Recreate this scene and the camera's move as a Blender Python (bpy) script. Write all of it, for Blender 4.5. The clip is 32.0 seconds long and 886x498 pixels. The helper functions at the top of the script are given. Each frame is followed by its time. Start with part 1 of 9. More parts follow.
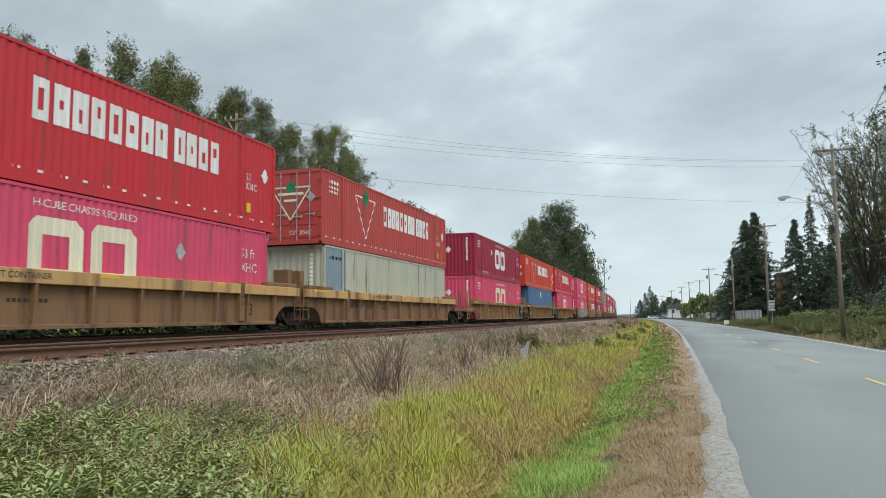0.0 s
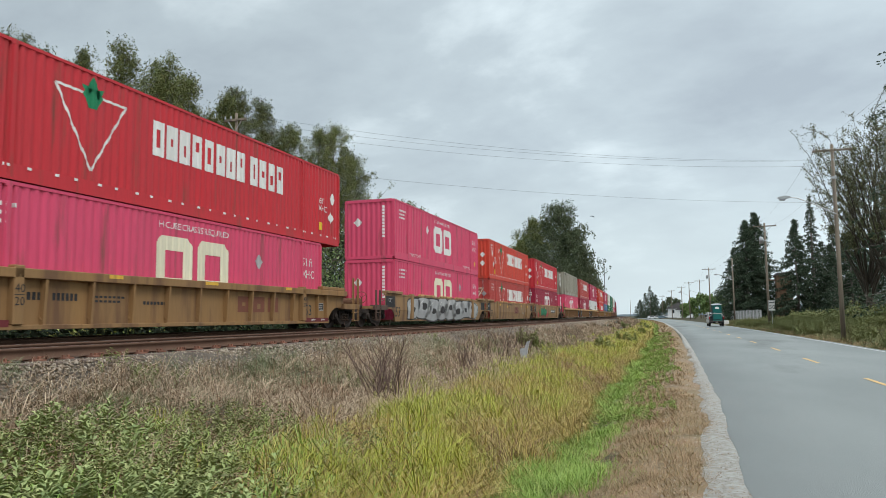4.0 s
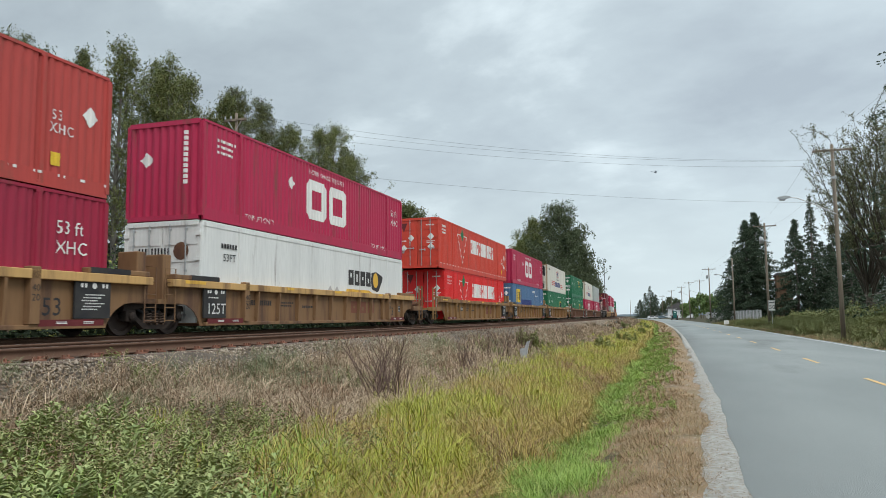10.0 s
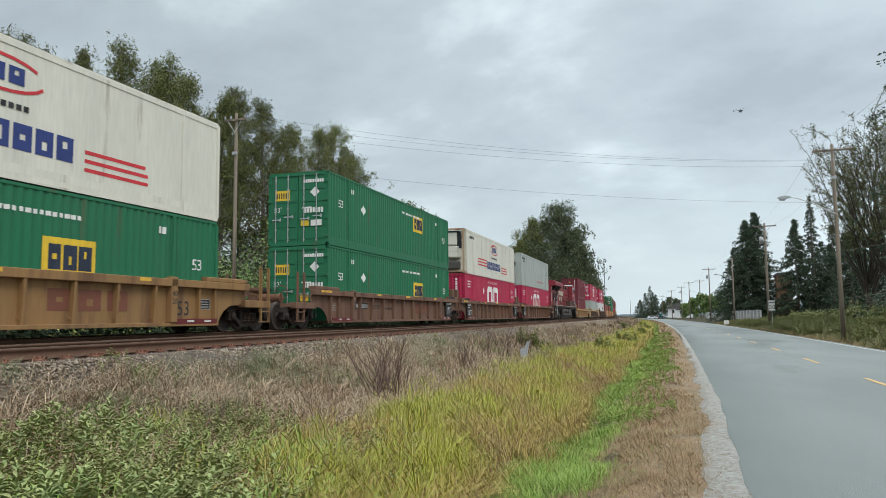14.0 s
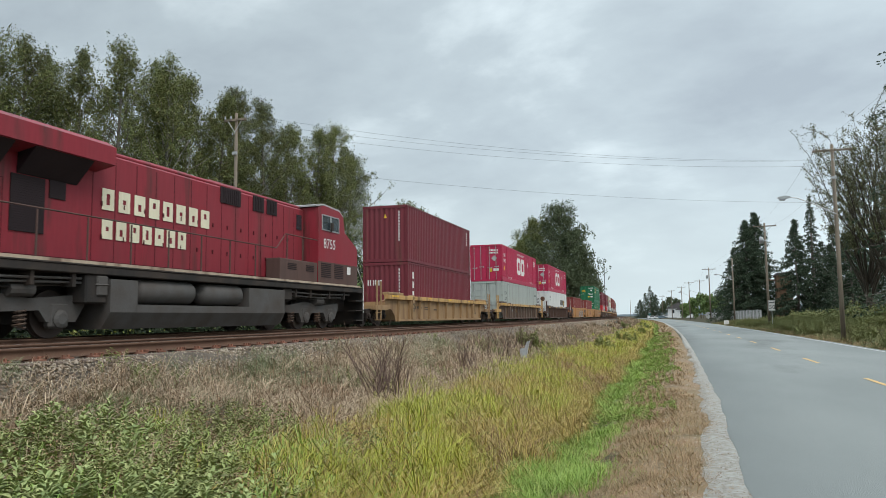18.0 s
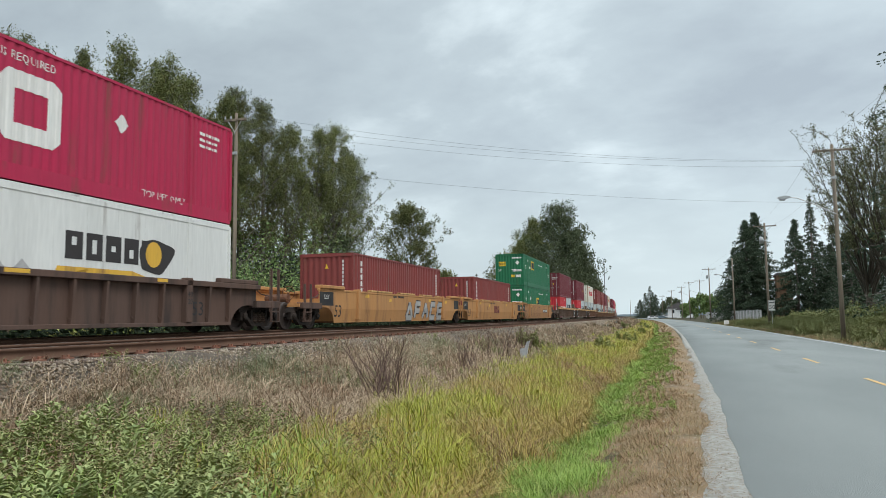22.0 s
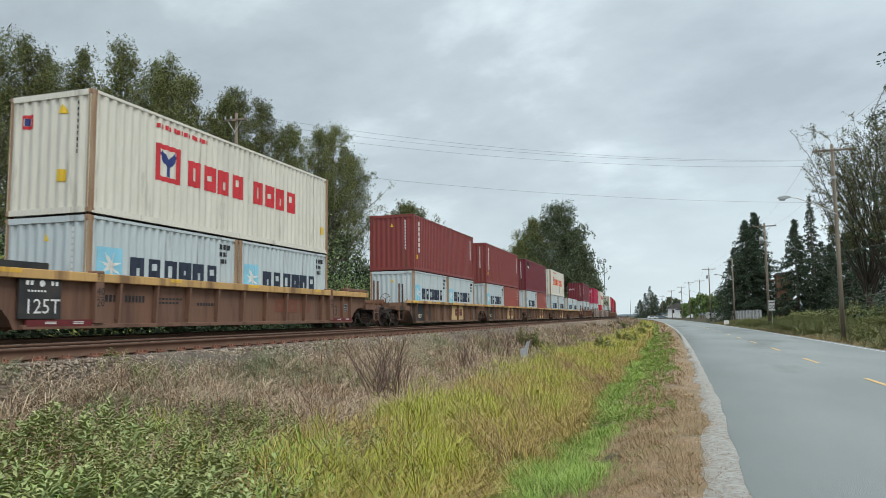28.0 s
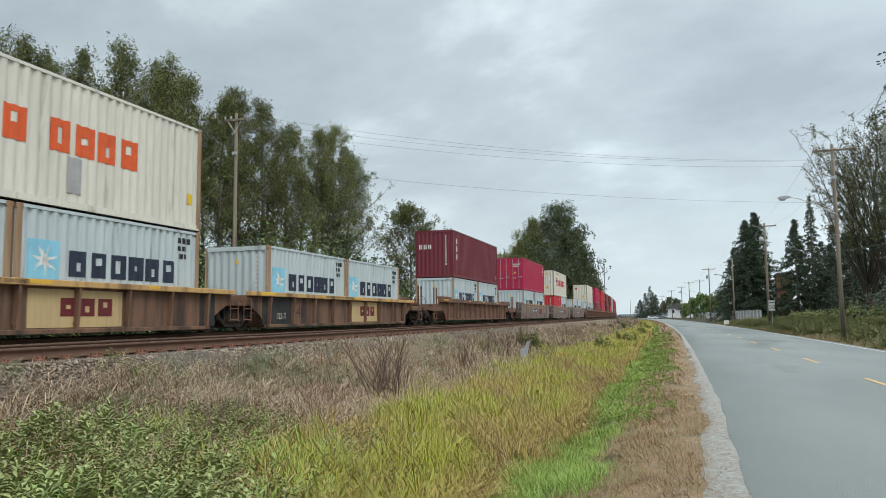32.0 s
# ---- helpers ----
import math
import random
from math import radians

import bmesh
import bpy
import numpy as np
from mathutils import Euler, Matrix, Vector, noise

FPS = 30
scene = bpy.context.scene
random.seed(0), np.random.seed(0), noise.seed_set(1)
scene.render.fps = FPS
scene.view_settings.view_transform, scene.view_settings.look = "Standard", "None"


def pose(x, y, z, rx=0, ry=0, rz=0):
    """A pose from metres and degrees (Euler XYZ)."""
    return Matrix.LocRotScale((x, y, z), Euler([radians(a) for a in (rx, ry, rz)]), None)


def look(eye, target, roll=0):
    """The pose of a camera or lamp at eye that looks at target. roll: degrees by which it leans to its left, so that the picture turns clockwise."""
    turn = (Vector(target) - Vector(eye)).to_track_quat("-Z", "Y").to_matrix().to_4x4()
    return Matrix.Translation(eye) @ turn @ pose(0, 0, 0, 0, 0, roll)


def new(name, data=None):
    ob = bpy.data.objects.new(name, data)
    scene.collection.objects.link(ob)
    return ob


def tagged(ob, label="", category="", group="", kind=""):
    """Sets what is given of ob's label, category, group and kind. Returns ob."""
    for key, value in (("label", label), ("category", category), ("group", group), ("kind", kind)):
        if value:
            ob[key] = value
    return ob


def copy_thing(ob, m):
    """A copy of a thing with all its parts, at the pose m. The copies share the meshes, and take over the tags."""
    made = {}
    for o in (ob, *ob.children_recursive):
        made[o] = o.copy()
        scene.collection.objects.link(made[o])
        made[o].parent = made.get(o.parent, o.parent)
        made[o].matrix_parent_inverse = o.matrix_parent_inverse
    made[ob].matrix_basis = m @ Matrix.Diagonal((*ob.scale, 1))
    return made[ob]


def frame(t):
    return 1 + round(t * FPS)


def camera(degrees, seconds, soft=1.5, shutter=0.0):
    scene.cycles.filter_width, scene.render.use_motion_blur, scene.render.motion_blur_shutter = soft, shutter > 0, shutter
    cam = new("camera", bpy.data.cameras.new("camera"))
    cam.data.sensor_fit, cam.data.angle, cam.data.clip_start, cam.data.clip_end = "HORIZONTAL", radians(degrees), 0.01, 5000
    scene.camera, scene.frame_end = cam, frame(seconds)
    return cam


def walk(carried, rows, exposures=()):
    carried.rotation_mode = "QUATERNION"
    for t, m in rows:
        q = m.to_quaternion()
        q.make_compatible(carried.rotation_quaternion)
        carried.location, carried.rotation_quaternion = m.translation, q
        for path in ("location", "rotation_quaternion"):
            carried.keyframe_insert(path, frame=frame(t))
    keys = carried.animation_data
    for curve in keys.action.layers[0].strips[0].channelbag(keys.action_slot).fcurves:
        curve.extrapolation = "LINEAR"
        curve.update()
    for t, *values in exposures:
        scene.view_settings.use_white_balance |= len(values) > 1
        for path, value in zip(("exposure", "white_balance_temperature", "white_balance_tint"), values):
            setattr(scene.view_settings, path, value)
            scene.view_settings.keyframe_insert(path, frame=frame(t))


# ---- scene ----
# World: y runs along the road and the track, away from the camera; x to the right; z = 0 is the road surface.
cam = camera(62.55, 32.0, soft=0.4, shutter=0.06)
EYE = (0.0, 0.0, 1.65)
AIM = (-math.sin(radians(17.622)) * math.cos(radians(5.402)),
       math.cos(radians(17.622)) * math.cos(radians(5.402)),
       1.65 + math.sin(radians(5.402)))
walk(cam, [(0.0, look(EYE, AIM, -0.673)), (32.0, look(EYE, AIM, -0.673))])

BEND = -1.15e-4          # road and track swing slowly to the left, x = BEND * y^2
TRACK_X = -13.93         # centre line of the track that carries the train
NEAR_X = -9.36           # centre line of the empty track beside it
RAIL_Z = 1.305           # top of the rails on both tracks
SINK = 0.185             # the cars and the locomotive are drawn from this far under the top of rail
SPEED = 19.383           # train, metres a second


def bend(y):
    return BEND * max(y, 0.0) ** 2


# ---- world and light: an overcast sky with a soft, high sun behind the cloud ----
def make_world():
    w = bpy.data.worlds.new("overcast_sky")
    scene.world = w
    w.use_nodes = True
    nt = w.node_tree
    nt.nodes.clear()
    N = nt.nodes.new
    out, bg = N("ShaderNodeOutputWorld"), N("ShaderNodeBackground")
    sky = N("ShaderNodeTexSky")
    sky.sky_type, sky.sun_disc = "NISHITA", False
    sky.sun_elevation, sky.sun_rotation = radians(48), radians(140)
    tc, sep = N("ShaderNodeTexCoord"), N("ShaderNodeSeparateXYZ")
    nt.links.new(tc.outputs["Generated"], sep.inputs[0])
    zc = N("ShaderNodeMath"); zc.operation = "MAXIMUM"; zc.inputs[1].default_value = 0.0
    nt.links.new(sep.outputs["Z"], zc.inputs[0])
    za = N("ShaderNodeMath"); za.operation = "ADD"; za.inputs[1].default_value = 0.34
    nt.links.new(zc.outputs[0], za.inputs[0])
    dv = N("ShaderNodeVectorMath"); dv.operation = "DIVIDE"
    cmb = N("ShaderNodeCombineXYZ")
    nt.links.new(za.outputs[0], cmb.inputs[0]); nt.links.new(za.outputs[0], cmb.inputs[1])
    cmb.inputs[2].default_value = 1.0
    nt.links.new(tc.outputs["Generated"], dv.inputs[0]); nt.links.new(cmb.outputs[0], dv.inputs[1])
    mp = N("ShaderNodeMapping")
    mp.inputs["Scale"].default_value = (1.0, 1.25, 0.15)
    mp.inputs["Location"].default_value = (3.1, 1.7, 0.4)
    mp.inputs["Rotation"].default_value = (0, 0, radians(25))
    nt.links.new(dv.outputs[0], mp.inputs[0])
    n1, n2 = N("ShaderNodeTexNoise"), N("ShaderNodeTexNoise")
    n1.inputs["Scale"].default_value, n1.inputs["Detail"].default_value, n1.inputs["Roughness"].default_value = 1.9, 7.0, 0.55
    n1.inputs["Distortion"].default_value = 0.12
    n2.inputs["Scale"].default_value, n2.inputs["Detail"].default_value = 0.45, 2.0
    nt.links.new(mp.outputs[0], n1.inputs["Vector"]); nt.links.new(mp.outputs[0], n2.inputs["Vector"])
    mx = N("ShaderNodeMath"); mx.operation = "MULTIPLY_ADD"; mx.inputs[1].default_value = 0.55
    nt.links.new(n1.outputs["Fac"], mx.inputs[0])
    half = N("ShaderNodeMath"); half.operation = "MULTIPLY"; half.inputs[1].default_value = 0.45
    nt.links.new(n2.outputs["Fac"], half.inputs[0]); nt.links.new(half.outputs[0], mx.inputs[2])
    rp = N("ShaderNodeValToRGB")
    e = rp.color_ramp.elements
    e[0].position, e[0].color = 0.38, (0.35, 0.408, 0.456, 1)
    e[1].position, e[1].color = 0.60, (0.70, 0.80, 0.84, 1)
    k = rp.color_ramp.elements.new(0.5); k.color = (0.462, 0.54, 0.583, 1)
    nt.links.new(mx.outputs[0], rp.inputs[0])
    mixc = N("ShaderNodeMix"); mixc.data_type = "RGBA"; mixc.inputs["Factor"].default_value = 0.94
    dim = N("ShaderNodeVectorMath"); dim.operation = "SCALE"; dim.inputs["Scale"].default_value = 0.1
    nt.links.new(sky.outputs[0], dim.inputs[0])
    nt.links.new(dim.outputs[0], mixc.inputs["A"]); nt.links.new(rp.outputs[0], mixc.inputs["B"])
    # near the horizon the cloud evens out into pale haze
    hz = N("ShaderNodeMapRange"); hz.interpolation_type = "SMOOTHSTEP"
    hz.inputs["From Min"].default_value, hz.inputs["From Max"].default_value = 0.0, 0.24
    hz.inputs["To Min"].default_value, hz.inputs["To Max"].default_value = 0.85, 0.0
    nt.links.new(sep.outputs["Z"], hz.inputs["Value"])
    hm = N("ShaderNodeMix"); hm.data_type = "RGBA"; hm.inputs["B"].default_value = (0.53, 0.62, 0.65, 1)
    nt.links.new(hz.outputs[0], hm.inputs["Factor"]); nt.links.new(mixc.outputs["Result"], hm.inputs["A"])
    nt.links.new(hm.outputs["Result"], bg.inputs["Color"])
    # an overcast sky is about twice as bright overhead as near the horizon
    lift = N("ShaderNodeMapRange"); lift.interpolation_type = "SMOOTHSTEP"
    lift.inputs["From Min"].default_value, lift.inputs["From Max"].default_value = 0.40, 0.95
    lift.inputs["To Min"].default_value, lift.inputs["To Max"].default_value = 1.0, 2.6
    nt.links.new(sep.outputs["Z"], lift.inputs["Value"])
    # the cloud is thicker towards the wooded side
    side = N("ShaderNodeMapRange"); side.interpolation_type = "SMOOTHSTEP"
    side.inputs["From Min"].default_value, side.inputs["From Max"].default_value = -0.8, 0.25
    side.inputs["To Min"].default_value, side.inputs["To Max"].default_value = 0.90, 1.14
    nt.links.new(sep.outputs["X"], side.inputs["Value"])
    both = N("ShaderNodeMath"); both.operation = "MULTIPLY"
    nt.links.new(lift.outputs[0], both.inputs[0]); nt.links.new(side.outputs[0], both.inputs[1])
    nt.links.new(both.outputs[0], bg.inputs["Strength"])
    nt.links.new(bg.outputs[0], out.inputs[0])


make_world()
sun = new("sun", bpy.data.lights.new("sun", "SUN"))
sun.data.energy, sun.data.angle, sun.data.color = 1.3, radians(25), (1.0, 0.96, 0.9)
sun.matrix_world = look((30, -20, 45), (0, 0, 0))
scene.view_settings.exposure = 0.28


# ---- materials ----
def mat(name, base, rough=0.7, metal=0.0, second=None, amount=0.35, scale=2.0, grain=30.0, bump=0.15,
        stretch=(1, 1, 1), dirt=None, dirt_amount=0.0, dirt_scale=1.2, island=0.0, ramp=None, object_var=0.0, bump_dist=0.02):
    """base and second blend over large noise, grain varies finely, dirt lies in patches; ramp: colours picked per island or object."""
    m = bpy.data.materials.new(name)
    m.use_nodes = True
    nt = m.node_tree
    b = nt.nodes["Principled BSDF"]
    N, Lk = nt.nodes.new, nt.links.new
    tc, mp = N("ShaderNodeTexCoord"), N("ShaderNodeMapping")
    mp.inputs["Scale"].default_value = stretch
    Lk(tc.outputs["Object"], mp.inputs[0])
    big, fine = N("ShaderNodeTexNoise"), N("ShaderNodeTexNoise")
    big.inputs["Scale"].default_value, big.inputs["Detail"].default_value = scale, 4.0
    fine.inputs["Scale"].default_value, fine.inputs["Detail"].default_value = grain, 3.0
    Lk(mp.outputs[0], big.inputs["Vector"]); Lk(mp.outputs[0], fine.inputs["Vector"])
    second = second or tuple(c * 0.7 for c in base)
    mix = N("ShaderNodeMix"); mix.data_type = "RGBA"
    mix.inputs["A"].default_value, mix.inputs["B"].default_value = (*base, 1), (*second, 1)
    mr = N("ShaderNodeMapRange")
    mr.inputs["From Min"].default_value, mr.inputs["From Max"].default_value = 0.35, 0.7
    mr.inputs["To Max"].default_value = min(1.0, amount * 2)
    Lk(big.outputs["Fac"], mr.inputs["Value"]); Lk(mr.outputs[0], mix.inputs["Factor"])
    col = mix.outputs["Result"]
    if ramp:
        r = N("ShaderNodeValToRGB")
        el = r.color_ramp.elements
        while len(el) < len(ramp):
            el.new(0.5)
        for i, c in enumerate(ramp):
            el[i].position, el[i].color = i / (len(ramp) - 1), (*c, 1)
        g = N("ShaderNodeNewGeometry") if island else N("ShaderNodeObjectInfo")
        Lk(g.outputs["Random Per Island" if island else "Random"], r.inputs[0])
        mm = N("ShaderNodeMix"); mm.data_type = "RGBA"
        mm.inputs["Factor"].default_value = island or 0.5
        Lk(col, mm.inputs["A"]); Lk(r.outputs[0], mm.inputs["B"])
        col = mm.outputs["Result"]
    hs = N("ShaderNodeHueSaturation")
    vr = N("ShaderNodeMapRange")
    vr.inputs["To Min"].default_value, vr.inputs["To Max"].default_value = 0.86, 1.14
    Lk(fine.outputs["Fac"], vr.inputs["Value"]); Lk(vr.outputs[0], hs.inputs["Value"]); Lk(col, hs.inputs["Color"])
    col = hs.outputs[0]
    if object_var:
        oi, ov, h2 = N("ShaderNodeObjectInfo"), N("ShaderNodeMapRange"), N("ShaderNodeHueSaturation")
        ov.inputs["To Min"].default_value, ov.inputs["To Max"].default_value = 1 - object_var, 1 + object_var
        Lk(oi.outputs["Random"], ov.inputs["Value"]); Lk(ov.outputs[0], h2.inputs["Value"]); Lk(col, h2.inputs["Color"])
        col = h2.outputs[0]
    if dirt:
        dn, dr, dm = N("ShaderNodeTexNoise"), N("ShaderNodeMapRange"), N("ShaderNodeMix")
        dm.data_type = "RGBA"
        dn.inputs["Scale"].default_value, dn.inputs["Detail"].default_value, dn.inputs["Roughness"].default_value = dirt_scale, 6.0, 0.65
        dmap = N("ShaderNodeMapping"); dmap.inputs["Scale"].default_value = stretch
        dmap.inputs["Location"].default_value = (7.3, 2.1, 4.4)
        Lk(tc.outputs["Object"], dmap.inputs[0]); Lk(dmap.outputs[0], dn.inputs["Vector"])
        dr.inputs["From Min"].default_value, dr.inputs["From Max"].default_value = 0.62 - 0.3 * dirt_amount, 0.78 - 0.3 * dirt_amount
        dr.inputs["To Max"].default_value = 0.85
        Lk(dn.outputs["Fac"], dr.inputs["Value"]); Lk(dr.outputs[0], dm.inputs["Factor"])
        Lk(col, dm.inputs["A"]); dm.inputs["B"].default_value = (*dirt, 1)
        col = dm.outputs["Result"]
    Lk(col, b.inputs["Base Color"])
    b.inputs["Roughness"].default_value, b.inputs["Metallic"].default_value = rough, metal
    if rough > 0.4:
        b.inputs["Specular IOR Level"].default_value = 0.2
    if bump:
        bp = N("ShaderNodeBump")
        bp.inputs["Strength"].default_value, bp.inputs["Distance"].default_value = bump, bump_dist
        Lk(fine.outputs["Fac"], bp.inputs["Height"]); Lk(bp.outputs[0], b.inputs["Normal"])
    return m


def leafy(m, through_light=0.25):
    """Lets some light pass through thin leaves."""
    b = m.node_tree.nodes["Principled BSDF"]
    b.inputs["Transmission Weight"].default_value = 0.0
    b.inputs["Subsurface Weight"].default_value = 0.0
    b.inputs["Specular IOR Level"].default_value = 0.25
    return m


STREAK = (1, 1, 0.12)


def paint(name, c, rough=0.5, dirt=(0.12, 0.075, 0.05), amt=0.15, **k):
    return mat(name, c, rough, 0.0, tuple(x * 0.82 + 0.015 for x in c), 0.4, 0.9, 14.0, 0.06, STREAK, dirt, amt, 1.5, **k)


M = {
    "asphalt": mat("asphalt", (0.205, 0.218, 0.21), 0.9, 0, (0.255, 0.268, 0.257), 0.5, 0.3, 110, 0.6, (1, 0.3, 1), (0.14, 0.145, 0.14), 0.25, 0.2),
    "gravel": mat("gravel_shoulder", (0.41, 0.40, 0.37), 0.95, 0, (0.28, 0.255, 0.215), 0.5, 14.0, 110, 1.0, (1, 1, 1), (0.15, 0.115, 0.08), 0.2, 22.0),
    "ballast_bed": mat("ballast_bed", (0.125, 0.1, 0.078), 0.95, 0, (0.065, 0.052, 0.042), 0.5, 3.0, 30, 1.0),
    "stone": mat("crushed_stone", (0.29, 0.225, 0.165), 0.95, 0, (0.17, 0.135, 0.11), 0.4, 8, 60, 0.4, object_var=0.2,
                 island=0.6, ramp=((0.1, 0.072, 0.05), (0.27, 0.205, 0.15), (0.5, 0.44, 0.36))),
    "soil": mat("ground_soil", (0.06, 0.045, 0.03), 1.0, 0, (0.06, 0.062, 0.03), 0.5, 0.6, 25, 0.8),
    "verge_soil": mat("verge_soil", (0.29, 0.195, 0.125), 1.0, 0, (0.16, 0.125, 0.07), 0.5, 1.4, 45, 0.8, (1, 1, 1), (0.12, 0.1, 0.055), 0.3, 3.0),
    "rail": mat("rail_steel", (0.13, 0.074, 0.05), 0.9, 0.0, (0.1, 0.056, 0.04), 0.4, 3, 40, 0.2),
    "railhead": mat("rail_running_top", (0.36, 0.28, 0.23), 0.5, 0.3, (0.25, 0.17, 0.13), 0.4, 3, 40, 0.05, (1, 0.1, 1)),
    "plate_rust": mat("tie_plate_rust", (0.26, 0.115, 0.075), 0.9, 0, (0.15, 0.075, 0.055), 0.5, 4, 40, 0.3, object_var=0.25),
    "tie": mat("sleeper_wood", (0.17, 0.125, 0.1), 0.95, 0, (0.07, 0.055, 0.045), 0.5, 2, 35, 0.6, object_var=0.2),
    "yellow_line": mat("road_yellow", (0.64, 0.4, 0.16), 0.8, 0, (0.46, 0.36, 0.2), 0.4, 5, 60, 0.2),
    "white_line": mat("road_white", (0.62, 0.62, 0.6), 0.8, 0, (0.3, 0.3, 0.3), 0.6, 3, 60, 0.2),
    "pole": mat("pole_wood", (0.26, 0.21, 0.16), 0.9, 0, (0.12, 0.1, 0.08), 0.5, 1.2, 30, 0.5, (3, 3, 0.2)),
    "galv": mat("galvanised_steel", (0.45, 0.46, 0.46), 0.45, 0.7, None, 0.2, 3, 40, 0.05),
    "glass_insulator": mat("insulator", (0.3, 0.3, 0.32), 0.3),
    "wire": mat("wire", (0.1, 0.1, 0.1), 0.6, 0.3),
    "grass_dry": leafy(mat("dry_grass", (0.35, 0.215, 0.135), 0.9, 0, (0.12, 0.08, 0.05), 0.5, 3.5, 20, 0, island=0.82,
                           ramp=((0.12, 0.075, 0.05), (0.28, 0.19, 0.12), (0.50, 0.39, 0.28), (0.11, 0.125, 0.055), (0.22, 0.14, 0.09), (0.38, 0.27, 0.18)))),
    "grass_yellow": leafy(mat("yellowing_grass", (0.3, 0.19, 0.07), 0.65, 0, (0.2, 0.22, 0.03), 0.5, 0.45, 20, 0, island=0.45,
                              ramp=((0.06, 0.1, 0.015), (0.28, 0.35, 0.04), (0.58, 0.46, 0.2), (0.27, 0.14, 0.06), (0.16, 0.25, 0.03), (0.38, 0.40, 0.055), (0.06, 0.05, 0.015), (0.36, 0.21, 0.085)))),
    "grass_lime": leafy(mat("lime_grass_blades", (0.36, 0.37, 0.035), 0.6, 0, (0.19, 0.24, 0.025), 0.5, 0.6, 20, 0, island=0.5,
                            ramp=((0.06, 0.08, 0.012), (0.37, 0.365, 0.05), (0.52, 0.45, 0.12), (0.2, 0.25, 0.02), (0.42, 0.35, 0.05), (0.1, 0.1, 0.015)))),
    "grass_ochre": leafy(mat("ochre_grass_blades", (0.44, 0.3, 0.085), 0.7, 0, (0.27, 0.22, 0.045), 0.5, 0.7, 20, 0, island=0.6,
                             ramp=((0.2, 0.095, 0.035), (0.52, 0.36, 0.11), (0.32, 0.3, 0.045), (0.68, 0.54, 0.26), (0.08, 0.075, 0.018), (0.38, 0.22, 0.07)))),
    "grass_rust": leafy(mat("rust_grass_blades", (0.27, 0.15, 0.085), 0.85, 0, (0.19, 0.11, 0.065), 0.5, 0.9, 20, 0, island=0.5,
                            ramp=((0.13, 0.075, 0.05), (0.30, 0.17, 0.10), (0.42, 0.29, 0.17)))),
    "grass_sage": leafy(mat("sage_grass_blades", (0.17, 0.19, 0.09), 0.85, 0, (0.26, 0.25, 0.16), 0.5, 1.1, 20, 0, island=0.5,
                            ramp=((0.11, 0.14, 0.055), (0.2, 0.22, 0.11), (0.3, 0.29, 0.2)))),
    "weed_pale": leafy(mat("pale_weed_leaves", (0.27, 0.32, 0.12), 0.6, 0, (0.33, 0.36, 0.16), 0.5, 1.5, 20, 0, island=0.6,
                           ramp=((0.18, 0.24, 0.08), (0.28, 0.34, 0.12), (0.40, 0.42, 0.18)))),
    "grass_green": leafy(mat("green_grass", (0.17, 0.29, 0.05), 0.7, 0, (0.32, 0.38, 0.10), 0.5, 3.0, 20, 0, island=0.5,
                             ramp=((0.12, 0.22, 0.035), (0.25, 0.38, 0.06), (0.40, 0.42, 0.13)))),
    "grass_straw": leafy(mat("pale_straw", (0.39, 0.28, 0.185), 0.9, 0, (0.24, 0.16, 0.1), 0.5, 2.0, 20, 0, island=0.6,
                             ramp=((0.22, 0.15, 0.095), (0.5, 0.385, 0.26), (0.68, 0.56, 0.4), (0.33, 0.225, 0.14), (0.13, 0.085, 0.06)))),
    "grass_verge": leafy(mat("verge_grass", (0.36, 0.22, 0.12), 0.9, 0, (0.17, 0.135, 0.065), 0.5, 1.6, 20, 0, island=0.6,
                             ramp=((0.15, 0.095, 0.06), (0.42, 0.27, 0.16), (0.56, 0.43, 0.28), (0.22, 0.2, 0.08), (0.36, 0.2, 0.12)))),
    "grass_bank": leafy(mat("bank_grass", (0.14, 0.15, 0.055), 0.8, 0, (0.21, 0.175, 0.085), 0.5, 0.5, 20, 0, island=0.6,
                            ramp=((0.09, 0.11, 0.04), (0.16, 0.175, 0.065), (0.29, 0.235, 0.12)))),
    "weed": leafy(mat("weed_leaves", (0.26, 0.285, 0.11), 0.95, 0, (0.29, 0.285, 0.12), 0.5, 1.5, 20, 0, island=0.7,
                      ramp=((0.13, 0.16, 0.055), (0.25, 0.285, 0.1), (0.38, 0.39, 0.17), (0.2, 0.24, 0.085)))),
    "twig": mat("bare_twigs", (0.13, 0.085, 0.07), 0.9, 0, (0.2, 0.14, 0.11), 0.4, 3, 20, 0),
    "bark_dark": mat("dark_bark", (0.06, 0.05, 0.038), 0.95, 0, (0.1, 0.085, 0.065), 0.4, 1.5, 20, 0.6, (2, 2, 0.4)),
    "bark": mat("bark", (0.13, 0.11, 0.09), 0.95, 0, (0.22, 0.2, 0.18), 0.4, 1.5, 20, 0.6, (2, 2, 0.4)),
    "birch": mat("pale_bark", (0.34, 0.32, 0.29), 0.9, 0, (0.18, 0.16, 0.14), 0.5, 1.2, 20, 0.4),
    "leaf_poplar": leafy(mat("poplar_leaves", (0.13, 0.15, 0.055), 0.8, 0, (0.14, 0.142, 0.048), 0.5, 0.25, 9, 0, island=0.55, object_var=0.22,
                             ramp=((0.06, 0.085, 0.032), (0.12, 0.15, 0.052), (0.165, 0.175, 0.066), (0.21, 0.175, 0.066)))),
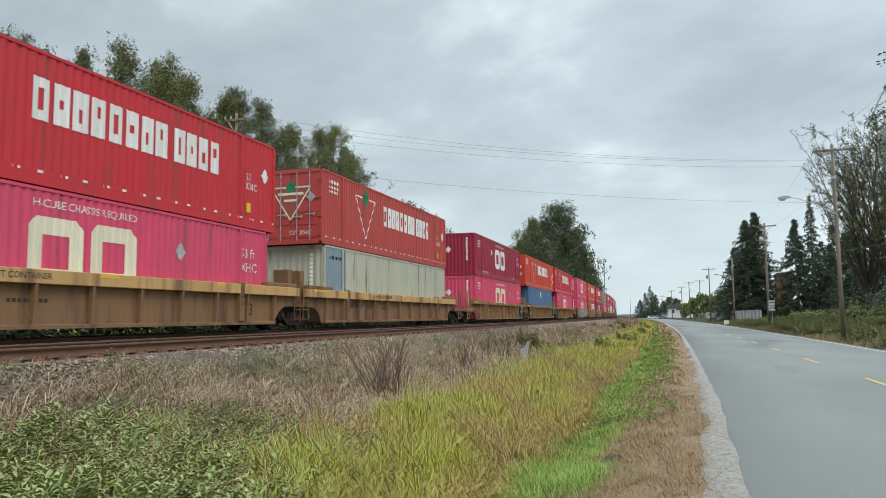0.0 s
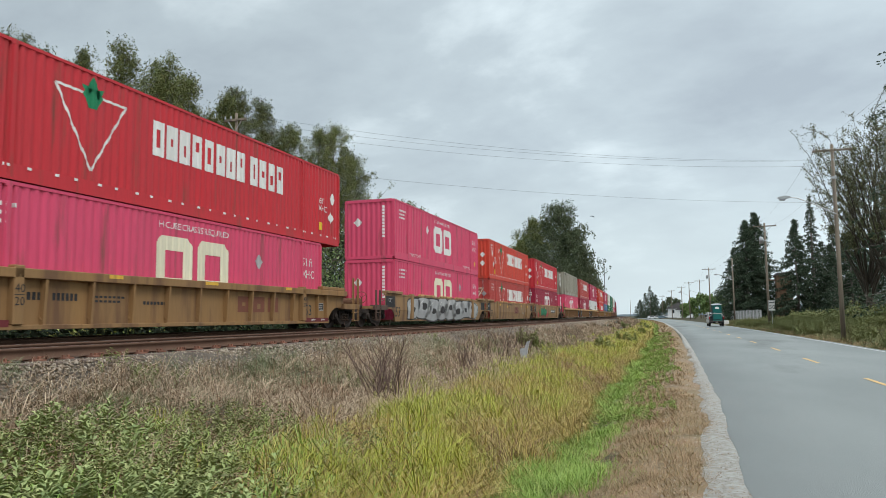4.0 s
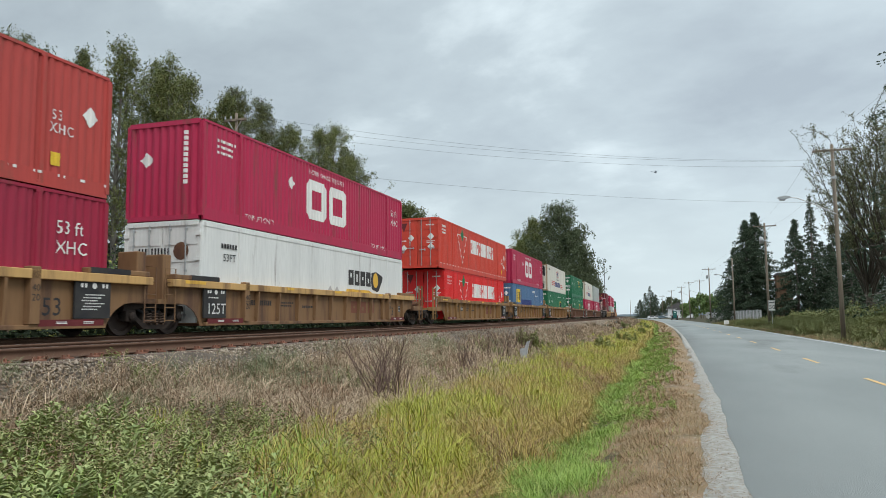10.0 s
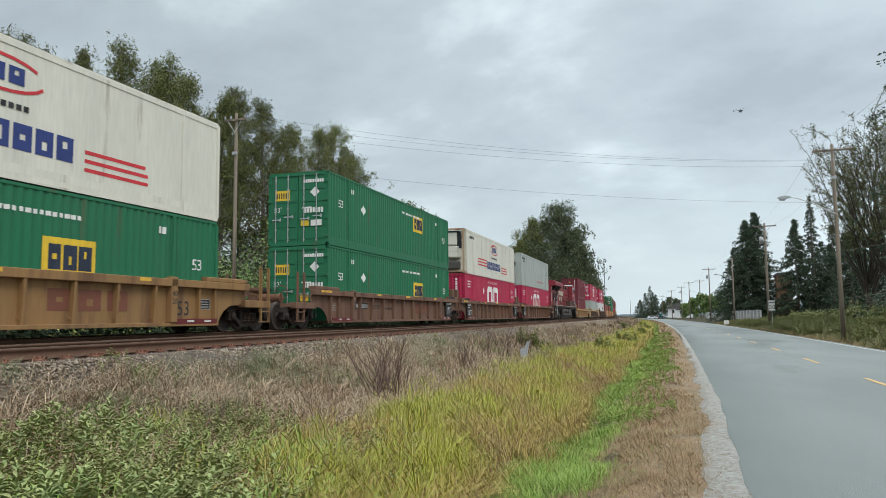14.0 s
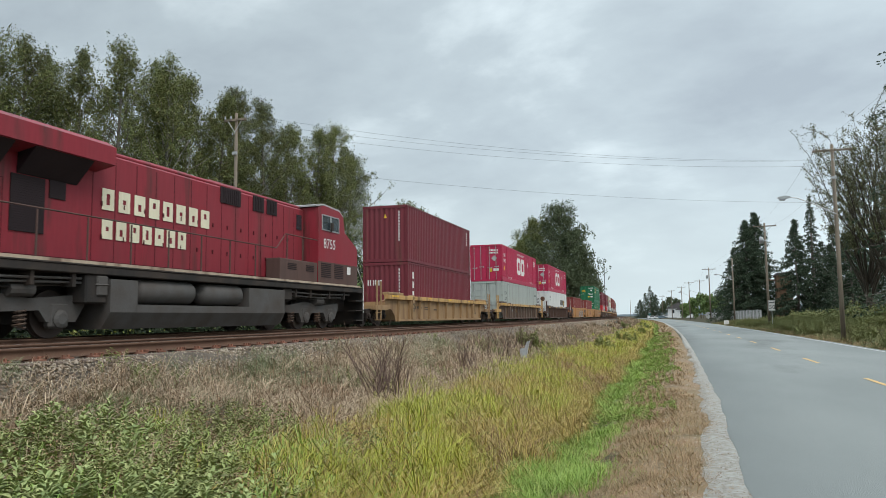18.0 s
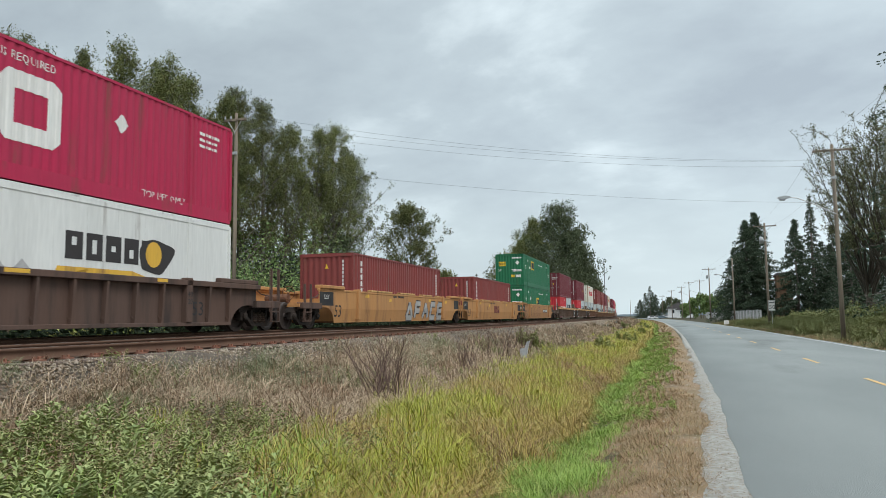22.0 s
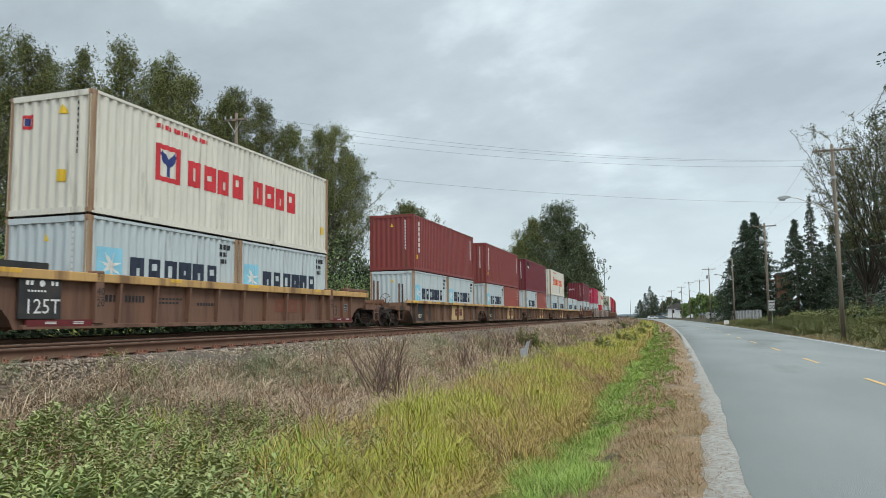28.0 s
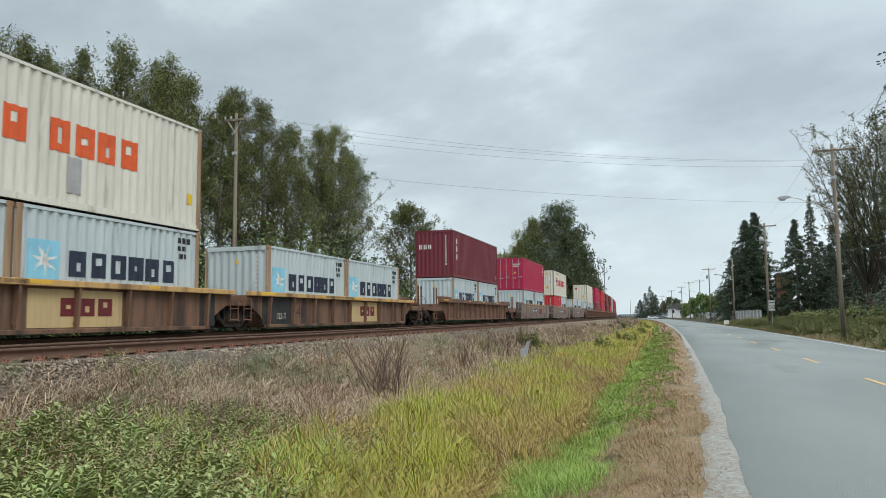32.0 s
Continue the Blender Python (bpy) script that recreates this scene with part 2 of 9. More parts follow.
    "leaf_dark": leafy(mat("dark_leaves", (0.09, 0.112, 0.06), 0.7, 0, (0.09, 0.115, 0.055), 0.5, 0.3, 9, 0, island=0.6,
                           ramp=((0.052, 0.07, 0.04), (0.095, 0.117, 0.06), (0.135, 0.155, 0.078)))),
    # near-black leaves: the shade under trees and train is put into this colour
    "leaf_shade_tint": leafy(mat("shade_tinted_leaves", (0.026, 0.04, 0.019), 0.85, 0, (0.018, 0.027, 0.013), 0.5, 0.5, 9, 0, island=0.6,
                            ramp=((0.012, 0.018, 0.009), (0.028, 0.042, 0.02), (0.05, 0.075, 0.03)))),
    "leaf_conifer": leafy(mat("conifer_needles", (0.056, 0.08, 0.046), 0.85, 0, (0.07, 0.098, 0.054), 0.5, 0.4, 9, 0, island=0.6,
                              ramp=((0.03, 0.046, 0.033), (0.05, 0.075, 0.048), (0.08, 0.1, 0.06)))),
    "leaf_bush": leafy(mat("bush_leaves", (0.13, 0.2, 0.07), 0.65, 0, (0.17, 0.22, 0.07), 0.5, 0.5, 9, 0, island=0.6,
                           ramp=((0.07, 0.13, 0.04), (0.14, 0.21, 0.065), (0.24, 0.28, 0.1)))),
    "leaf_yellow": leafy(mat("yellow_leaves", (0.38, 0.4, 0.1), 0.65, 0, (0.25, 0.32, 0.07), 0.5, 0.8, 9, 0, island=0.6,
                             ramp=((0.22, 0.3, 0.06), (0.42, 0.42, 0.12), (0.5, 0.46, 0.2)))),
    "leaf_bramble": leafy(mat("bramble_leaves", (0.175, 0.21, 0.075), 0.8, 0, (0.24, 0.22, 0.095), 0.5, 0.5, 9, 0, island=0.6,
                              ramp=((0.08, 0.11, 0.04), (0.16, 0.2, 0.075), (0.28, 0.25, 0.115), (0.2, 0.22, 0.085)))),
    "leaf_autumn": leafy(mat("sparse_leaves", (0.12, 0.135, 0.06), 0.7, 0, (0.14, 0.135, 0.06), 0.5, 0.5, 9, 0, island=0.6,
                             ramp=((0.07, 0.09, 0.035), (0.14, 0.155, 0.07), (0.2, 0.18, 0.085)))),
    "car_tan": paint("car_mustard_paint", (0.285, 0.16, 0.066), 0.65, (0.14, 0.075, 0.045), 0.5),
    "car_mid": paint("car_dull_brown_paint", (0.235, 0.132, 0.064), 0.7, (0.1, 0.055, 0.04), 0.5),
    "car_ochre": paint("car_ochre_brown_paint", (0.30, 0.18, 0.085), 0.65, (0.12, 0.065, 0.045), 0.45),
    "car_clay": paint("car_clay_brown_paint", (0.42, 0.212, 0.092), 0.7, (0.16, 0.085, 0.055), 0.22),
    "car_brown": paint("car_brown_paint", (0.185, 0.1, 0.066), 0.7, (0.1, 0.055, 0.04), 0.45),
    "car_orange": paint("car_orange_brown_paint", (0.47, 0.235, 0.09), 0.65, (0.18, 0.095, 0.055), 0.25),
    "car_yellow": paint("car_yellow_paint", (0.34, 0.215, 0.11), 0.6, (0.17, 0.095, 0.055), 0.4),
    "car_taupe": paint("car_taupe_paint", (0.27, 0.2, 0.165), 0.7, (0.1, 0.07, 0.055), 0.4),
    "car_low": paint("car_grimy_brown_paint", (0.2, 0.11, 0.068), 0.75, (0.045, 0.035, 0.03), 0.6),
    "yellow_sill": paint("sill_yellow_paint", (0.72, 0.42, 0.06), 0.6, (0.2, 0.11, 0.06), 0.3),
    "black_iron": mat("grimy_iron", (0.02, 0.018, 0.017), 0.9, 0.0, (0.045, 0.033, 0.027), 0.5, 2.5, 30, 0.3),
    "spring_iron": mat("spring_iron", (0.08, 0.06, 0.05), 0.8, 0.1, (0.13, 0.08, 0.055), 0.5, 2.5, 30, 0.2),
    "car_dark": paint("car_blackish_paint", (0.115, 0.07, 0.054), 0.75, (0.05, 0.038, 0.034), 0.5),
    "rust": mat("rusty_steel", (0.17, 0.085, 0.05), 0.9, 0.1, (0.1, 0.05, 0.035), 0.5, 2.5, 30, 0.3),
    "wheel": mat("wheel_steel", (0.075, 0.058, 0.05), 0.6, 0.5, (0.07, 0.055, 0.05), 0.4, 4, 30, 0.1),
    "data_black": mat("data_panel_black", (0.03, 0.03, 0.032), 0.7, 0, (0.06, 0.055, 0.05), 0.4, 2, 20, 0),
    "panel_tan": paint("owner_panel_tan", (0.55, 0.4, 0.2), 0.7, (0.25, 0.14, 0.08), 0.25),
    "sill_worn": paint("worn_tan_sill", (0.54, 0.33, 0.13), 0.65, (0.16, 0.09, 0.05), 0.45),
    "loco_grime": paint("locomotive_grime", (0.105, 0.062, 0.052), 0.8, (0.07, 0.045, 0.04), 0.4),
    "tank_grey": mat("underframe_grey", (0.095, 0.09, 0.086), 0.75, 0.0, (0.075, 0.062, 0.054), 0.5, 1.5, 25, 0.2),
    "white": mat("white_marking", (0.75, 0.74, 0.71), 0.6, 0, (0.6, 0.58, 0.55), 0.4, 2, 20, 0, STREAK, (0.45, 0.36, 0.3), 0.05),
    "cream": mat("cream_marking", (0.75, 0.70, 0.52), 0.6, 0, (0.62, 0.56, 0.42), 0.4, 2, 20, 0, STREAK),
    "black": mat("black_marking", (0.025, 0.025, 0.027), 0.6, 0, (0.06, 0.06, 0.06), 0.3, 3, 20, 0),
    "greenmark": mat("green_marking", (0.02, 0.22, 0.1), 0.6),
    "yellowmark": mat("yellow_marking", (0.75, 0.5, 0.05), 0.6),
    "skyblue": mat("light_blue_marking", (0.27, 0.58, 0.72), 0.6),
    "navy": mat("navy_marking", (0.04, 0.06, 0.2), 0.6),
    "ink": mat("dark_ink_marking", (0.035, 0.045, 0.07), 0.6),
    "redmark": mat("red_marking", (0.6, 0.05, 0.06), 0.6),
    "orangemark": mat("orange_red_marking", (0.72, 0.13, 0.045), 0.6),
    "greymark": mat("grey_graffiti", (0.42, 0.41, 0.4), 0.6, 0, (0.3, 0.3, 0.3), 0.5, 2, 20, 0),
    "darkmark": mat("dark_graffiti", (0.05, 0.045, 0.045), 0.6),
    "rust_faded": mat("faded_maroon_stencil", (0.2, 0.075, 0.05), 0.7, 0, (0.16, 0.07, 0.045), 0.4, 3, 20, 0),
    "skyblue_faded": mat("faded_blue_spray", (0.36, 0.46, 0.46), 0.6, 0, (0.28, 0.33, 0.33), 0.5, 2, 20, 0),
    "maroonmark": mat("maroon_stencil", (0.15, 0.03, 0.032), 0.6),
    "c_red": paint("container_red", (0.54, 0.035, 0.045)),
    "c_orange": paint("container_orange_red", (0.6, 0.06, 0.035)),
    "c_brick": paint("container_faded_red", (0.45, 0.065, 0.055)),
    "c_bright": paint("container_bright_red", (0.7, 0.025, 0.025)),
    "c_crimson": paint("container_crimson", (0.44, 0.025, 0.075)),
    "c_dark_crimson": paint("container_dark_crimson", (0.32, 0.02, 0.05)),
    "c_pink": paint("container_faded_pink_red", (0.66, 0.075, 0.15)),
    "c_maroon": paint("container_maroon", (0.165, 0.03, 0.04)),
    "c_oxide": paint("container_oxide_red", (0.225, 0.05, 0.045)),
    "c_salmon": paint("container_salmon_red", (0.31, 0.085, 0.068)),
    "c_green": paint("container_green", (0.02, 0.15, 0.07), amt=0.07),
    "c_blue": paint("container_blue", (0.085, 0.17, 0.305)),
    "c_greyblue": paint("container_grey_blue", (0.22, 0.29, 0.33)),
    "c_grey": paint("container_grey", (0.39, 0.42, 0.39)),
    "c_khaki": paint("container_khaki_grey", (0.33, 0.31, 0.245), amt=0.4),
    "c_sage": paint("container_pale_sage", (0.46, 0.46, 0.36), amt=0.2),
    "c_white": paint("container_white", (0.71, 0.71, 0.685), amt=0.05),
    "c_offwhite": paint("container_off_white", (0.68, 0.65, 0.56), amt=0.07),
    "c_rusty": paint("container_rusted_post", (0.40, 0.29, 0.19), amt=0.4, dirt=(0.2, 0.09, 0.04)),
    "c_pale": paint("container_pale_blue_grey", (0.50, 0.56, 0.57), amt=0.12),
    "loco_seam": mat("locomotive_seam_red", (0.085, 0.012, 0.016), 0.7),
    "sill_cream": paint("locomotive_sill_cream", (0.46, 0.36, 0.27), 0.7, (0.16, 0.1, 0.075), 0.5),
    "car_grime": paint("car_grey_brown_paint", (0.14, 0.095, 0.072), 0.75, (0.075, 0.05, 0.04), 0.5),
    "loco_red": paint("locomotive_red", (0.255, 0.026, 0.038), 0.5, (0.06, 0.035, 0.03), 0.3),
    "loco_black": mat("locomotive_underframe", (0.028, 0.026, 0.025), 0.85, 0.0, (0.06, 0.046, 0.038), 0.5, 1.5, 25, 0.2),
    "grille": mat("radiator_grille", (0.03, 0.02, 0.022), 0.7),
    "rail_white": mat("handrail_white", (0.7, 0.7, 0.68), 0.5),
    "glass": mat("dark_window_glass", (0.03, 0.04, 0.045), 0.08),
    "truck_white": mat("pickup_white_paint", (0.64, 0.64, 0.63), 0.25, 0, (0.64, 0.64, 0.63), 0.3, 2, 30, 0),
    "tyre": mat("tyre_rubber", (0.025, 0.025, 0.025), 0.9),
    "chrome": mat("chrome", (0.6, 0.6, 0.6), 0.2, 1.0),
    "taillight": mat("tail_light_red", (0.45, 0.02, 0.02), 0.2),
    "toilet_green": mat("toilet_cabin_green", (0.012, 0.115, 0.105), 0.5, 0, (0.02, 0.14, 0.125), 0.4, 2, 30, 0.05),
    "toilet_side": mat("toilet_cabin_side", (0.05, 0.062, 0.068), 0.6, 0, (0.035, 0.045, 0.05), 0.4, 2, 30, 0.05),
    "heli_grey": mat("helicopter_grey", (0.11, 0.125, 0.15), 0.5),
    "toilet_roof": mat("toilet_cabin_roof", (0.68, 0.7, 0.7), 0.5),
    "strap": mat("webbing_strap", (0.5, 0.48, 0.42), 0.9),
    "fence": mat("fence_boards", (0.46, 0.46, 0.46), 0.85, 0, (0.34, 0.34, 0.34), 0.4, 2, 20, 0.1, object_var=0.12),
    "shed_wood": mat("old_brown_boards", (0.24, 0.145, 0.088), 0.9, 0, (0.12, 0.078, 0.055), 0.5, 2, 20, 0.2, (1, 1, 0.2), object_var=0.2),
    "house_white": mat("white_siding", (0.7, 0.7, 0.7), 0.8, 0, (0.55, 0.55, 0.55), 0.3, 1, 20, 0.1),
    "roofing": mat("dark_roofing", (0.12, 0.11, 0.11), 0.9),
    "bag": mat("plastic_bag", (0.42, 0.43, 0.44), 0.5),
    "hill": mat("distant_hill", (0.23, 0.29, 0.34), 1.0, 0, (0.27, 0.32, 0.36), 0.4, 0.01, 1, 0),
}


# ---- building helpers ----
rng = np.random.default_rng(7)


def np_mesh(name, verts, faces, material=None, smooth=False):
    """A mesh from arrays: verts (n, 3), faces (m, k)."""
    me = bpy.data.meshes.new(name)
    verts, faces = np.asarray(verts, dtype=np.float32), np.asarray(faces, dtype=np.int32)
    me.vertices.add(len(verts))
    me.vertices.foreach_set("co", verts.ravel())
    me.loops.add(faces.size)
    me.loops.foreach_set("vertex_index", faces.ravel())
    me.polygons.add(len(faces))
    me.polygons.foreach_set("loop_start", np.arange(0, faces.size, faces.shape[1], dtype=np.int32))
    me.update(calc_edges=True)
    me.validate()
    if material:
        me.materials.append(M[material])
    if smooth:
        me.polygons.foreach_set("use_smooth", np.ones(len(faces), dtype=bool))
    return me


def bm_mesh(name, bm, material, smooth=False):
    me = bpy.data.meshes.new(name)
    bm.to_mesh(me)
    bm.free()
    me.materials.append(M[material])
    if smooth:
        for f in me.polygons:
            f.use_smooth = True
    return me


FINE = ("small_writing", "notice", "reflector", "car_number", "rib_row", "panel_seam", "door_seam", "cab_vent", "unit_louvre", "side_notice", "box_vent", "load_writing", "plate_border", "size_stencil", "door_sticker", "door_latch")     # rows of pieces too small to tell apart


def part(name, bm, material, parent, label="", smooth=False, at=None):
    """One mesh object under a thing or a part. bm: a bmesh or a ready mesh."""
    me = bm if isinstance(bm, bpy.types.Mesh) else bm_mesh(name, bm, material, smooth)
    ob = new(name, me)
    ob.parent = parent
    if at is not None:
        ob.matrix_basis = at if isinstance(at, Matrix) else Matrix.Translation(at)
    if label:
        ob["label"] = label
    if name in FINE:
        tagged(ob, label, kind="stuff")
    return ob


def thing(name, label, category, group="", kind="", at=None):
    ob = new(name)
    ob.empty_display_size = 0.2
    if at is not None:
        ob.matrix_basis = at if isinstance(at, Matrix) else Matrix.Translation(at)
    return tagged(ob, label, category, group, kind)


def box(bm, x0, x1, y0, y1, z0, z1, bevel=0.0):
    vs = [bm.verts.new((x, y, z)) for x in (x0, x1) for y in (y0, y1) for z in (z0, z1)]
    fs = [bm.faces.new([vs[i] for i in q]) for q in ((0, 1, 3, 2), (4, 6, 7, 5), (0, 4, 5, 1), (2, 3, 7, 6), (0, 2, 6, 4), (1, 5, 7, 3))]
    if bevel:
        edges = list({e for f in fs for e in f.edges})
        bmesh.ops.bevel(bm, geom=edges, offset=bevel, segments=1, affect="EDGES")
    return bm


def boxes(*rows, bevel=0.0):
    bm = bmesh.new()
    for r in rows:
        box(bm, *r, bevel=bevel)
    return bm


def prism(bm, outline, axis, a, b):
    """Extrudes a closed outline of 2D points between a and b along an axis ('x', 'y' or 'z')."""
    def put(p, q, w):
        return {"x": (w, p, q), "y": (p, w, q), "z": (p, q, w)}[axis]
    lo = [bm.verts.new(put(p, q, a)) for p, q in outline]
    hi = [bm.verts.new(put(p, q, b)) for p, q in outline]
    n = len(outline)
    bm.faces.new(lo)
    bm.faces.new(list(reversed(hi)))
    for i in range(n):
        bm.faces.new((lo[i], hi[i], hi[(i + 1) % n], lo[(i + 1) % n]))
    bmesh.ops.recalc_face_normals(bm, faces=bm.faces)
    return bm


def tube(bm, points, radii, sides=6, caps=True):
    """A round bar along points; radii: one number or one a point."""
    pts = [Vector(q) for q in points]
    if isinstance(radii, (int, float)):
        radii = [radii] * len(pts)
    rings = []
    for i, q in enumerate(pts):
        d = (pts[min(i + 1, len(pts) - 1)] - pts[max(i - 1, 0)]).normalized()
        ref = Vector((0, 0, 1)) if abs(d.z) < 0.9 else Vector((1, 0, 0))
        u = d.cross(ref).normalized()
        w = d.cross(u)
        rings.append([bm.verts.new(q + radii[i] * (math.cos(2 * math.pi * k / sides) * u + math.sin(2 * math.pi * k / sides) * w)) for k in range(sides)])
    for a, b in zip(rings, rings[1:]):
        for k in range(sides):
            bm.faces.new((a[k], a[(k + 1) % sides], b[(k + 1) % sides], b[k]))
    if caps:
        bm.faces.new(list(reversed(rings[0])))
        bm.faces.new(rings[-1])
    return bm


def lathe(bm, profile, axis="x", sides=20, centre=(0, 0, 0)):
    """Turns (along, radius) points round an axis."""
    cx, cy, cz = centre
    rings = []
    for a, r in profile:
        ring = []
        for k in range(sides):
            c, s = r * math.cos(2 * math.pi * k / sides), r * math.sin(2 * math.pi * k / sides)
            ring.append(bm.verts.new({"x": (cx + a, cy + c, cz + s), "y": (cx + c, cy + a, cz + s), "z": (cx + c, cy + s, cz + a)}[axis]))
        rings.append(ring)
    for p, q in zip(rings, rings[1:]):
        for k in range(sides):
            bm.faces.new((p[k], q[k], q[(k + 1) % sides], p[(k + 1) % sides]))
    bm.faces.new(rings[0])
    bm.faces.new(list(reversed(rings[-1])))
    bmesh.ops.recalc_face_normals(bm, faces=bm.faces)
    return bm


# ---- ground, road, track bed ----
PROFILE = ((-700, 2.0), (-120, 0.2), (-60, -0.1), (-30, -0.1), (-18.8, 0.2), (-17.4, 0.45), (-16.6, 0.85), (-15.8, 0.96), (-8.1, 0.98), (-7.8, 0.84),
           (-7.4, 0.68), (-7.0, 0.56), (-6.6, 0.44), (-5.5, 0.20), (-4.5, 0.04), (-3.4, -0.1), (-2.2, -0.3), (-1.5, -0.4), (-0.9, -0.26), (-0.1, -0.07), (0.12, -0.07), (0.5, -0.12), (8.9, -0.14),
           (9.6, -0.04), (11, 0.2), (13, 0.5), (18, 0.6), (60, 0.3), (700, 1.0))


def ground_z(x):
    """Height of the ground at a distance x from the camera's line, measured across the road."""
    for (xa, za), (xb, zb) in zip(PROFILE, PROFILE[1:]):
        if x <= xb:
            return za + (zb - za) * (x - xa) / (xb - xa)
    return PROFILE[-1][1]


PX, PZ = np.array([q[0] for q in PROFILE]), np.array([q[1] for q in PROFILE])


def ground_zs(x):
    return np.interp(x, PX, PZ)


def strip(name, material, cols, ys, kind_label, rough_z=0.0, seed=1):
    """A sheet along the road: cols are x offsets with heights, ys the rows; it follows the bend."""
    r = np.random.default_rng(seed)
    ys = np.asarray(ys, dtype=float)
    V = np.array([[cx + bend(y), y, cz + rough_z * r.normal() * (0.1 if -0.3 < cx < 9.2 else 1.0)] for y in ys for cx, cz in cols])
    n, m = len(cols), len(ys)
    F = [[j * n + i, j * n + i + 1, (j + 1) * n + i + 1, (j + 1) * n + i] for j in range(m - 1) for i in range(n - 1)]
    ob = new(name, np_mesh(name, V, F, material, smooth=True))
    tagged(ob, *kind_label, kind="structure")
    return ob


YS = [-700, -300, -120, -60, -30, -15] + list(np.arange(-8, 40, 1.0)) + list(np.arange(40, 120, 4.0)) + list(np.arange(120, 420, 15.0)) + [420, 480, 560, 700, 900, 1300, 1900]
ground_cols = [(x, ground_z(x)) for x in sorted(set([q[0] for q in PROFILE] + list(np.arange(-11, 0, 0.55).round(2)) + [-400, -250, -180, -90, -45, -24, 24, 40, 100, 200, 400]))]
ground = strip("ground", "soil", ground_cols, YS, ("brown soil and turf reaching to the horizon", "ground"), rough_z=0.03)
far_ground = new("ground_far", np_mesh("ground_far", [(-4500, -2000, -2.2), (4500, -2000, -2.2), (4500, 4600, -2.2), (-4500, 4600, -2.2)], [(0, 1, 2, 3)], "soil"))
tagged(far_ground, "flat distant land under the horizon", "ground", kind="structure")

def road_edge(y):
    """The asphalt's broken edge, wandering beside the grit."""
    return float(np.interp(y, (0, 8, 10.5, 12, 15, 20, 27, 40, 60, 120, 300), (0.6, 0.62, 0.66, 0.69, 0.78, 0.79, 0.82, 0.88, 0.95, 0.9, 0.8))) + 0.02 * math.sin(2.1 * y) * (0 < y < 40) + 0.01 * math.sin(5.3 * y + 1) * (0 < y < 40)


ROAD_YS = [-300, -100, -40, -15] + list(np.arange(-8, 40, 0.5)) + list(np.arange(40, 420, 8.0)) + [430, 480, 560, 700, 900]
cols = ((2.5, 0.03), (4.6, 0.05), (6.7, 0.03), (8.85, -0.002), (8.95, -0.045))
V = [(x + bend(y), y, z) for y in ROAD_YS for x, z in ((road_edge(y) - 0.035, -0.06), (road_edge(y), -0.006)) + cols]
road = new("road", np_mesh("road", V, [[7 * j + i, 7 * j + i + 1, 7 * (j + 1) + i + 1, 7 * (j + 1) + i] for j in range(len(ROAD_YS) - 1) for i in range(6)], "asphalt", smooth=True))
tagged(road, "pale grey worn asphalt two-lane road with a broken edge", "road", kind="structure")


def shoulder():
    """The grit strip narrows and frays along the road's edge."""
    r = np.random.default_rng(3)
    ys = [-120, -60, -30] + list(np.arange(-15, 40, 0.2)) + list(np.arange(40, 420, 5.0))
    V, wob = [], 0.0
    for y in ys:
        wob = 0.8 * wob + 0.2 * r.normal(0, 0.34)
        edge = float(np.interp(y, (0, 7.4, 8.5, 11.4, 18, 45, 120), (0.1, 0.13, 0.19, 0.33, 0.42, 0.66, 0.6))) + max(-0.08, min(0.1, wob))
        for f, z in ((0.0, -0.085), (0.12, -0.05), (0.4, -0.03), (0.75, -0.022), (1.0, -0.03)):
            V.append((edge + f * (road_edge(y) + 0.03 - edge) + bend(y), y, z + 0.006 * r.normal()))
    F = [[j * 5 + i, j * 5 + i + 1, (j + 1) * 5 + i + 1, (j + 1) * 5 + i] for j in range(len(ys) - 1) for i in range(4)]
    tagged(new("gravel_shoulder", np_mesh("gravel_shoulder", V, F, "gravel", smooth=True)), "pale grit shoulder along the road's edge", "shoulder", kind="structure")


shoulder()
strip("verge_soil", "verge_soil", [(x, ground_z(x) + 0.03) for x in (-1.15, -0.9, -0.6, -0.3, 0.0, 0.2, 0.42, 0.62)], [-120, -60, -30] + list(np.arange(-15, 60, 0.5)) + list(np.arange(60, 300, 5.0)),
      ("bare tan soil and thatch beside the road", "verge"), rough_z=0.012, seed=9)


def dash(y0, y1, x, w, z, name, material, label):
    ys = np.linspace(y0, y1, 5)
    V = [(x + s * w / 2 + bend(y), y, zz) for y in ys for s, zz in ((-1, z), (1, z))]
    F = [[2 * j, 2 * j + 1, 2 * j + 3, 2 * j + 2] for j in range(4)]
    ob = new(name, np_mesh(name, V, F, material))
    return tagged(ob, label, "road marking", "centre line dashes" if material == "yellow_line" else "", "structure")


for i in range(-2, 22):
    dash(17.4 + 8.95 * i, 17.4 + 8.95 * i + 3.0, 4.41, 0.12, 0.056, "lane_dash", "yellow_line", "short worn yellow centre line dash on asphalt")
for i in range(12):
    dash(-14 + 12 * i, -2 + 12 * i, 8.46, 0.12, 0.012, "edge_line", "white_line", "faded white edge line along the asphalt")

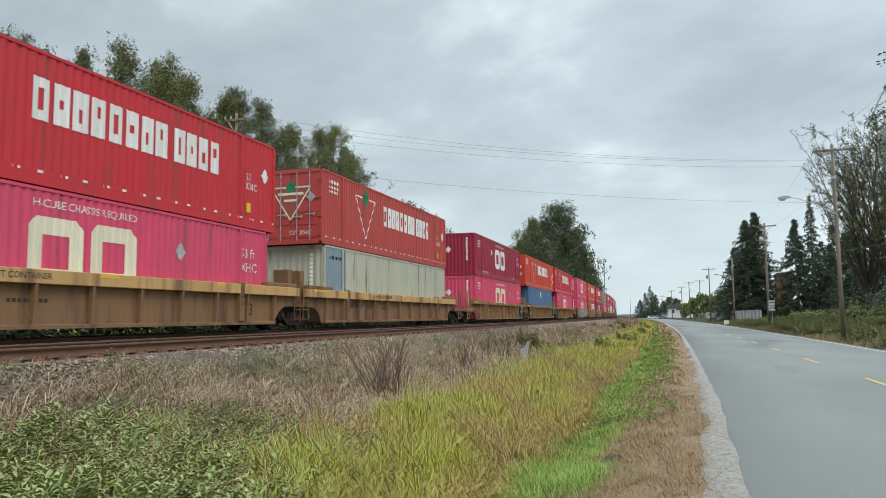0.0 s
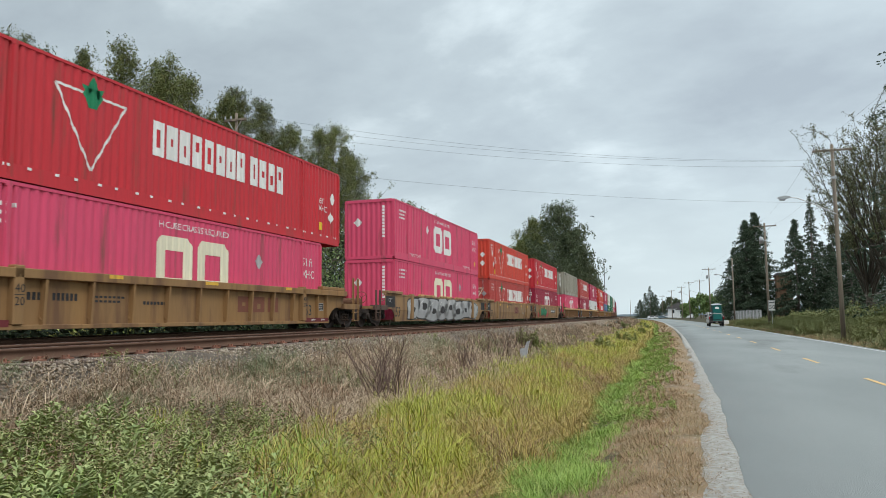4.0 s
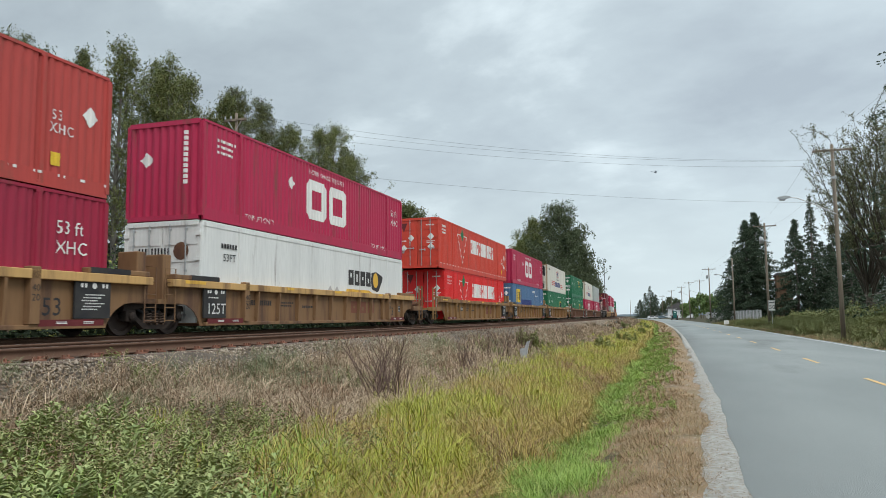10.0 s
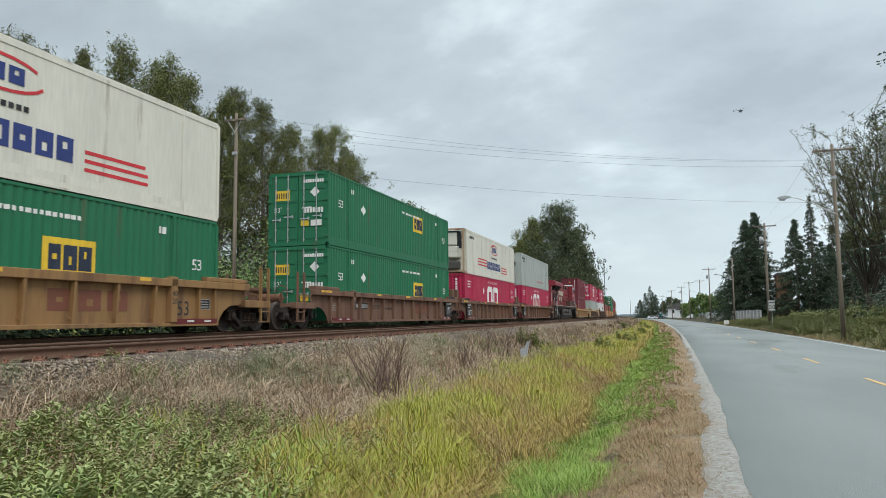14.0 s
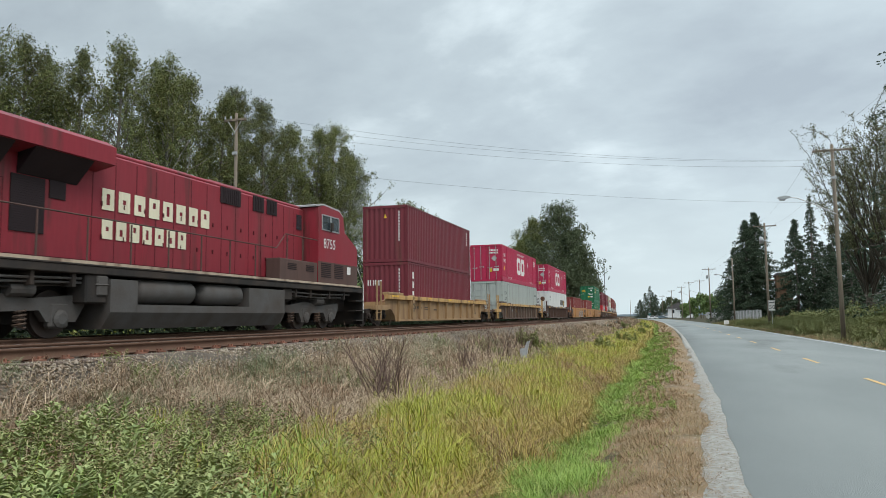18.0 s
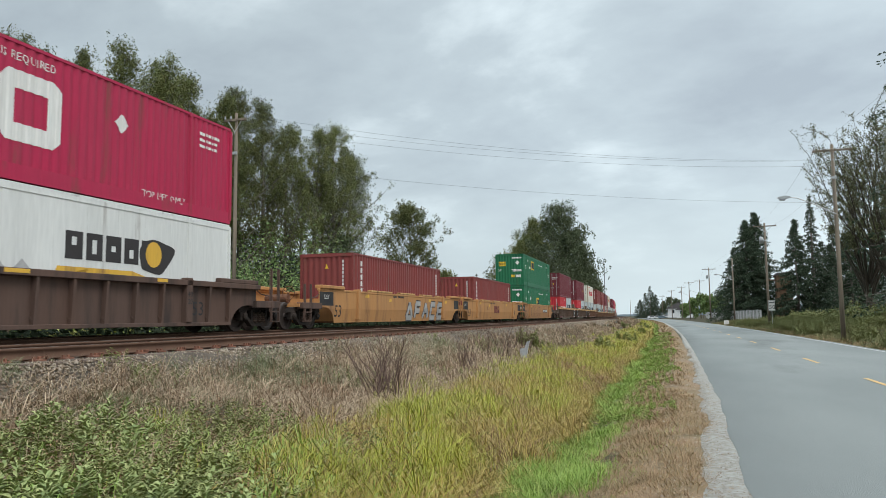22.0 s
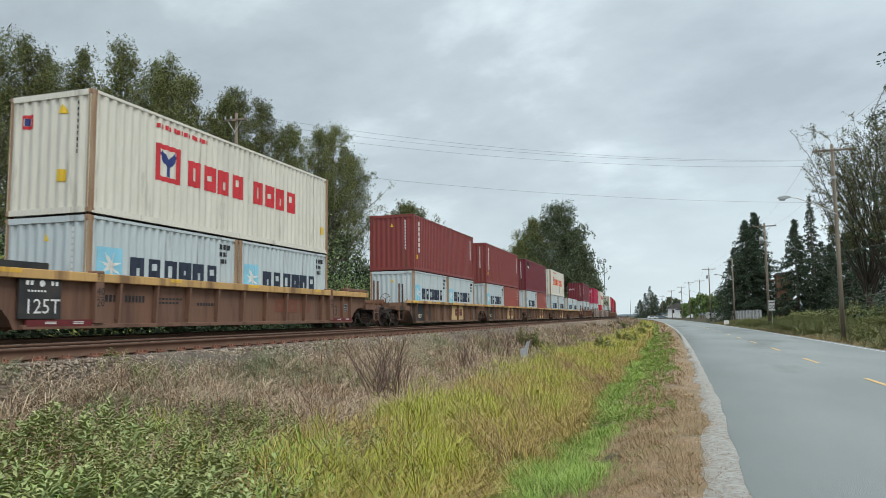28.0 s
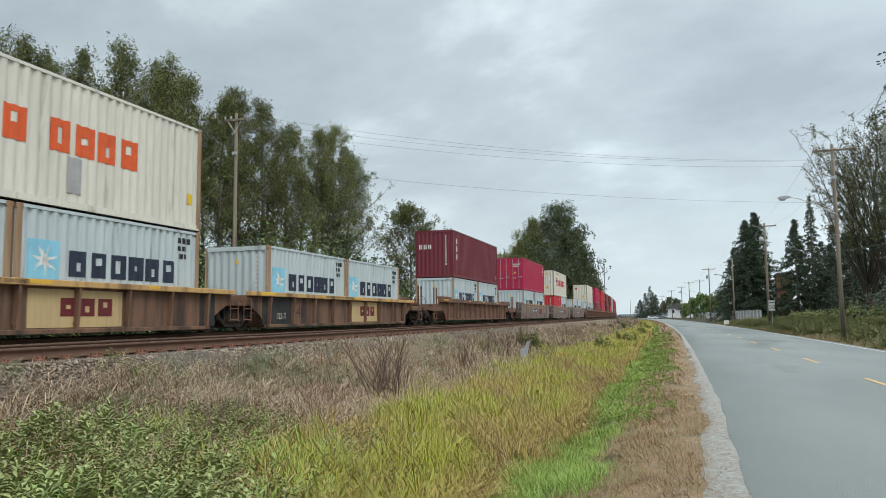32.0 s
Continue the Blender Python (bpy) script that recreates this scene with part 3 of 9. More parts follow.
# track: ballast, sleepers, rails
strip("ballast", "ballast_bed", [(-17.0, 0.6), (-16.3, 0.98), (-15.5, 1.1), (-13.93, 1.1), (-12.4, 1.1), (-11.65, 1.03), (-10.9, 1.1), (-9.36, 1.1), (-8.5, 1.1), (-8.05, 1.08), (-7.8, 0.95), (-7.5, 0.76), (-7.1, 0.55)],
      list(np.arange(-60, 60, 1.5)) + list(np.arange(60, 420, 10.0)) + [430, 500, 600, 750, 950], ("grey crushed stone ballast under the track", "ballast"), rough_z=0.02)


def rail_sections():
    """Foot, web and head of one rail, side by side as strips."""
    return {"rail": [(-0.07, -0.165), (-0.07, -0.152), (-0.012, -0.138), (-0.009, -0.05), (-0.036, -0.035), (-0.036, -0.004),
                     (0.036, -0.004), (0.036, -0.035), (0.009, -0.05), (0.012, -0.138), (0.07, -0.152), (0.07, -0.165)]}


rail_ys = list(np.arange(-100, 420, 8.0)) + [430, 500, 600, 750, 950]
tie_me = bm_mesh("sleeper", boxes((-1.28, 1.28, -0.11, 0.11, -0.18, 0.0), bevel=0.012), "tie")
plate_me = bm_mesh("tie_plate", boxes((-0.1, 0.16, -0.09, 0.09, 0.0, 0.022), (0.075, 0.11, -0.06, -0.03, 0.02, 0.06), (0.075, 0.11, 0.03, 0.06, 0.02, 0.06)), "plate_rust")
anchor_me = bm_mesh("rail_anchor", boxes((-0.05, 0.11, -0.02, 0.02, -0.02, 0.035), (0.07, 0.11, -0.035, 0.035, 0.0, 0.045)), "plate_rust")


def lay_track(x0, label, dressed):
    """Two rails on sleepers; the dressed track also shows its plates and anchors."""
    track = thing("railway_track", label, "railway track", kind="structure")
    for side in (-0.7525, 0.7525):
        sec = rail_sections()["rail"]
        n = len(sec)
        V = [(x0 + side + sx + bend(y), y, RAIL_Z + sz) for y in rail_ys for sx, sz in sec]
        F = [[j * n + i, j * n + (i + 1) % n, (j + 1) * n + (i + 1) % n, (j + 1) * n + i] for j in range(len(rail_ys) - 1) for i in range(n)]
        rl = part("rail", np_mesh("rail", V, F, "rail"), "rail", track, "rusty brown steel rail")
        V = [(x0 + side + sx + bend(y), y, RAIL_Z) for y in rail_ys for sx in (-0.03, 0.03)]
        F = [[2 * j, 2 * j + 1, 2 * j + 3, 2 * j + 2] for j in range(len(rail_ys) - 1)]
        part("running_surface", np_mesh("running_surface", V, F, "railhead"), "railhead", rl, "dull worn top of the rail")
    r = random.Random(5)
    for i in range(120 if dressed else 60):
        y = -6 + 0.52 * i
        tie = part("sleeper", tie_me, "tie", track, at=pose(x0 + bend(y) + 0.02 * math.sin(7 * i), y, RAIL_Z - 0.185, 0, 0, 0.6 * math.sin(3.1 * i)))
        if dressed:
            part("tie_plate", plate_me, "plate_rust", tie, at=(0.7525, 0, 0))
            if i % 2 and y < 30:
                part("rail_anchor", anchor_me, "plate_rust", tie, at=(0.7525, 0.15 + r.uniform(-0.02, 0.03), 0.015))


lay_track(TRACK_X, "railway track with rusty rails under the passing train", False)
lay_track(NEAR_X, "empty railway track with rusty rails on stone ballast", True)


def stones(n, seed):
    """Loose crushed stones, each an uneven little block, on the shoulder of the ballast."""
    r = np.random.default_rng(seed)
    y = np.concatenate([r.uniform(5, 26, int(n * 0.6)), r.uniform(26, 110, n - int(n * 0.6))])
    x = np.where(r.uniform(0, 1, n) < 0.86, -8.52 + 1.5 * r.uniform(0, 1, n) ** 1.15, r.uniform(-11.8, -8.7, n))
    size = r.uniform(0.014, 0.036, n) * np.where(y > 40, 1.6, 1.0)
    z = np.interp(x, (-12.4, -11.65, -10.9, -8.05, -7.8, -7.5, -7.1), (1.1, 1.03, 1.1, 1.08, 0.95, 0.76, 0.55)) + size * 0.3
    c = np.stack([x + BEND * y * y, y, z], 1)
    o = np.array([[1, 0, 0], [0, 1, 0], [-1, 0, 0], [0, -1, 0], [0, 0, 0.8], [0, 0, -0.8]])
    V = c[:, None, :] + o[None] * size[:, None, None] * r.uniform(0.55, 1.25, (n, 6, 3)) + r.normal(0, 0.18, (n, 6, 3)) * size[:, None, None]
    f = np.array([[0, 1, 4], [1, 2, 4], [2, 3, 4], [3, 0, 4], [1, 0, 5], [2, 1, 5], [3, 2, 5], [0, 3, 5]])
    F = (f[None] + 6 * np.arange(n)[:, None, None]).reshape(-1, 3)
    ob = new("ballast_stones", np_mesh("ballast_stones", V.reshape(-1, 3), F, "stone"))
    return tagged(ob, "loose grey and brown crushed stones beside the rails", "ballast stones", kind="stuff")


stones(34000, 11)


def grit(n, seed):
    """Pebbles strewn over the road's grit shoulder."""
    r = np.random.default_rng(seed)
    y = 3 + 37 * r.uniform(0, 1, n) ** 1.4
    x = r.uniform(-0.25, 0.7, n)
    s = r.uniform(0.004, 0.014, n) * np.where(r.uniform(0, 1, n) > 0.97, 2.0, 1.0)
    o = np.array([[1, 0, 0], [-0.5, 0.9, 0], [-0.5, -0.9, 0], [0, 0, 0.9]])
    V = np.stack([x + BEND * y * y, y, np.full(n, -0.028)], 1)[:, None] + o[None] * s[:, None, None] * r.uniform(0.6, 1.3, (n, 4, 3))
    F = (np.array([[0, 1, 3], [1, 2, 3], [2, 0, 3]])[None] + 4 * np.arange(n)[:, None, None]).reshape(-1, 3)
    ob = new("grit", np_mesh("grit", V.reshape(-1, 3), F, "stone"))
    return tagged(ob, "small loose pebbles on the road shoulder", "grit", kind="stuff")


grit(9000, 12)


# ---- grass and weeds ----
def blades(name, material, spots, length, width, lean, label, category, seed, curl=0.5, segs=2, droop=0.0):
    """Grass blades at spots (n, 3): bent, tapering strips of two or three faces."""
    r = np.random.default_rng(seed)
    n = len(spots)
    h = r.uniform(*length, n) if isinstance(length, tuple) else length * r.uniform(0.6, 1.15, n)
    px, py = spots[:, 0], spots[:, 1]
    h = h * (0.95 + 0.1 * np.sin(4.3 * px + 1.7 * py) + 0.1 * np.sin(2.9 * py - 3.7 * px + seed))
    w = width * r.uniform(0.6, 1.3, n)
    az = r.uniform(0, 2 * math.pi, n)
    if spots.shape[1] > 3:
        h, az = h * spots[:, 3], spots[:, 4] + r.normal(0, 0.9, n)
        spots = spots[:, :3]
    ln = np.abs(r.normal(lean, lean * 0.5, n))
    d = np.stack([np.cos(az), np.sin(az), np.zeros(n)], 1)
    s = np.stack([-np.sin(az + 0.6), np.cos(az + 0.6), np.zeros(n)], 1)
    up = np.array([0, 0, 1.0])
    rows = []
    for k in range(segs):
        f = k / segs
        c = spots + up * (h * f * (1 - 0.25 * ln * f))[:, None] + d * (h * ln * (f ** (1 + curl)))[:, None]
        ww = (w * (1 - 0.45 * f))[:, None]
        rows += [c - s * ww / 2, c + s * ww / 2]
    rows.append(spots + up * (h * (1 - droop - 0.35 * np.minimum(ln, 1.6)))[:, None] + d * (h * ln)[:, None])
    V = np.stack(rows, 1)
    m = V.shape[1]
    tri = []
    for k in range(segs - 1):
        a = 2 * k
        tri += [[a, a + 1, a + 3], [a, a + 3, a + 2]]
    tri.append([m - 3, m - 2, m - 1])
    F = (np.array(tri)[None] + m * np.arange(n)[:, None, None]).reshape(-1, 3)
    ob = new(name, np_mesh(name, V.reshape(-1, 3), F, material))
    return tagged(ob, label, category, kind="stuff")


def field(n, x0, x1, y0, y1, seed, clump=0.0, patch=0.0):
    """Spots on the ground in a strip along the road, gathered in clumps, thinned by a slow noise."""
    r = np.random.default_rng(seed)
    x, y = r.uniform(x0, x1, n), y0 + (y1 - y0) * r.uniform(0, 1, n)
    tall, way = np.ones(n), r.uniform(0, 2 * math.pi, n)
    if clump:
        k = max(1, n // 14)
        cx, cy = r.uniform(x0, x1, k), r.uniform(y0, y1, k)
        i = r.integers(0, k, n)
        x, y = cx[i] + r.normal(0, clump, n), cy[i] + r.normal(0, clump, n)
        tall, way = r.uniform(0.5, 1.3, k)[i], r.uniform(0, 2 * math.pi, k)[i]
    if patch:
        q = np.sin(1.7 * x + 0.8 * y + seed) + np.sin(0.9 * x - 1.3 * y + 2.1 * seed) + np.sin(2.9 * x + 0.23 * y)
        q = q + 0.8 * np.sin(7.1 * x + 3.3 * y) + 0.8 * np.sin(6.3 * y - 5.2 * x)
        sel = q > -patch + r.normal(0, 0.5, n)
        x, y, tall, way = x[sel], y[sel], tall[sel], way[sel]
    x = np.clip(x, x0 - 0.3, x1 + 0.25) + 0.16 * np.sin(0.55 * y + 1.0) + 0.09 * np.sin(1.7 * y + 0.4 * x0)
    return np.stack([x + BEND * np.maximum(y, 0) ** 2, y, ground_zs(x) + np.where((x > -1.3) & (x < 0.5), 0.02, -0.02), tall, way], 1)


def waves(x, y, seed):
    """A slow uneven pattern over the ground, about -1 to 1."""
    return (np.sin(1.9 * x + 0.7 * y + seed) + np.sin(1.1 * y - 1.4 * x + 2.3 * seed) + 0.7 * np.sin(3.7 * x + 2.1 * y + 0.5 * seed) + 0.5 * np.sin(5.3 * y - 4.1 * x + seed)) / 2.4


def tufts(name, material, n, per, x0, x1, y0, y1, length, width, lean, label, seed, low=-2.0, pattern=1.0, radius=0.06, curl=1.0, segs=4, droop=0.25, category="tall grass"):
    """Grass in bunches: blades spring from one root and arch outwards; bunches stand where the pattern is above low."""
    r = np.random.default_rng(seed)
    cx, cy = r.uniform(x0, x1, n), r.uniform(y0, y1, n)
    sel = waves(cx, cy, pattern) + r.normal(0, 0.3, n) > low
    cx, cy = cx[sel], cy[sel]
    k = len(cx)
    i = np.repeat(np.arange(k), per)
    tall = (r.uniform(0.6, 1.2, k)[i]) * r.uniform(0.75, 1.1, len(i))
    x, y = cx[i] + r.normal(0, radius, len(i)), cy[i] + r.normal(0, radius, len(i))
    x = x + 0.12 * np.sin(0.55 * y + 1.0)
    way = r.uniform(0, 2 * math.pi, k)[i] + r.normal(0, 1.2, len(i))
    sp = np.stack([x + BEND * np.maximum(y, 0) ** 2, y, ground_zs(x) - 0.01, tall, way], 1)
    return blades(name, material, sp, length, width, lean, label, category, seed + 1, curl, segs, droop)


# dry brown grass on the bank between the ballast and the tall grass
DRY = "matted dry straw-brown grass on the embankment foot"
for i, (n, y0, y1, ln, w) in enumerate(((22000, 3.0, 16, 0.32, 0.0115), (20000, 14, 34, 0.36, 0.018), (17000, 32, 80, 0.42, 0.032), (9000, 78, 330, 0.5, 0.1))):
    blades("dry_grass", "grass_dry", field(n, -7.95, -3.3, y0, y1, 20 + i, 0.14, 1.0), ln, w, 1.35, DRY, "dry grass", 30 + i, 0.8, 3)
blades("dry_stalks", "grass_dry", field(4200, -7.4, -2.8, 4, 60, 41, 0.3), (0.4, 0.85), 0.005, 0.25, "thin upright dry stalks", "dry stalks", 42)
tufts("straw_tufts", "grass_straw", 1500, 16, -7.7, -3.6, 4.5, 24, 0.48, 0.0115, 1.2, "pale straw tufts arching over dry ground", 141, -0.1, 3.0, 0.1, 1.2, 4, 0.3, "dry grass")
tufts("straw_tufts", "grass_straw", 700, 14, -7.5, -3.9, 22, 70, 0.5, 0.02, 0.9, "pale straw tufts on the far bank", 143, -0.1, 3.0, 0.12, 1.0, 3, 0.2, "dry grass")
tufts("rusty_tufts", "grass_rust", 420, 15, -6.9, -3.2, 4.5, 22, 0.46, 0.011, 0.9, "rust-brown dead tufts among straw", 147, 0.1, 5.0, 0.1, 1.2, 4, 0.3, "dry grass")
tufts("sage_tufts", "grass_sage", 1150, 34, -8.1, -6.0, 5, 24, 0.34, 0.0075, 0.8, "fine grey-green tufts along the ballast", 149, 0.0, 7.0, 0.09, 0.8, 3, 0.1, "grass")
tufts("sage_tufts", "grass_sage", 260, 26, -8.0, -4.2, 22, 60, 0.34, 0.012, 0.8, "fine grey-green tufts along the ballast", 151, 0.35, 7.0, 0.12, 0.8, 3, 0.1, "grass")
# tall grass of the bank's foot: lime-green bunches, ochre bunches and rusty seed stems
LIME, OCHRE = "tall lime-green grass with arching tips", "tall ochre grass bending over in bunches"
for i, (n, per, y0, y1, ln, w) in enumerate(((1400, 17, 5.6, 16, 0.64, 0.0115), (1600, 15, 14, 36, 0.6, 0.016), (1400, 12, 34, 84, 0.6, 0.032), (800, 10, 80, 330, 0.6, 0.1))):
    tufts("lime_grass", "grass_lime", n, per, -4.3, -2.2, y0, y1, ln, w, 0.75, LIME, 50 + 2 * i, 0.22 if i < 2 else -0.1, 1.0, 0.09, 2.2, 5 if i < 2 else 3, 0.3)
    tufts("ochre_grass", "grass_ochre", int(n * 1.2), per, -4.25, -1.85, y0, y1, ln * 0.86, w * 0.8, 1.1, OCHRE, 61 + 2 * i, -0.4, 1.6, 0.09, 1.8, 5 if i < 2 else 3, 0.5)
tufts("rusty_grass", "grass_rust", 1900, 15, -4.0, -1.9, 4.6, 30, 0.48, 0.009, 0.85, "rust-brown seeding grass among green blades", 75, -0.1, 4.0, 0.09, 1.2, 4, 0.3)
for i, (n, y0, y1, w) in enumerate(((4500, 4, 16, 0.009), (6000, 14, 36, 0.015))):
    blades("tall_grass", "grass_yellow", field(n, -4.4, -1.9, y0, y1, 55 + i, 0.13, 1.6), 0.46, w, 1.0, "mixed yellow-green grass filling between bunches", "tall grass", 85 + i, 1.0, 3, 0.3)
for i, (n, y0, y1, w) in enumerate(((170, 4.0, 16, 0.011), (150, 14, 34, 0.02), (130, 32, 80, 0.04))):
    tufts("scattered_grass", "grass_lime", n, 16, -5.6, -4.1, y0, y1, 0.5, w, 0.6, "stray green tufts among dry stalks", 96 + 2 * i, 0.3, 2.0)
tufts("fresh_tufts", "grass_green", 150, 26, -4.7, -2.6, 3.9, 8.0, 0.52, 0.0155, 0.65, "fresh green tufts of long grass beside weeds", 104, 0.1, 2.6, 0.08, 1.5)
# bright green ditch strip
for i, (n, y0, y1, ln, w) in enumerate(((17000, 3.2, 9.5, 0.26, 0.008), (24000, 8, 26, 0.19, 0.010), (13000, 24, 60, 0.2, 0.022), (6000, 58, 300, 0.25, 0.07))):
    blades("ditch_grass", "grass_green", field(n, -2.1, (-0.95, -1.15, -1.25, -1.2)[i], y0, y1, 70 + i, 0.1, 2.0), ln, w, 0.8, "short bright green grass in the ditch", "grass", 80 + i, 1.2, 3, 0.15)
# short tired grass beside the shoulder
for i, (n, y0, y1, ln, w) in enumerate(((40000, 2.5, 18, 0.13, 0.006), (26000, 16, 60, 0.12, 0.016), (6000, 58, 300, 0.2, 0.07))):
    blades("verge_grass", "grass_verge", field(n, -1.25, 0.24, y0, y1, 90 + i, 0.1, 1.7), ln, w, 1.3, "short dry brown verge grass beside the road", "verge grass", 100 + i)
tufts("verge_tufts", "grass_green", 900, 26, -1.35, -0.25, 3, 60, 0.14, 0.009, 0.9, "small green tufts in the dry verge", 111, 0.25, 9.0, 0.09, 0.8, 3, 0.1, "verge grass")
tufts("sage_patch", "grass_sage", 420, 26, -1.2, -0.1, 3.5, 40, 0.12, 0.007, 1.0, "grey-green low plants in the verge", 117, -0.15, 12.0, 0.1, 0.8, 3, 0.1, "verge grass")
tufts("rust_patch", "grass_rust", 420, 24, -1.0, 0.1, 5, 30, 0.1, 0.006, 1.3, "rust-brown dead grass in the verge", 119, 0.25, 15.0, 0.1, 0.6, 3, 0.2, "verge grass")
tufts("thatch_tufts", "grass_straw", 700, 20, -1.2, 0.15, 4, 40, 0.12, 0.006, 1.4, "pale dead thatch lying on the verge", 115, 0.0, 6.0, 0.1, 0.5, 3, 0.2, "verge grass")
blades("shoulder_tufts", "grass_verge", field(4200, 0.0, 0.66, 3, 40, 113, 0.1, -0.9), 0.07, 0.011, 1.0, "stray dry tufts in the grit", "verge grass", 114)
# the same strips behind the viewpoint
for nm, mt, n, x0, x1, ln, w, lean, lab in (("dry_grass", "grass_dry", 12000, -7.6, -3.3, 0.36, 0.016, 1.3, DRY),
                                            ("tall_grass", "grass_yellow", 12000, -4.4, -1.75, 0.6, 0.016, 0.9, "tall yellow-green grass bending over the ditch"),
                                            ("ditch_grass", "grass_green", 8000, -2.0, -1.0, 0.28, 0.014, 0.7, "short bright green grass in the ditch"),
                                            ("verge_grass", "grass_verge", 10000, -1.3, 0.22, 0.15, 0.012, 1.2, "short dry brown verge grass beside the road")):
    blades(nm, mt, field(n, x0, x1, -22, 3.4, 170 + len(lab), 0.13, 1.6), ln, w, lean, lab, "grass", 180 + len(lab))
# far-side verge and bank grass
blades("bank_grass", "grass_bank", field(26000, 9.0, 14, 20, 150, 121, 0.3), 0.5, 0.03, 0.8, "tall olive-green grass on the bank beyond the road", "bank grass", 122)
blades("bank_edge_grass", "grass_verge", field(14000, 8.95, 10, 20, 150, 123, 0.2), 0.25, 0.035, 0.8, "dry grass along the road's far edge", "bank grass", 124)


def leaves(centres, size, seed, flat=0.0, aspect=1.8):
    """Folded leaf shapes round centres (n, 3): two triangles each."""
    r = np.random.default_rng(seed)
    n = len(centres)
    a = r.normal(0, 1, (n, 3)); a[:, 2] *= (1 - flat)
    a /= np.linalg.norm(a, axis=1)[:, None] + 1e-9
    t = r.normal(0, 1, (n, 3))
    b = np.cross(a, t); b /= np.linalg.norm(b, axis=1)[:, None] + 1e-9
    s = (size * r.uniform(0.6, 1.3, n))[:, None]
    V = np.stack([centres - a * s * 0.5, centres + b * s * 0.5 / aspect, centres + a * s * 0.5, centres - b * s * 0.5 / aspect], 1)
    F = np.arange(4 * n).reshape(-1, 4)
    return V.reshape(-1, 3), F


def weeds(name, n_plants, x0, x1, y0, y1, height, per, size, seed, material="weed", label="leafy green weeds"):
    r = np.random.default_rng(seed)
    sp = field(n_plants, x0, x1, y0, y1, seed, 0.3)[:, :3]
    n = len(sp)
    h = height * r.uniform(0.5, 1.15, n)
    i = np.repeat(np.arange(n), per)
    f = np.tile(np.linspace(0.12, 1.0, per), n) + r.normal(0, 0.02, n * per)
    bow = r.normal(0, 0.16, (n, 2)) * h[:, None]
    az = np.tile(2.4 * np.arange(per), n) + r.normal(0, 0.3, n * per)
    stem = sp[i] + np.concatenate([bow[i] * (f ** 2)[:, None], (h[i] * f)[:, None]], 1)
    rise = r.normal(0.25, 0.25, n * per) + 0.5 * f
    a = np.stack([np.cos(az), np.sin(az), rise], 1)
    a /= np.linalg.norm(a, axis=1)[:, None]
    b = np.stack([-np.sin(az), np.cos(az), r.normal(0, 0.2, n * per)], 1)
    s = (size * r.uniform(0.7, 1.35, n * per) * (1.25 - 0.6 * f))[:, None]
    up = np.array([0, 0, 0.16])
    V = np.stack([stem + a * s * 0.12, stem + a * s * 0.6 + (b / 4.2 + up) * s, stem + a * s * 1.25 - up * s * 0.8, stem + a * s * 0.6 - (b / 4.2 - up) * s], 1).reshape(-1, 3)
    F = np.arange(4 * n * per).reshape(-1, 4)
    ob = new(name, np_mesh(name, V, F, material))
    return tagged(ob, label, "weeds", kind="stuff")


weeds("leafy_weeds", 270, -6.0, -3.0, 3.6, 6.1, 0.48, 70, 0.06, 131)
weeds("pale_weeds", 120, -5.8, -3.0, 3.8, 6.2, 0.56, 54, 0.085, 146, "weed_pale", "pale green weeds with drooping leaves")
blades("flattened_straw", "grass_straw", field(16000, -7.5, -4.2, 5.0, 20, 138, 0.3, 0.2), 0.5, 0.0125, 2.2, "pale straw lying flat in mats", "dry grass", 140, curl=0.1)
weeds("thin_weeds", 240, -5.6, -2.4, 4.6, 8.5, 0.45, 34, 0.06, 132, label="sparse grey-green weeds among grass")
blades("weed_grass", "grass_green", field(3800, -5.9, -2.6, 3.8, 7.4, 134, 0.12, 0.0), 0.5, 0.012, 0.8, "long green grass blades among weeds", "grass", 136, 1.3, 4, 0.2)
weeds("dead_weeds", 240, -5.8, -2.6, 4.4, 9.0, 0.56, 26, 0.036, 145, "grass_rust", "dead rust-brown weed stalks among green leaves")
weeds("scattered_weeds", 260, -7.9, -3.4, 7.0, 30, 0.3, 34, 0.05, 133, label="small grey-green weeds among dry grass")
weeds("ditch_weeds", 1500, -1.25, -0.35, 12.5, 75, 0.16, 26, 0.042, 135, "grass_green", "green weeds along the ditch")
weeds("far_weeds", 110, -6.2, -2.4, 25, 120, 0.7, 60, 0.13, 137, "weed", "leafy green weeds in the tall grass")
weeds("bank_brambles", 2600, 9.8, 16, 30, 120, 0.85, 34, 0.12, 139, "leaf_bramble", "tangled brambles on the bank beyond the road")


# ---- trees ----
def limb(bm, start, direction, length, r0, r, bendy=0.25, segs=5, up=0.1, sides=5, least=0.008):
    pts, rad, p, d = [], [], Vector(start), Vector(direction).normalized()
    for k in range(segs + 1):
        pts.append(p.copy()); rad.append(max(least, r0 * (1 - 0.85 * k / segs)))
        d = (d + Vector((r.normal(0, bendy), r.normal(0, bendy), r.normal(0, bendy) + up)) * 0.35).normalized()
        p = p + d * length / segs
    tube(bm, pts, rad, sides, caps=False)
    return pts


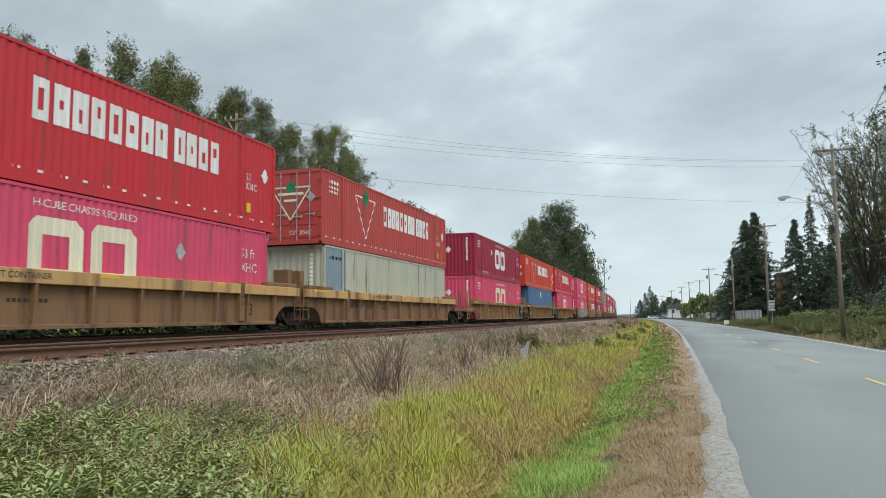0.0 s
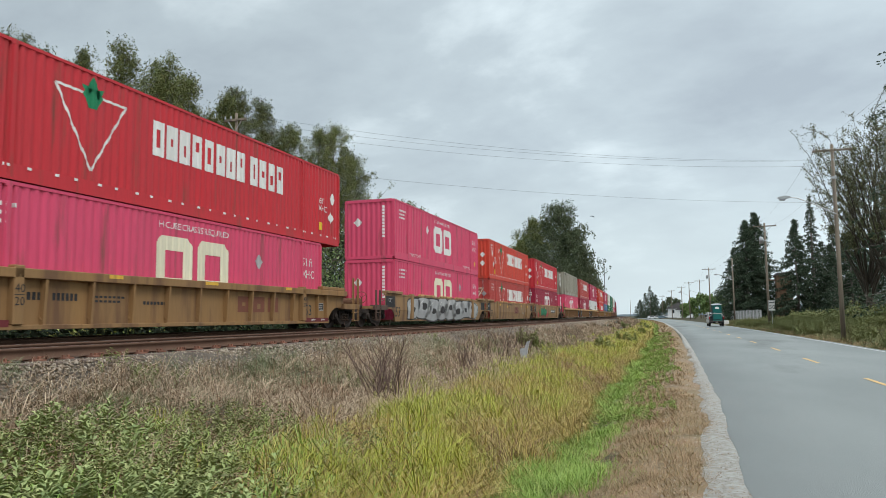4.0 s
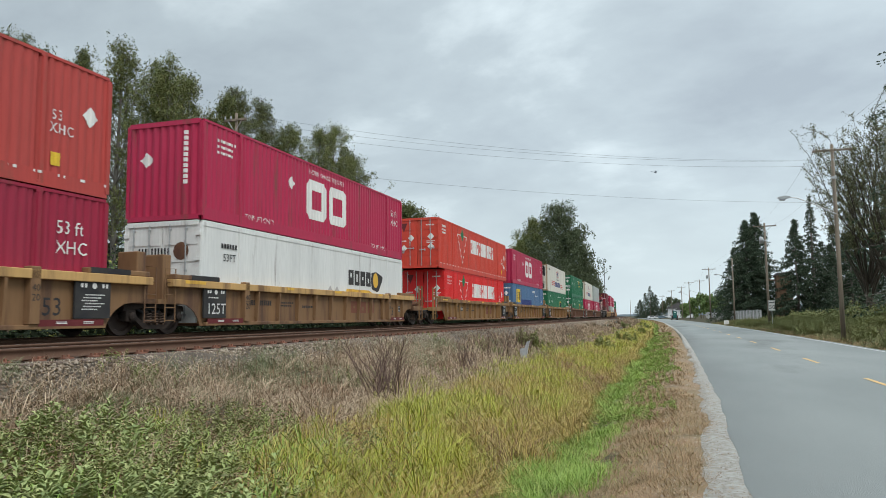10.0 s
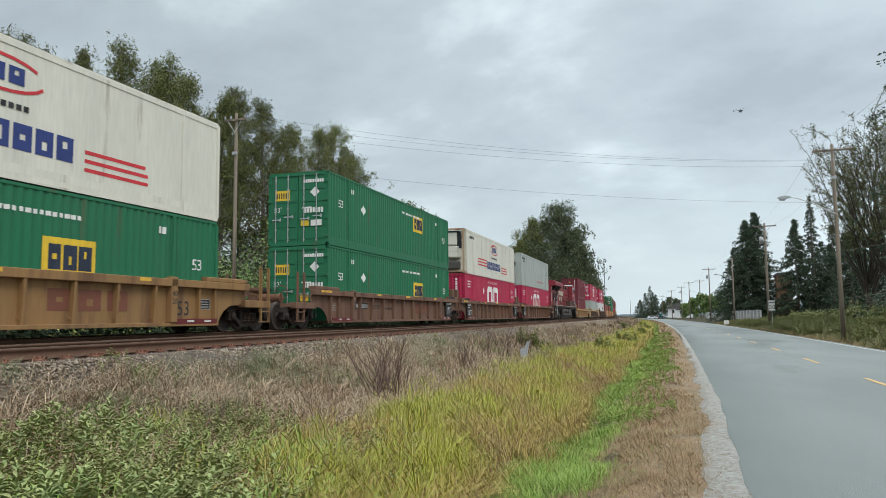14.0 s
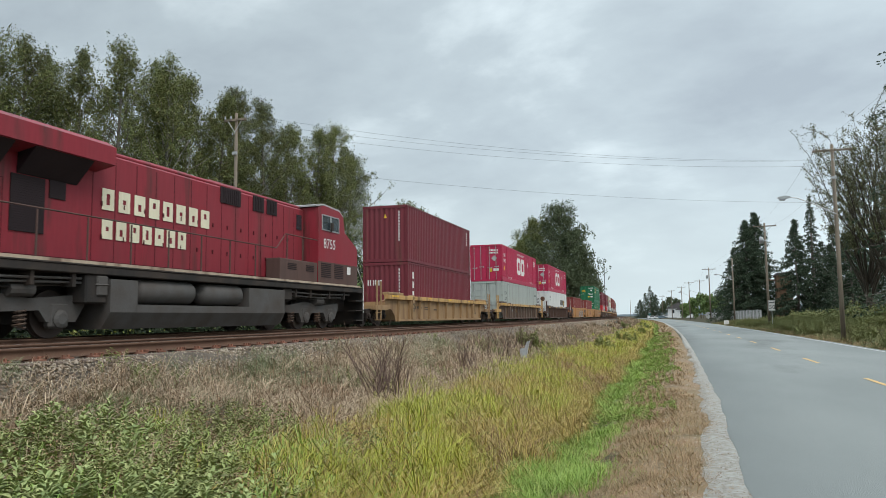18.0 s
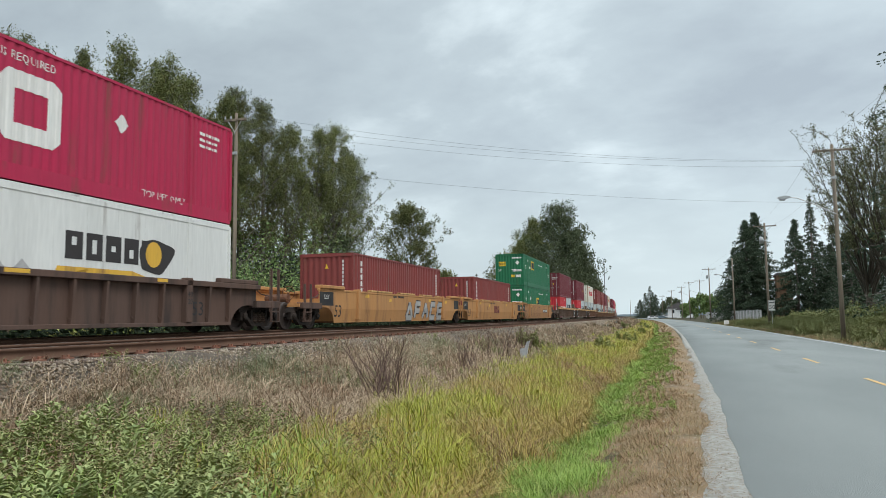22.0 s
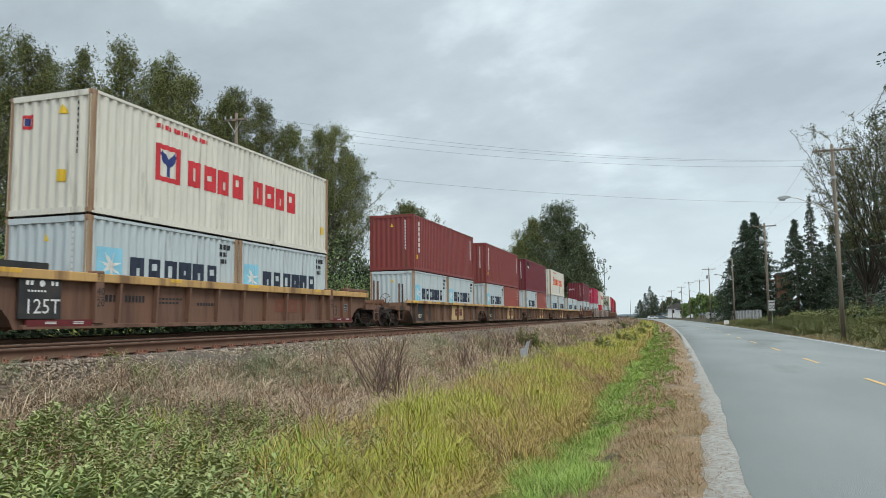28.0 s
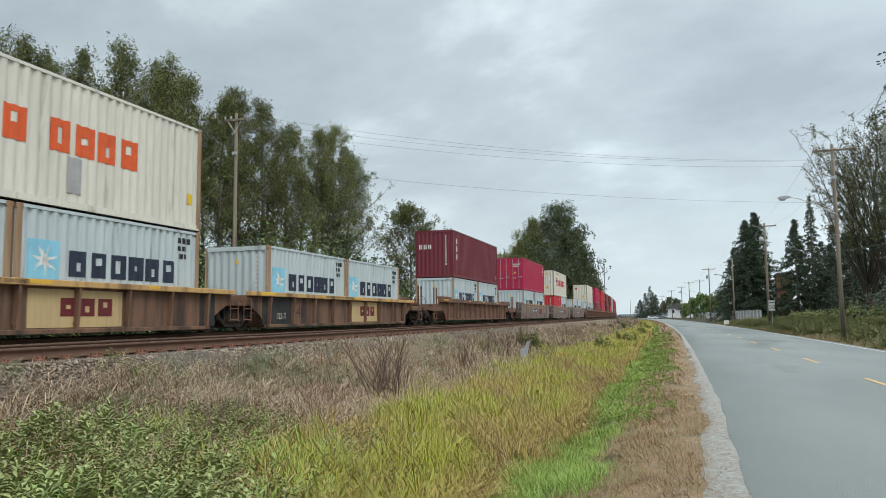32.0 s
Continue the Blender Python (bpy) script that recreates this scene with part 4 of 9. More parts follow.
def broadleaf(name, seed, height, spread, base, leaf, label, bark="bark", clear=0.35, count=5200, leaf_size=0.3, limbs=26, density=1.0, clump_r=0.85, lean=0.0, upsweep=1.0, spire=False):
    """A tree: tapered trunk, limbs and a ragged crown of leaf clumps with gaps."""
    r = np.random.default_rng(seed)
    t = thing(name, label, "tree", at=base)
    bm = bmesh.new()
    trunk = limb(bm, (0, 0, -0.3), (lean, 0, 1), height * 1.0, 0.013 * height, r, 0.05, 9, 0.35, 7)
    ends = []
    for k in range(limbs):
        f = clear + (0.97 - clear) * (k + r.uniform(0, 1)) / limbs
        q = trunk[min(int(f * 9), 8)].lerp(trunk[min(int(f * 9) + 1, 9)], f * 9 % 1)
        az = 2.4 * k + r.normal(0, 0.5)
        g = (f - clear) / (1 - clear)
        prof = 0.12 + (1 - g) ** 0.62 * min(1.0, 0.6 + 1.8 * g)
        if spire:
            prof = 0.05 + (1 - g) ** 0.85 * min(1.0, 0.6 + 2.0 * g) * (0.85 + 0.3 * math.sin(2.1 * k + seed))
        ln = spread * prof * r.uniform(0.55, 1.15)
        pts = limb(bm, q, (math.cos(az), math.sin(az), r.uniform(0.9, 2.0) * upsweep), ln * 1.15, 0.0045 * height * (1.1 - f) + 0.015, r, 0.3, 5, 0.25)
        full = 0.6 + 0.25 * g - 0.5 * g ** 3 if spire else 1.0
        ends += [(p, full * (0.4 + 0.6 * j / 5)) for j, p in enumerate(pts) if j >= 2]
        for _ in range(2):
            j = r.integers(2, 5)
            sub = limb(bm, pts[j], (math.cos(az + r.normal(0, 0.9)), math.sin(az + r.normal(0, 0.9)), r.uniform(0.1, 0.9)), ln * 0.5, 0.025, r, 0.35, 3, 0.15, 4)
            ends += [(p, 0.9 * full) for p in sub[1:]]
    ends += [(trunk[-1], 0.8), (trunk[-2], 0.8)]
    part("trunk", bm, bark, t, smooth=True)
    e = np.array([tuple(p) for p, _ in ends])
    wt = np.array([w * r.uniform(0.1, 1.0) ** 1.5 for _, w in ends])
    per = 12
    i = r.choice(len(e), int(count * density / per), p=wt / wt.sum())
    k = e[i] + np.clip(r.normal(0, 1, (len(i), 3)), -1.7, 1.7) * clump_r * r.uniform(0.25, 0.55, (len(e), 1))[i]
    ball = r.normal(0, 1, (len(i) * per, 3))
    ball *= (r.uniform(0, 1, len(ball)) ** 0.5 / np.linalg.norm(ball, axis=1))[:, None]
    c = np.repeat(k, per, 0) + ball * np.array([0.36, 0.36, 0.55]) * (0.5 + 0.5 * clump_r) * np.repeat(r.uniform(0.7, 1.2, (len(i), 1)), per, 0)
    V, F = leaves(c, leaf_size, seed + 5, 0.1, 1.5)
    part("crown", np_mesh("crown", V, F, leaf), leaf, t)
    return t


def conifer(name, seed, height, radius, base, label, leaf="leaf_conifer", tiers=34, count=9000, droop=0.35, ragged=0.25):
    r = np.random.default_rng(seed)
    t = thing(name, label, "conifer tree", at=base)
    bm = bmesh.new()
    tube(bm, [(0, 0, -0.3), (0, 0, height * 0.5), (0.05, 0, height)], [0.016 * height, 0.01 * height, 0.02], 7)
    c = []
    for k in range(tiers):
        f = (k + 0.3) / tiers
        z = height * (0.06 + 0.93 * f)
        for j in range(7):
            az = r.uniform(0, 2 * math.pi)
            ln = radius * (1 - f) ** 0.85 * r.uniform(1 - 2 * ragged, 1 + ragged) + 0.15
            tip = Vector((math.cos(az) * ln, math.sin(az) * ln, z - droop * ln + 0.25 * ln * r.uniform(0, 1)))
            tube(bm, [(0, 0, z), tuple(tip)], [0.03 + 0.02 * (1 - f), 0.006], 4, False)
            m = max(4, int(count / tiers / 7 * (0.3 + 1.4 * (1 - f))))
            u = r.uniform(0.12, 1, m) ** 0.7
            q = np.outer(u, np.array(tip)) + np.outer(1 - u, np.array((0, 0, z)))
            q += r.normal(0, 1, (m, 3)) * np.array([0.17, 0.17, 0.12]) * (0.25 + 0.12 * radius)
            q[:, 2] -= np.abs(r.normal(0, 0.25, m)) * u
            c.append(q)
    part("trunk", bm, "bark", t, smooth=True)
    c = np.concatenate(c)
    V, F = leaves(c, 0.36, seed + 3, 0.0, 2.3)
    part("crown", np_mesh("crown", V, F, leaf), leaf, t)
    return t


def on_ground(x, y):
    return (x, y, ground_z(x - bend(y)))


# row of poplars and alders behind the track: az from the camera, distance across, height
def polar(az, dist):
    return on_ground(dist * math.sin(radians(az)), dist * math.cos(radians(az)))


POPLARS = ((-50.2, 70, 25.5, 5.2), (-48.4, 72, 25.5, 4.6), (-46.6, 75, 24.5, 4.4), (-44.6, 73, 25.0, 3.8), (-42.2, 69, 25.0, 4.2), (-39.8, 74, 25.0, 3.6), (-38.6, 72, 25.0, 4.2),
           (-37.3, 76, 25.0, 3.8), (-34.7, 77, 22.4, 3.6), (-33.2, 80, 24.0, 4.2), (-31.6, 84, 24.2, 3.8), (-29.9, 88, 22.5, 4.2), (-27.8, 92, 23.0, 4.4), (-26.3, 95, 24.3, 5.2),
           (-25.3, 99, 21.5, 4.6))
for i, (az, d, h, s) in enumerate(POPLARS):
    broadleaf("poplar_tree", 200 + i, h * (1.06 if az < -36 else 1.12), s * 1.75, polar(az, d), "leaf_poplar", "tall poplar with thinning dull green leaves", "birch" if i == 6 else "bark",
              0.26 + 0.05 * (i % 3), 31000, 0.155, 66, clump_r=0.85, upsweep=0.62, spire=True)
for i, (az, d, h, s) in enumerate(((-51, 88, 27, 5.5), (-48.7, 90, 25, 5.5), (-45.6, 84, 22.5, 5), (-43.2, 92, 24, 5), (-40.9, 86, 23, 5), (-36, 90, 23, 5), (-33.9, 96, 24, 5), (-30.7, 98, 23, 5), (-28.8, 104, 23, 5), (-27, 108, 24, 5))):
    broadleaf("poplar_tree", 240 + i, h, s, polar(az, d), "leaf_poplar", "poplar standing deeper in the wood", "bark", 0.46, 5200, 0.2, 44, clump_r=0.9, upsweep=0.7, spire=True)
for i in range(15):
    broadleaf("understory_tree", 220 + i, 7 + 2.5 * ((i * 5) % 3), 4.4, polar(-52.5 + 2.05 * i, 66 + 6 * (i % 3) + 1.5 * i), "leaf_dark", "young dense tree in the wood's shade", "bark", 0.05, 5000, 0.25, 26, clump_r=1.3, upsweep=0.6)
broadleaf("alder_tree", 260, 21.5, 8.5, polar(-20.2, 130), "leaf_poplar", "rounded alder with dull green leaves beside the track", "bark", 0.1, 30000, 0.25, 60, clump_r=1.3, upsweep=0.7)
broadleaf("alder_tree", 261, 9, 5.0, polar(-22.6, 120), "leaf_poplar", "low green alder scrub behind the track", "bark", 0.05, 9000, 0.28, 26, clump_r=1.5)
broadleaf("alder_tree", 262, 10, 5.0, polar(-17.8, 140), "leaf_poplar", "low green alder scrub behind the track", "bark", 0.05, 9000, 0.28, 26, clump_r=1.5)
for i, (az, d, h, s) in enumerate(((-8.5, 190, 29, 11), (-10.0, 196, 26, 10), (-7.5, 188, 23, 7.5), (-11.4, 205, 22, 8), (-12.8, 215, 19.5, 7), (-6.6, 200, 14, 5), (-6.0, 206, 10.0, 4), (-10.4, 186, 14, 7), (-8.0, 184, 14, 7))):
    broadleaf("maple_tree", 270 + i, h, s, polar(az, d), "leaf_poplar" if i in (1, 3, 4, 7) else "leaf_dark", "large dense dark green tree beside the track", "bark", 0.06, 27000 if i < 4 else 11000, 0.38, 48, clump_r=2.1, upsweep=0.5)
for i, (az, d, h) in enumerate(((-16.6, 210, 13.5), (-15.8, 220, 11), (-15.0, 215, 15.0), (-14.2, 225, 17), (-13.5, 215, 12))):
    conifer("spruce_tree", 290 + i, h, 2.6, polar(az, d), "dark distant spruce behind the track", count=2500, tiers=18)

for i in range(17):
    conifer("spruce_tree", 610 + i, 14.5 + 2.5 * ((i * 7) % 3), 5.2, polar(-54.0 + 1.75 * i, 98 + 5 * (i % 4) + 0.9 * i), "dark spruce deep in the wood", count=5200, tiers=22)

# undergrowth along the wood's edge
def bush(name, seed, base, size, leaf, label, count=1500, leaf_size=0.2):
    r = np.random.default_rng(seed)
    t = thing(name, label, "bush", at=base)
    bm = bmesh.new()
    c = []
    for k in range(11):
        az = r.uniform(0, 2 * math.pi)
        pts = limb(bm, (0, 0, -0.1), (math.cos(az) * 0.8, math.sin(az) * 0.8, 1.0), size * r.uniform(0.7, 1.2), 0.03, r, 0.3, 4, 0.1, 4)
        m = count // 11
        j = r.integers(1, 5, m)
        c.append(np.array([tuple(pts[a]) for a in j]) + r.normal(0, 0.17 * size, (m, 3)) * np.array([1, 1, 0.7]))
    part("branchwork", bm, "twig", t)
    V, F = leaves(np.concatenate(c), leaf_size, seed + 2, 0.2, 1.6)
    part("foliage", np_mesh("foliage", V, F, leaf), leaf, t)
    return t


UNDER = ((-47.6, 41, 6.2, "leaf_bush"), (-45.3, 39, 5.4, "leaf_yellow"), (-43.9, 41, 4.6, "leaf_yellow"), (-50, 44, 6.2, "leaf_bush"), (-42.6, 45, 3.8, "leaf_bush"), (-41, 48, 3.6, "leaf_dark"), (-38.6, 50, 4.0, "leaf_bush"),
         (-36.2, 52, 4.2, "leaf_dark"), (-34.0, 46, 7.5, "leaf_bush"), (-32.3, 48, 8.2, "leaf_bush"), (-30.6, 54, 6.0, "leaf_bush"), (-28.6, 60, 5.5, "leaf_dark"), (-26.8, 66, 5.2, "leaf_bush"),
         (-25.0, 72, 5.6, "leaf_bush"), (-23.2, 80, 6.2, "leaf_bush"), (-21.4, 92, 6.0, "leaf_dark"), (-19.6, 104, 6.0, "leaf_dark"), (-18.0, 116, 6.0, "leaf_bush"))
for i, (az, d, s, lf) in enumerate(UNDER):
    bush("undergrowth_bush", 310 + i, polar(az, d), s, lf, {"leaf_yellow": "pale yellow-leaved shrub at the wood's edge", "leaf_bush": "fresh green shrub at the wood's edge",
         "leaf_dark": "dark green shrub in the wood's shade"}[lf], 3600, 0.175)
# bushes added to fill pale gaps; the wood's shade is in their leaf colour
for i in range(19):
    bush("shade_bush", 640 + i, polar(-53 + 1.65 * i, 60 + 3 * (i % 3) + 1.4 * i), 6.6 + 0.9 * (i % 3), "leaf_shade_tint", "tall bush under the poplars, shade painted into its leaves", 3400, 0.34)
# the low bushes carry the same painted shade in their leaves
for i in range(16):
    bush("low_bush", 340 + i, polar(-52 + 2.1 * i, 34 + 1.9 * i), 1.7 + 0.5 * (i % 3), "leaf_shade_tint", "low bush behind the track, shade painted into its leaves", 900, 0.2)

# added scrub closes the view under the cars; its shade is coloured in
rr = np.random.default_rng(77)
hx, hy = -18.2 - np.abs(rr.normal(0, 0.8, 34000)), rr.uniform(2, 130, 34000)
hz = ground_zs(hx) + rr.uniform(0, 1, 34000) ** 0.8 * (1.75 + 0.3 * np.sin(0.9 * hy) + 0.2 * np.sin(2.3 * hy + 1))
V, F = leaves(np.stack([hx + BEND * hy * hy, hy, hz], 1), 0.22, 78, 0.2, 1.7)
tagged(new("trackside_scrub", np_mesh("trackside_scrub", V, F, "leaf_shade_tint")), "low scrub along the far side of the track, shade painted into its leaves", "scrub", kind="stuff")

# trees beyond the road
conifer("fir_tree", 360, 20.2, 7.4, polar(5.0, 158), "broad dark fir beyond the grey fence", count=34000, tiers=50)
conifer("fir_tree", 361, 22.0, 7.0, polar(5.65, 160), "broad dark fir beyond the grey fence", count=34000, tiers=50)
conifer("fir_tree", 362, 15.5, 5.6, polar(4.2, 164), "broad dark fir beyond the grey fence", count=12000, tiers=34)
conifer("fir_tree", 363, 19.0, 5.0, polar(8.25, 150), "dark fir beside an old wooden tower", count=22000, tiers=38)
conifer("fir_tree", 364, 24.5, 3.2, polar(9.3, 158), "narrow dark fir beyond the road", count=11000, tiers=44)
conifer("fir_tree", 365, 14, 3.6, polar(10.4, 150), "dark fir beyond the road", count=9000, tiers=30)
conifer("fir_tree", 366, 14, 4.2, polar(11.6, 128), "dark fir behind a bare-branched tree", count=9000, tiers=30)
conifer("fir_tree", 367, 40.0, 8.2, polar(18.8, 68), "tall fir whose branch tips reach over the bank", count=16000, tiers=46, ragged=0.4)


def vase_tree(name, seed, base, height, label, stems=48, twigs=11, spread=0.34, count=26000):
    """A tree of many long upswept bare limbs with few leaves left."""
    r = np.random.default_rng(seed)
    t = thing(name, label, "tree", at=base)
    bm = bmesh.new()
    tube(bm, [(0, 0, -0.4), (0.1, 0, 1.6), (0.0, 0.1, 3.2)], [0.55, 0.46, 0.36], 9)
    c = []
    for k in range(stems):
        az = 2.4 * k + r.normal(0, 0.3)
        out = spread * r.uniform(0.15, 1.25)
        pts = limb(bm, (0.2 * math.cos(az), 0.2 * math.sin(az), r.uniform(2.2, 4.5)), (math.cos(az) * out * 1.6, math.sin(az) * out * 1.6, 1.0), height * r.uniform(0.62, 0.92), 0.105, r, 0.2, 8, 0.2, 5)
        for _ in range(twigs):
            j = r.integers(3, 9)
            a2 = az + r.normal(0, 1.1)
            sub = limb(bm, pts[j], (math.cos(a2) * 0.8, math.sin(a2) * 0.8, 0.8), height * r.uniform(0.07, 0.17), 0.03, r, 0.45, 5, 0.05, 3)
            for a, b in zip(sub[1:], sub[2:]):
                c += [tuple(a.lerp(b, 0.33 * n)) for n in range(3)]
            tip = limb(bm, sub[3], (math.cos(a2 + 1.2), math.sin(a2 + 1.2), 0.5), height * 0.06, 0.016, r, 0.4, 3, 0.0, 3)
            c += [tuple(p) for p in tip[1:]]
    part("trunk", bm, "bark_dark", t, smooth=True)
    e = np.array(c)
    q = e[r.integers(0, len(e), count)] + r.normal(0, 0.11, (count, 3))
    V, F = leaves(q, 0.14, seed + 1, 0.1, 1.5)
    part("crown", np_mesh("crown", V, F, "leaf_autumn"), "leaf_autumn", t)
    return t


for i, (az, d, h) in enumerate(((10.6, 150, 17), (11.3, 142, 15), (12.2, 150, 17), (13.0, 138, 15), (13.8, 146, 17), (14.8, 140, 16), (15.8, 135, 16), (9.9, 165, 16))):
    conifer("fir_tree", 368 + i, h, 4.4, polar(az, d), "dark fir behind a bare-branched tree", count=9000, tiers=28)
vase_tree("bare_tree", 380, polar(14.4, 82), 19.0, "large half-bare tree with upswept limbs and few leaves", 46, 12, 0.4, 34000)
vase_tree("bare_tree", 381, polar(12.6, 88), 17.2, "half-bare tree with upswept limbs and thin foliage", 26, 12, 0.3, 21000)
vase_tree("bare_tree", 382, polar(16.6, 88), 19, "half-bare tree with upswept limbs", 22, 9, 0.3, 5000)
for i, (az, d, s) in enumerate(((12.4, 76, 1.9), (13.6, 70, 1.6), (14.6, 64, 1.5), (15.5, 58, 1.4), (16.4, 54, 1.4), (11.2, 82, 1.6), (10.2, 92, 1.4), (9.2, 100, 1.5), (8.2, 108, 1.4))):
    bush("bramble_bush", 390 + i, polar(az, d), s, "leaf_bramble", "tangled olive bramble on the bank beyond the road", 1800, 0.2)

# far trees by the road's vanishing end
for i, (az, d, h, rr) in enumerate(((-1.85, 440, 19.5, 5.5), (-2.2, 450, 15.5, 6), (-2.6, 455, 11.5, 6), (-1.45, 445, 14, 6), (-1.65, 460, 16, 6))):
    conifer("fir_tree", 400 + i, h, rr, polar(az, d), "distant dark fir beside the road", count=9000, tiers=24)
for i, (az, d, h) in enumerate(((-0.4, 430, 10.5), (0.0, 425, 9.5), (-0.85, 435, 8), (1.2, 255, 6.0), (1.9, 235, 6.5), (2.5, 225, 6.0), (3.1, 215, 5.2), (0.6, 300, 5.0))):
    broadleaf("roadside_tree", 410 + i, h, h * 0.5, polar(az, d), "leaf_bush" if i > 2 else "leaf_dark", "distant low tree beside the road", "bark", 0.05, 2600, 0.6, 16, clump_r=1.2)


# ---- containers ----
def corrugation(a0, a1, pitch=0.275, depth=0.048):
    """Breaks (a, x) of a folded wall between a0 and a1; x is 0 on the outer folds."""
    n = max(1, round((a1 - a0) / pitch))
    p = (a1 - a0) / n
    out = []
    for i in range(n):
        s = a0 + i * p
        out += [(s, 0.0), (s + 0.40 * p, 0.0), (s + 0.53 * p, -depth), (s + 0.87 * p, -depth)]
    return out + [(a1, 0.0)]


def wall_mesh(name, breaks, z0, z1, material):
    V, F = [], []
    for a, x in breaks:
        V += [(x, a, z0), (x, a, z1)]
    for i in range(len(breaks) - 1):
        F.append((2 * i, 2 * i + 2, 2 * i + 3, 2 * i + 1))
    return np_mesh(name, V, F, material)


def cut(poly, lo, hi):
    """The piece of a convex outline between a = lo and a = hi."""
    for sign, lim in ((1, lo), (-1, -hi)):
        out = []
        for i, p in enumerate(poly):
            q = poly[(i + 1) % len(poly)]
            dp, dq = sign * p[0] - lim, sign * q[0] - lim
            if dp >= 0:
                out.append(p)
            if dp * dq < 0:
                t = dp / (dp - dq)
                out.append((p[0] + t * (q[0] - p[0]), p[1] + t * (q[1] - p[1])))
        poly = out
        if len(poly) < 3:
            return []
    return poly


def mark_mesh(name, polys, breaks, material, lift=0.004):
    """Paint marks of convex outlines (a, z) that follow the folds of a wall."""
    bm = bmesh.new()
    for poly in polys:
        lo, hi = min(p[0] for p in poly), max(p[0] for p in poly)
        for (a, xa), (b, xb) in zip(breaks, breaks[1:]):
            if b - a < 1e-6 or b <= lo or a >= hi:
                continue
            piece = cut(poly, a, b)
            if len(piece) >= 3:
                try:
                    bm.faces.new([bm.verts.new((xa + (xb - xa) * (p[0] - a) / (b - a) + lift, p[0], p[1])) for p in piece])
                except ValueError:
                    pass
    return bm_mesh(name, bm, material)


TEXTS = {}


def text_polys(text, a, z, height, vertical=False, gap=1.15):
    """Triangles of the built-in font's letters, left edge at a, foot at z."""
    if vertical:
        out = []
        for i, ch in enumerate(text):
            out += text_polys(ch, a, z - i * height * gap, height)
        return out
    if text not in TEXTS:
        cu = bpy.data.curves.new("text", "FONT")
        cu.body, cu.resolution_u = text, 2
        ob = bpy.data.objects.new("text", cu)
        me = bpy.data.meshes.new_from_object(ob)
        me.calc_loop_triangles()
        TEXTS[text] = [[(me.vertices[v].co.x, me.vertices[v].co.y) for v in t.vertices] for t in me.loop_triangles]
        bpy.data.objects.remove(ob); bpy.data.curves.remove(cu); bpy.data.meshes.remove(me)
    k = height / 0.69
    return [[(a + k * x, z + k * y) for x, y in t] for t in TEXTS[text]]


def rect(a0, a1, z0, z1):
    return [(a0, z0), (a1, z0), (a1, z1), (a0, z1)]


def bars(a, z, n, width, height, gap, stroke=0.34):
    """A row of n letter-sized pairs of upright bars."""
    out = []
    for i in range(n):
        s = a + i * (width + gap)
        out += [rect(s, s + width * stroke, z, z + height), rect(s + width * (1 - stroke), s + width, z, z + height)]
    return out


def glyphs(a, z, n, width, height, gap, stroke=0.3):
    """A row of n letter-sized plain blocks, each with a narrow window, no letters."""
    out = []
    for i in range(n):
        a0, w = a + i * (width + gap), width * 0.36
        lo, hi = ((0.24, 0.76), (0.5, 0.8), (0.22, 0.56), (0.4, 0.62))[(i * 3 + n) % 4]
        a1 = a0 + width
        out += [rect(a0, a0 + w, z, z + height), rect(a1 - w, a1, z, z + height), rect(a0 + w, a1 - w, z + hi * height, z + height), rect(a0 + w, a1 - w, z, z + lo * height)]
    return out


def ticks(a, z, n, width, height, gap):
    return [rect(a + i * (width + gap), a + i * (width + gap) + width, z, z + height) for i in range(n)]


def ring(a0, a1, z0, z1, t):
    return [rect(a0, a1, z1 - t, z1), rect(a0, a1, z0, z0 + t), rect(a0, a0 + t, z0 + t, z1 - t), rect(a1 - t, a1, z0 + t, z1 - t)]


def diamond(a, z, r):
    return [[(a - r, z), (a, z - r), (a + r, z), (a, z + r)]]


def line(a0, z0, a1, z1, w):
    d = math.hypot(a1 - a0, z1 - z0)
    nx, nz = -(z1 - z0) / d * w / 2, (a1 - a0) / d * w / 2
    return [[(a0 + nx, z0 + nz), (a0 - nx, z0 - nz), (a1 - nx, z1 - nz), (a1 + nx, z1 + nz)]]


def disc(a, z, r, n=12):
    return [[(a + r * math.cos(2 * math.pi * i / n), z + r * math.sin(2 * math.pi * i / n)) for i in range(n)]]


def star(a, z, r, arms=7):
    out = []
    for i in range(arms):
        t = 2 * math.pi * i / arms + 0.25
        c, s = math.cos(t), math.sin(t)
        out.append([(a - 0.3 * r * s * 0.5, z + 0.3 * r * c * 0.5), (a + 0.3 * r * s * 0.5, z - 0.3 * r * c * 0.5), (a + r * c, z + r * s)])
    return out


def badge_leaf(a, z, r):
    """A small angular badge."""
    return [[(a - r, z), (a - 0.45 * r, z - r), (a + 0.45 * r, z - r), (a + r, z)], [(a - r, z), (a + r, z), (a, z + 1.5 * r)],
            [(a - r * 1.1, z + 0.7 * r), (a - 0.6 * r, z - 0.2 * r), (a + 0.1 * r, z + 0.5 * r)], [(a + r * 1.1, z + 0.7 * r), (a - 0.1 * r, z + 0.5 * r), (a + 0.6 * r, z - 0.2 * r)]]


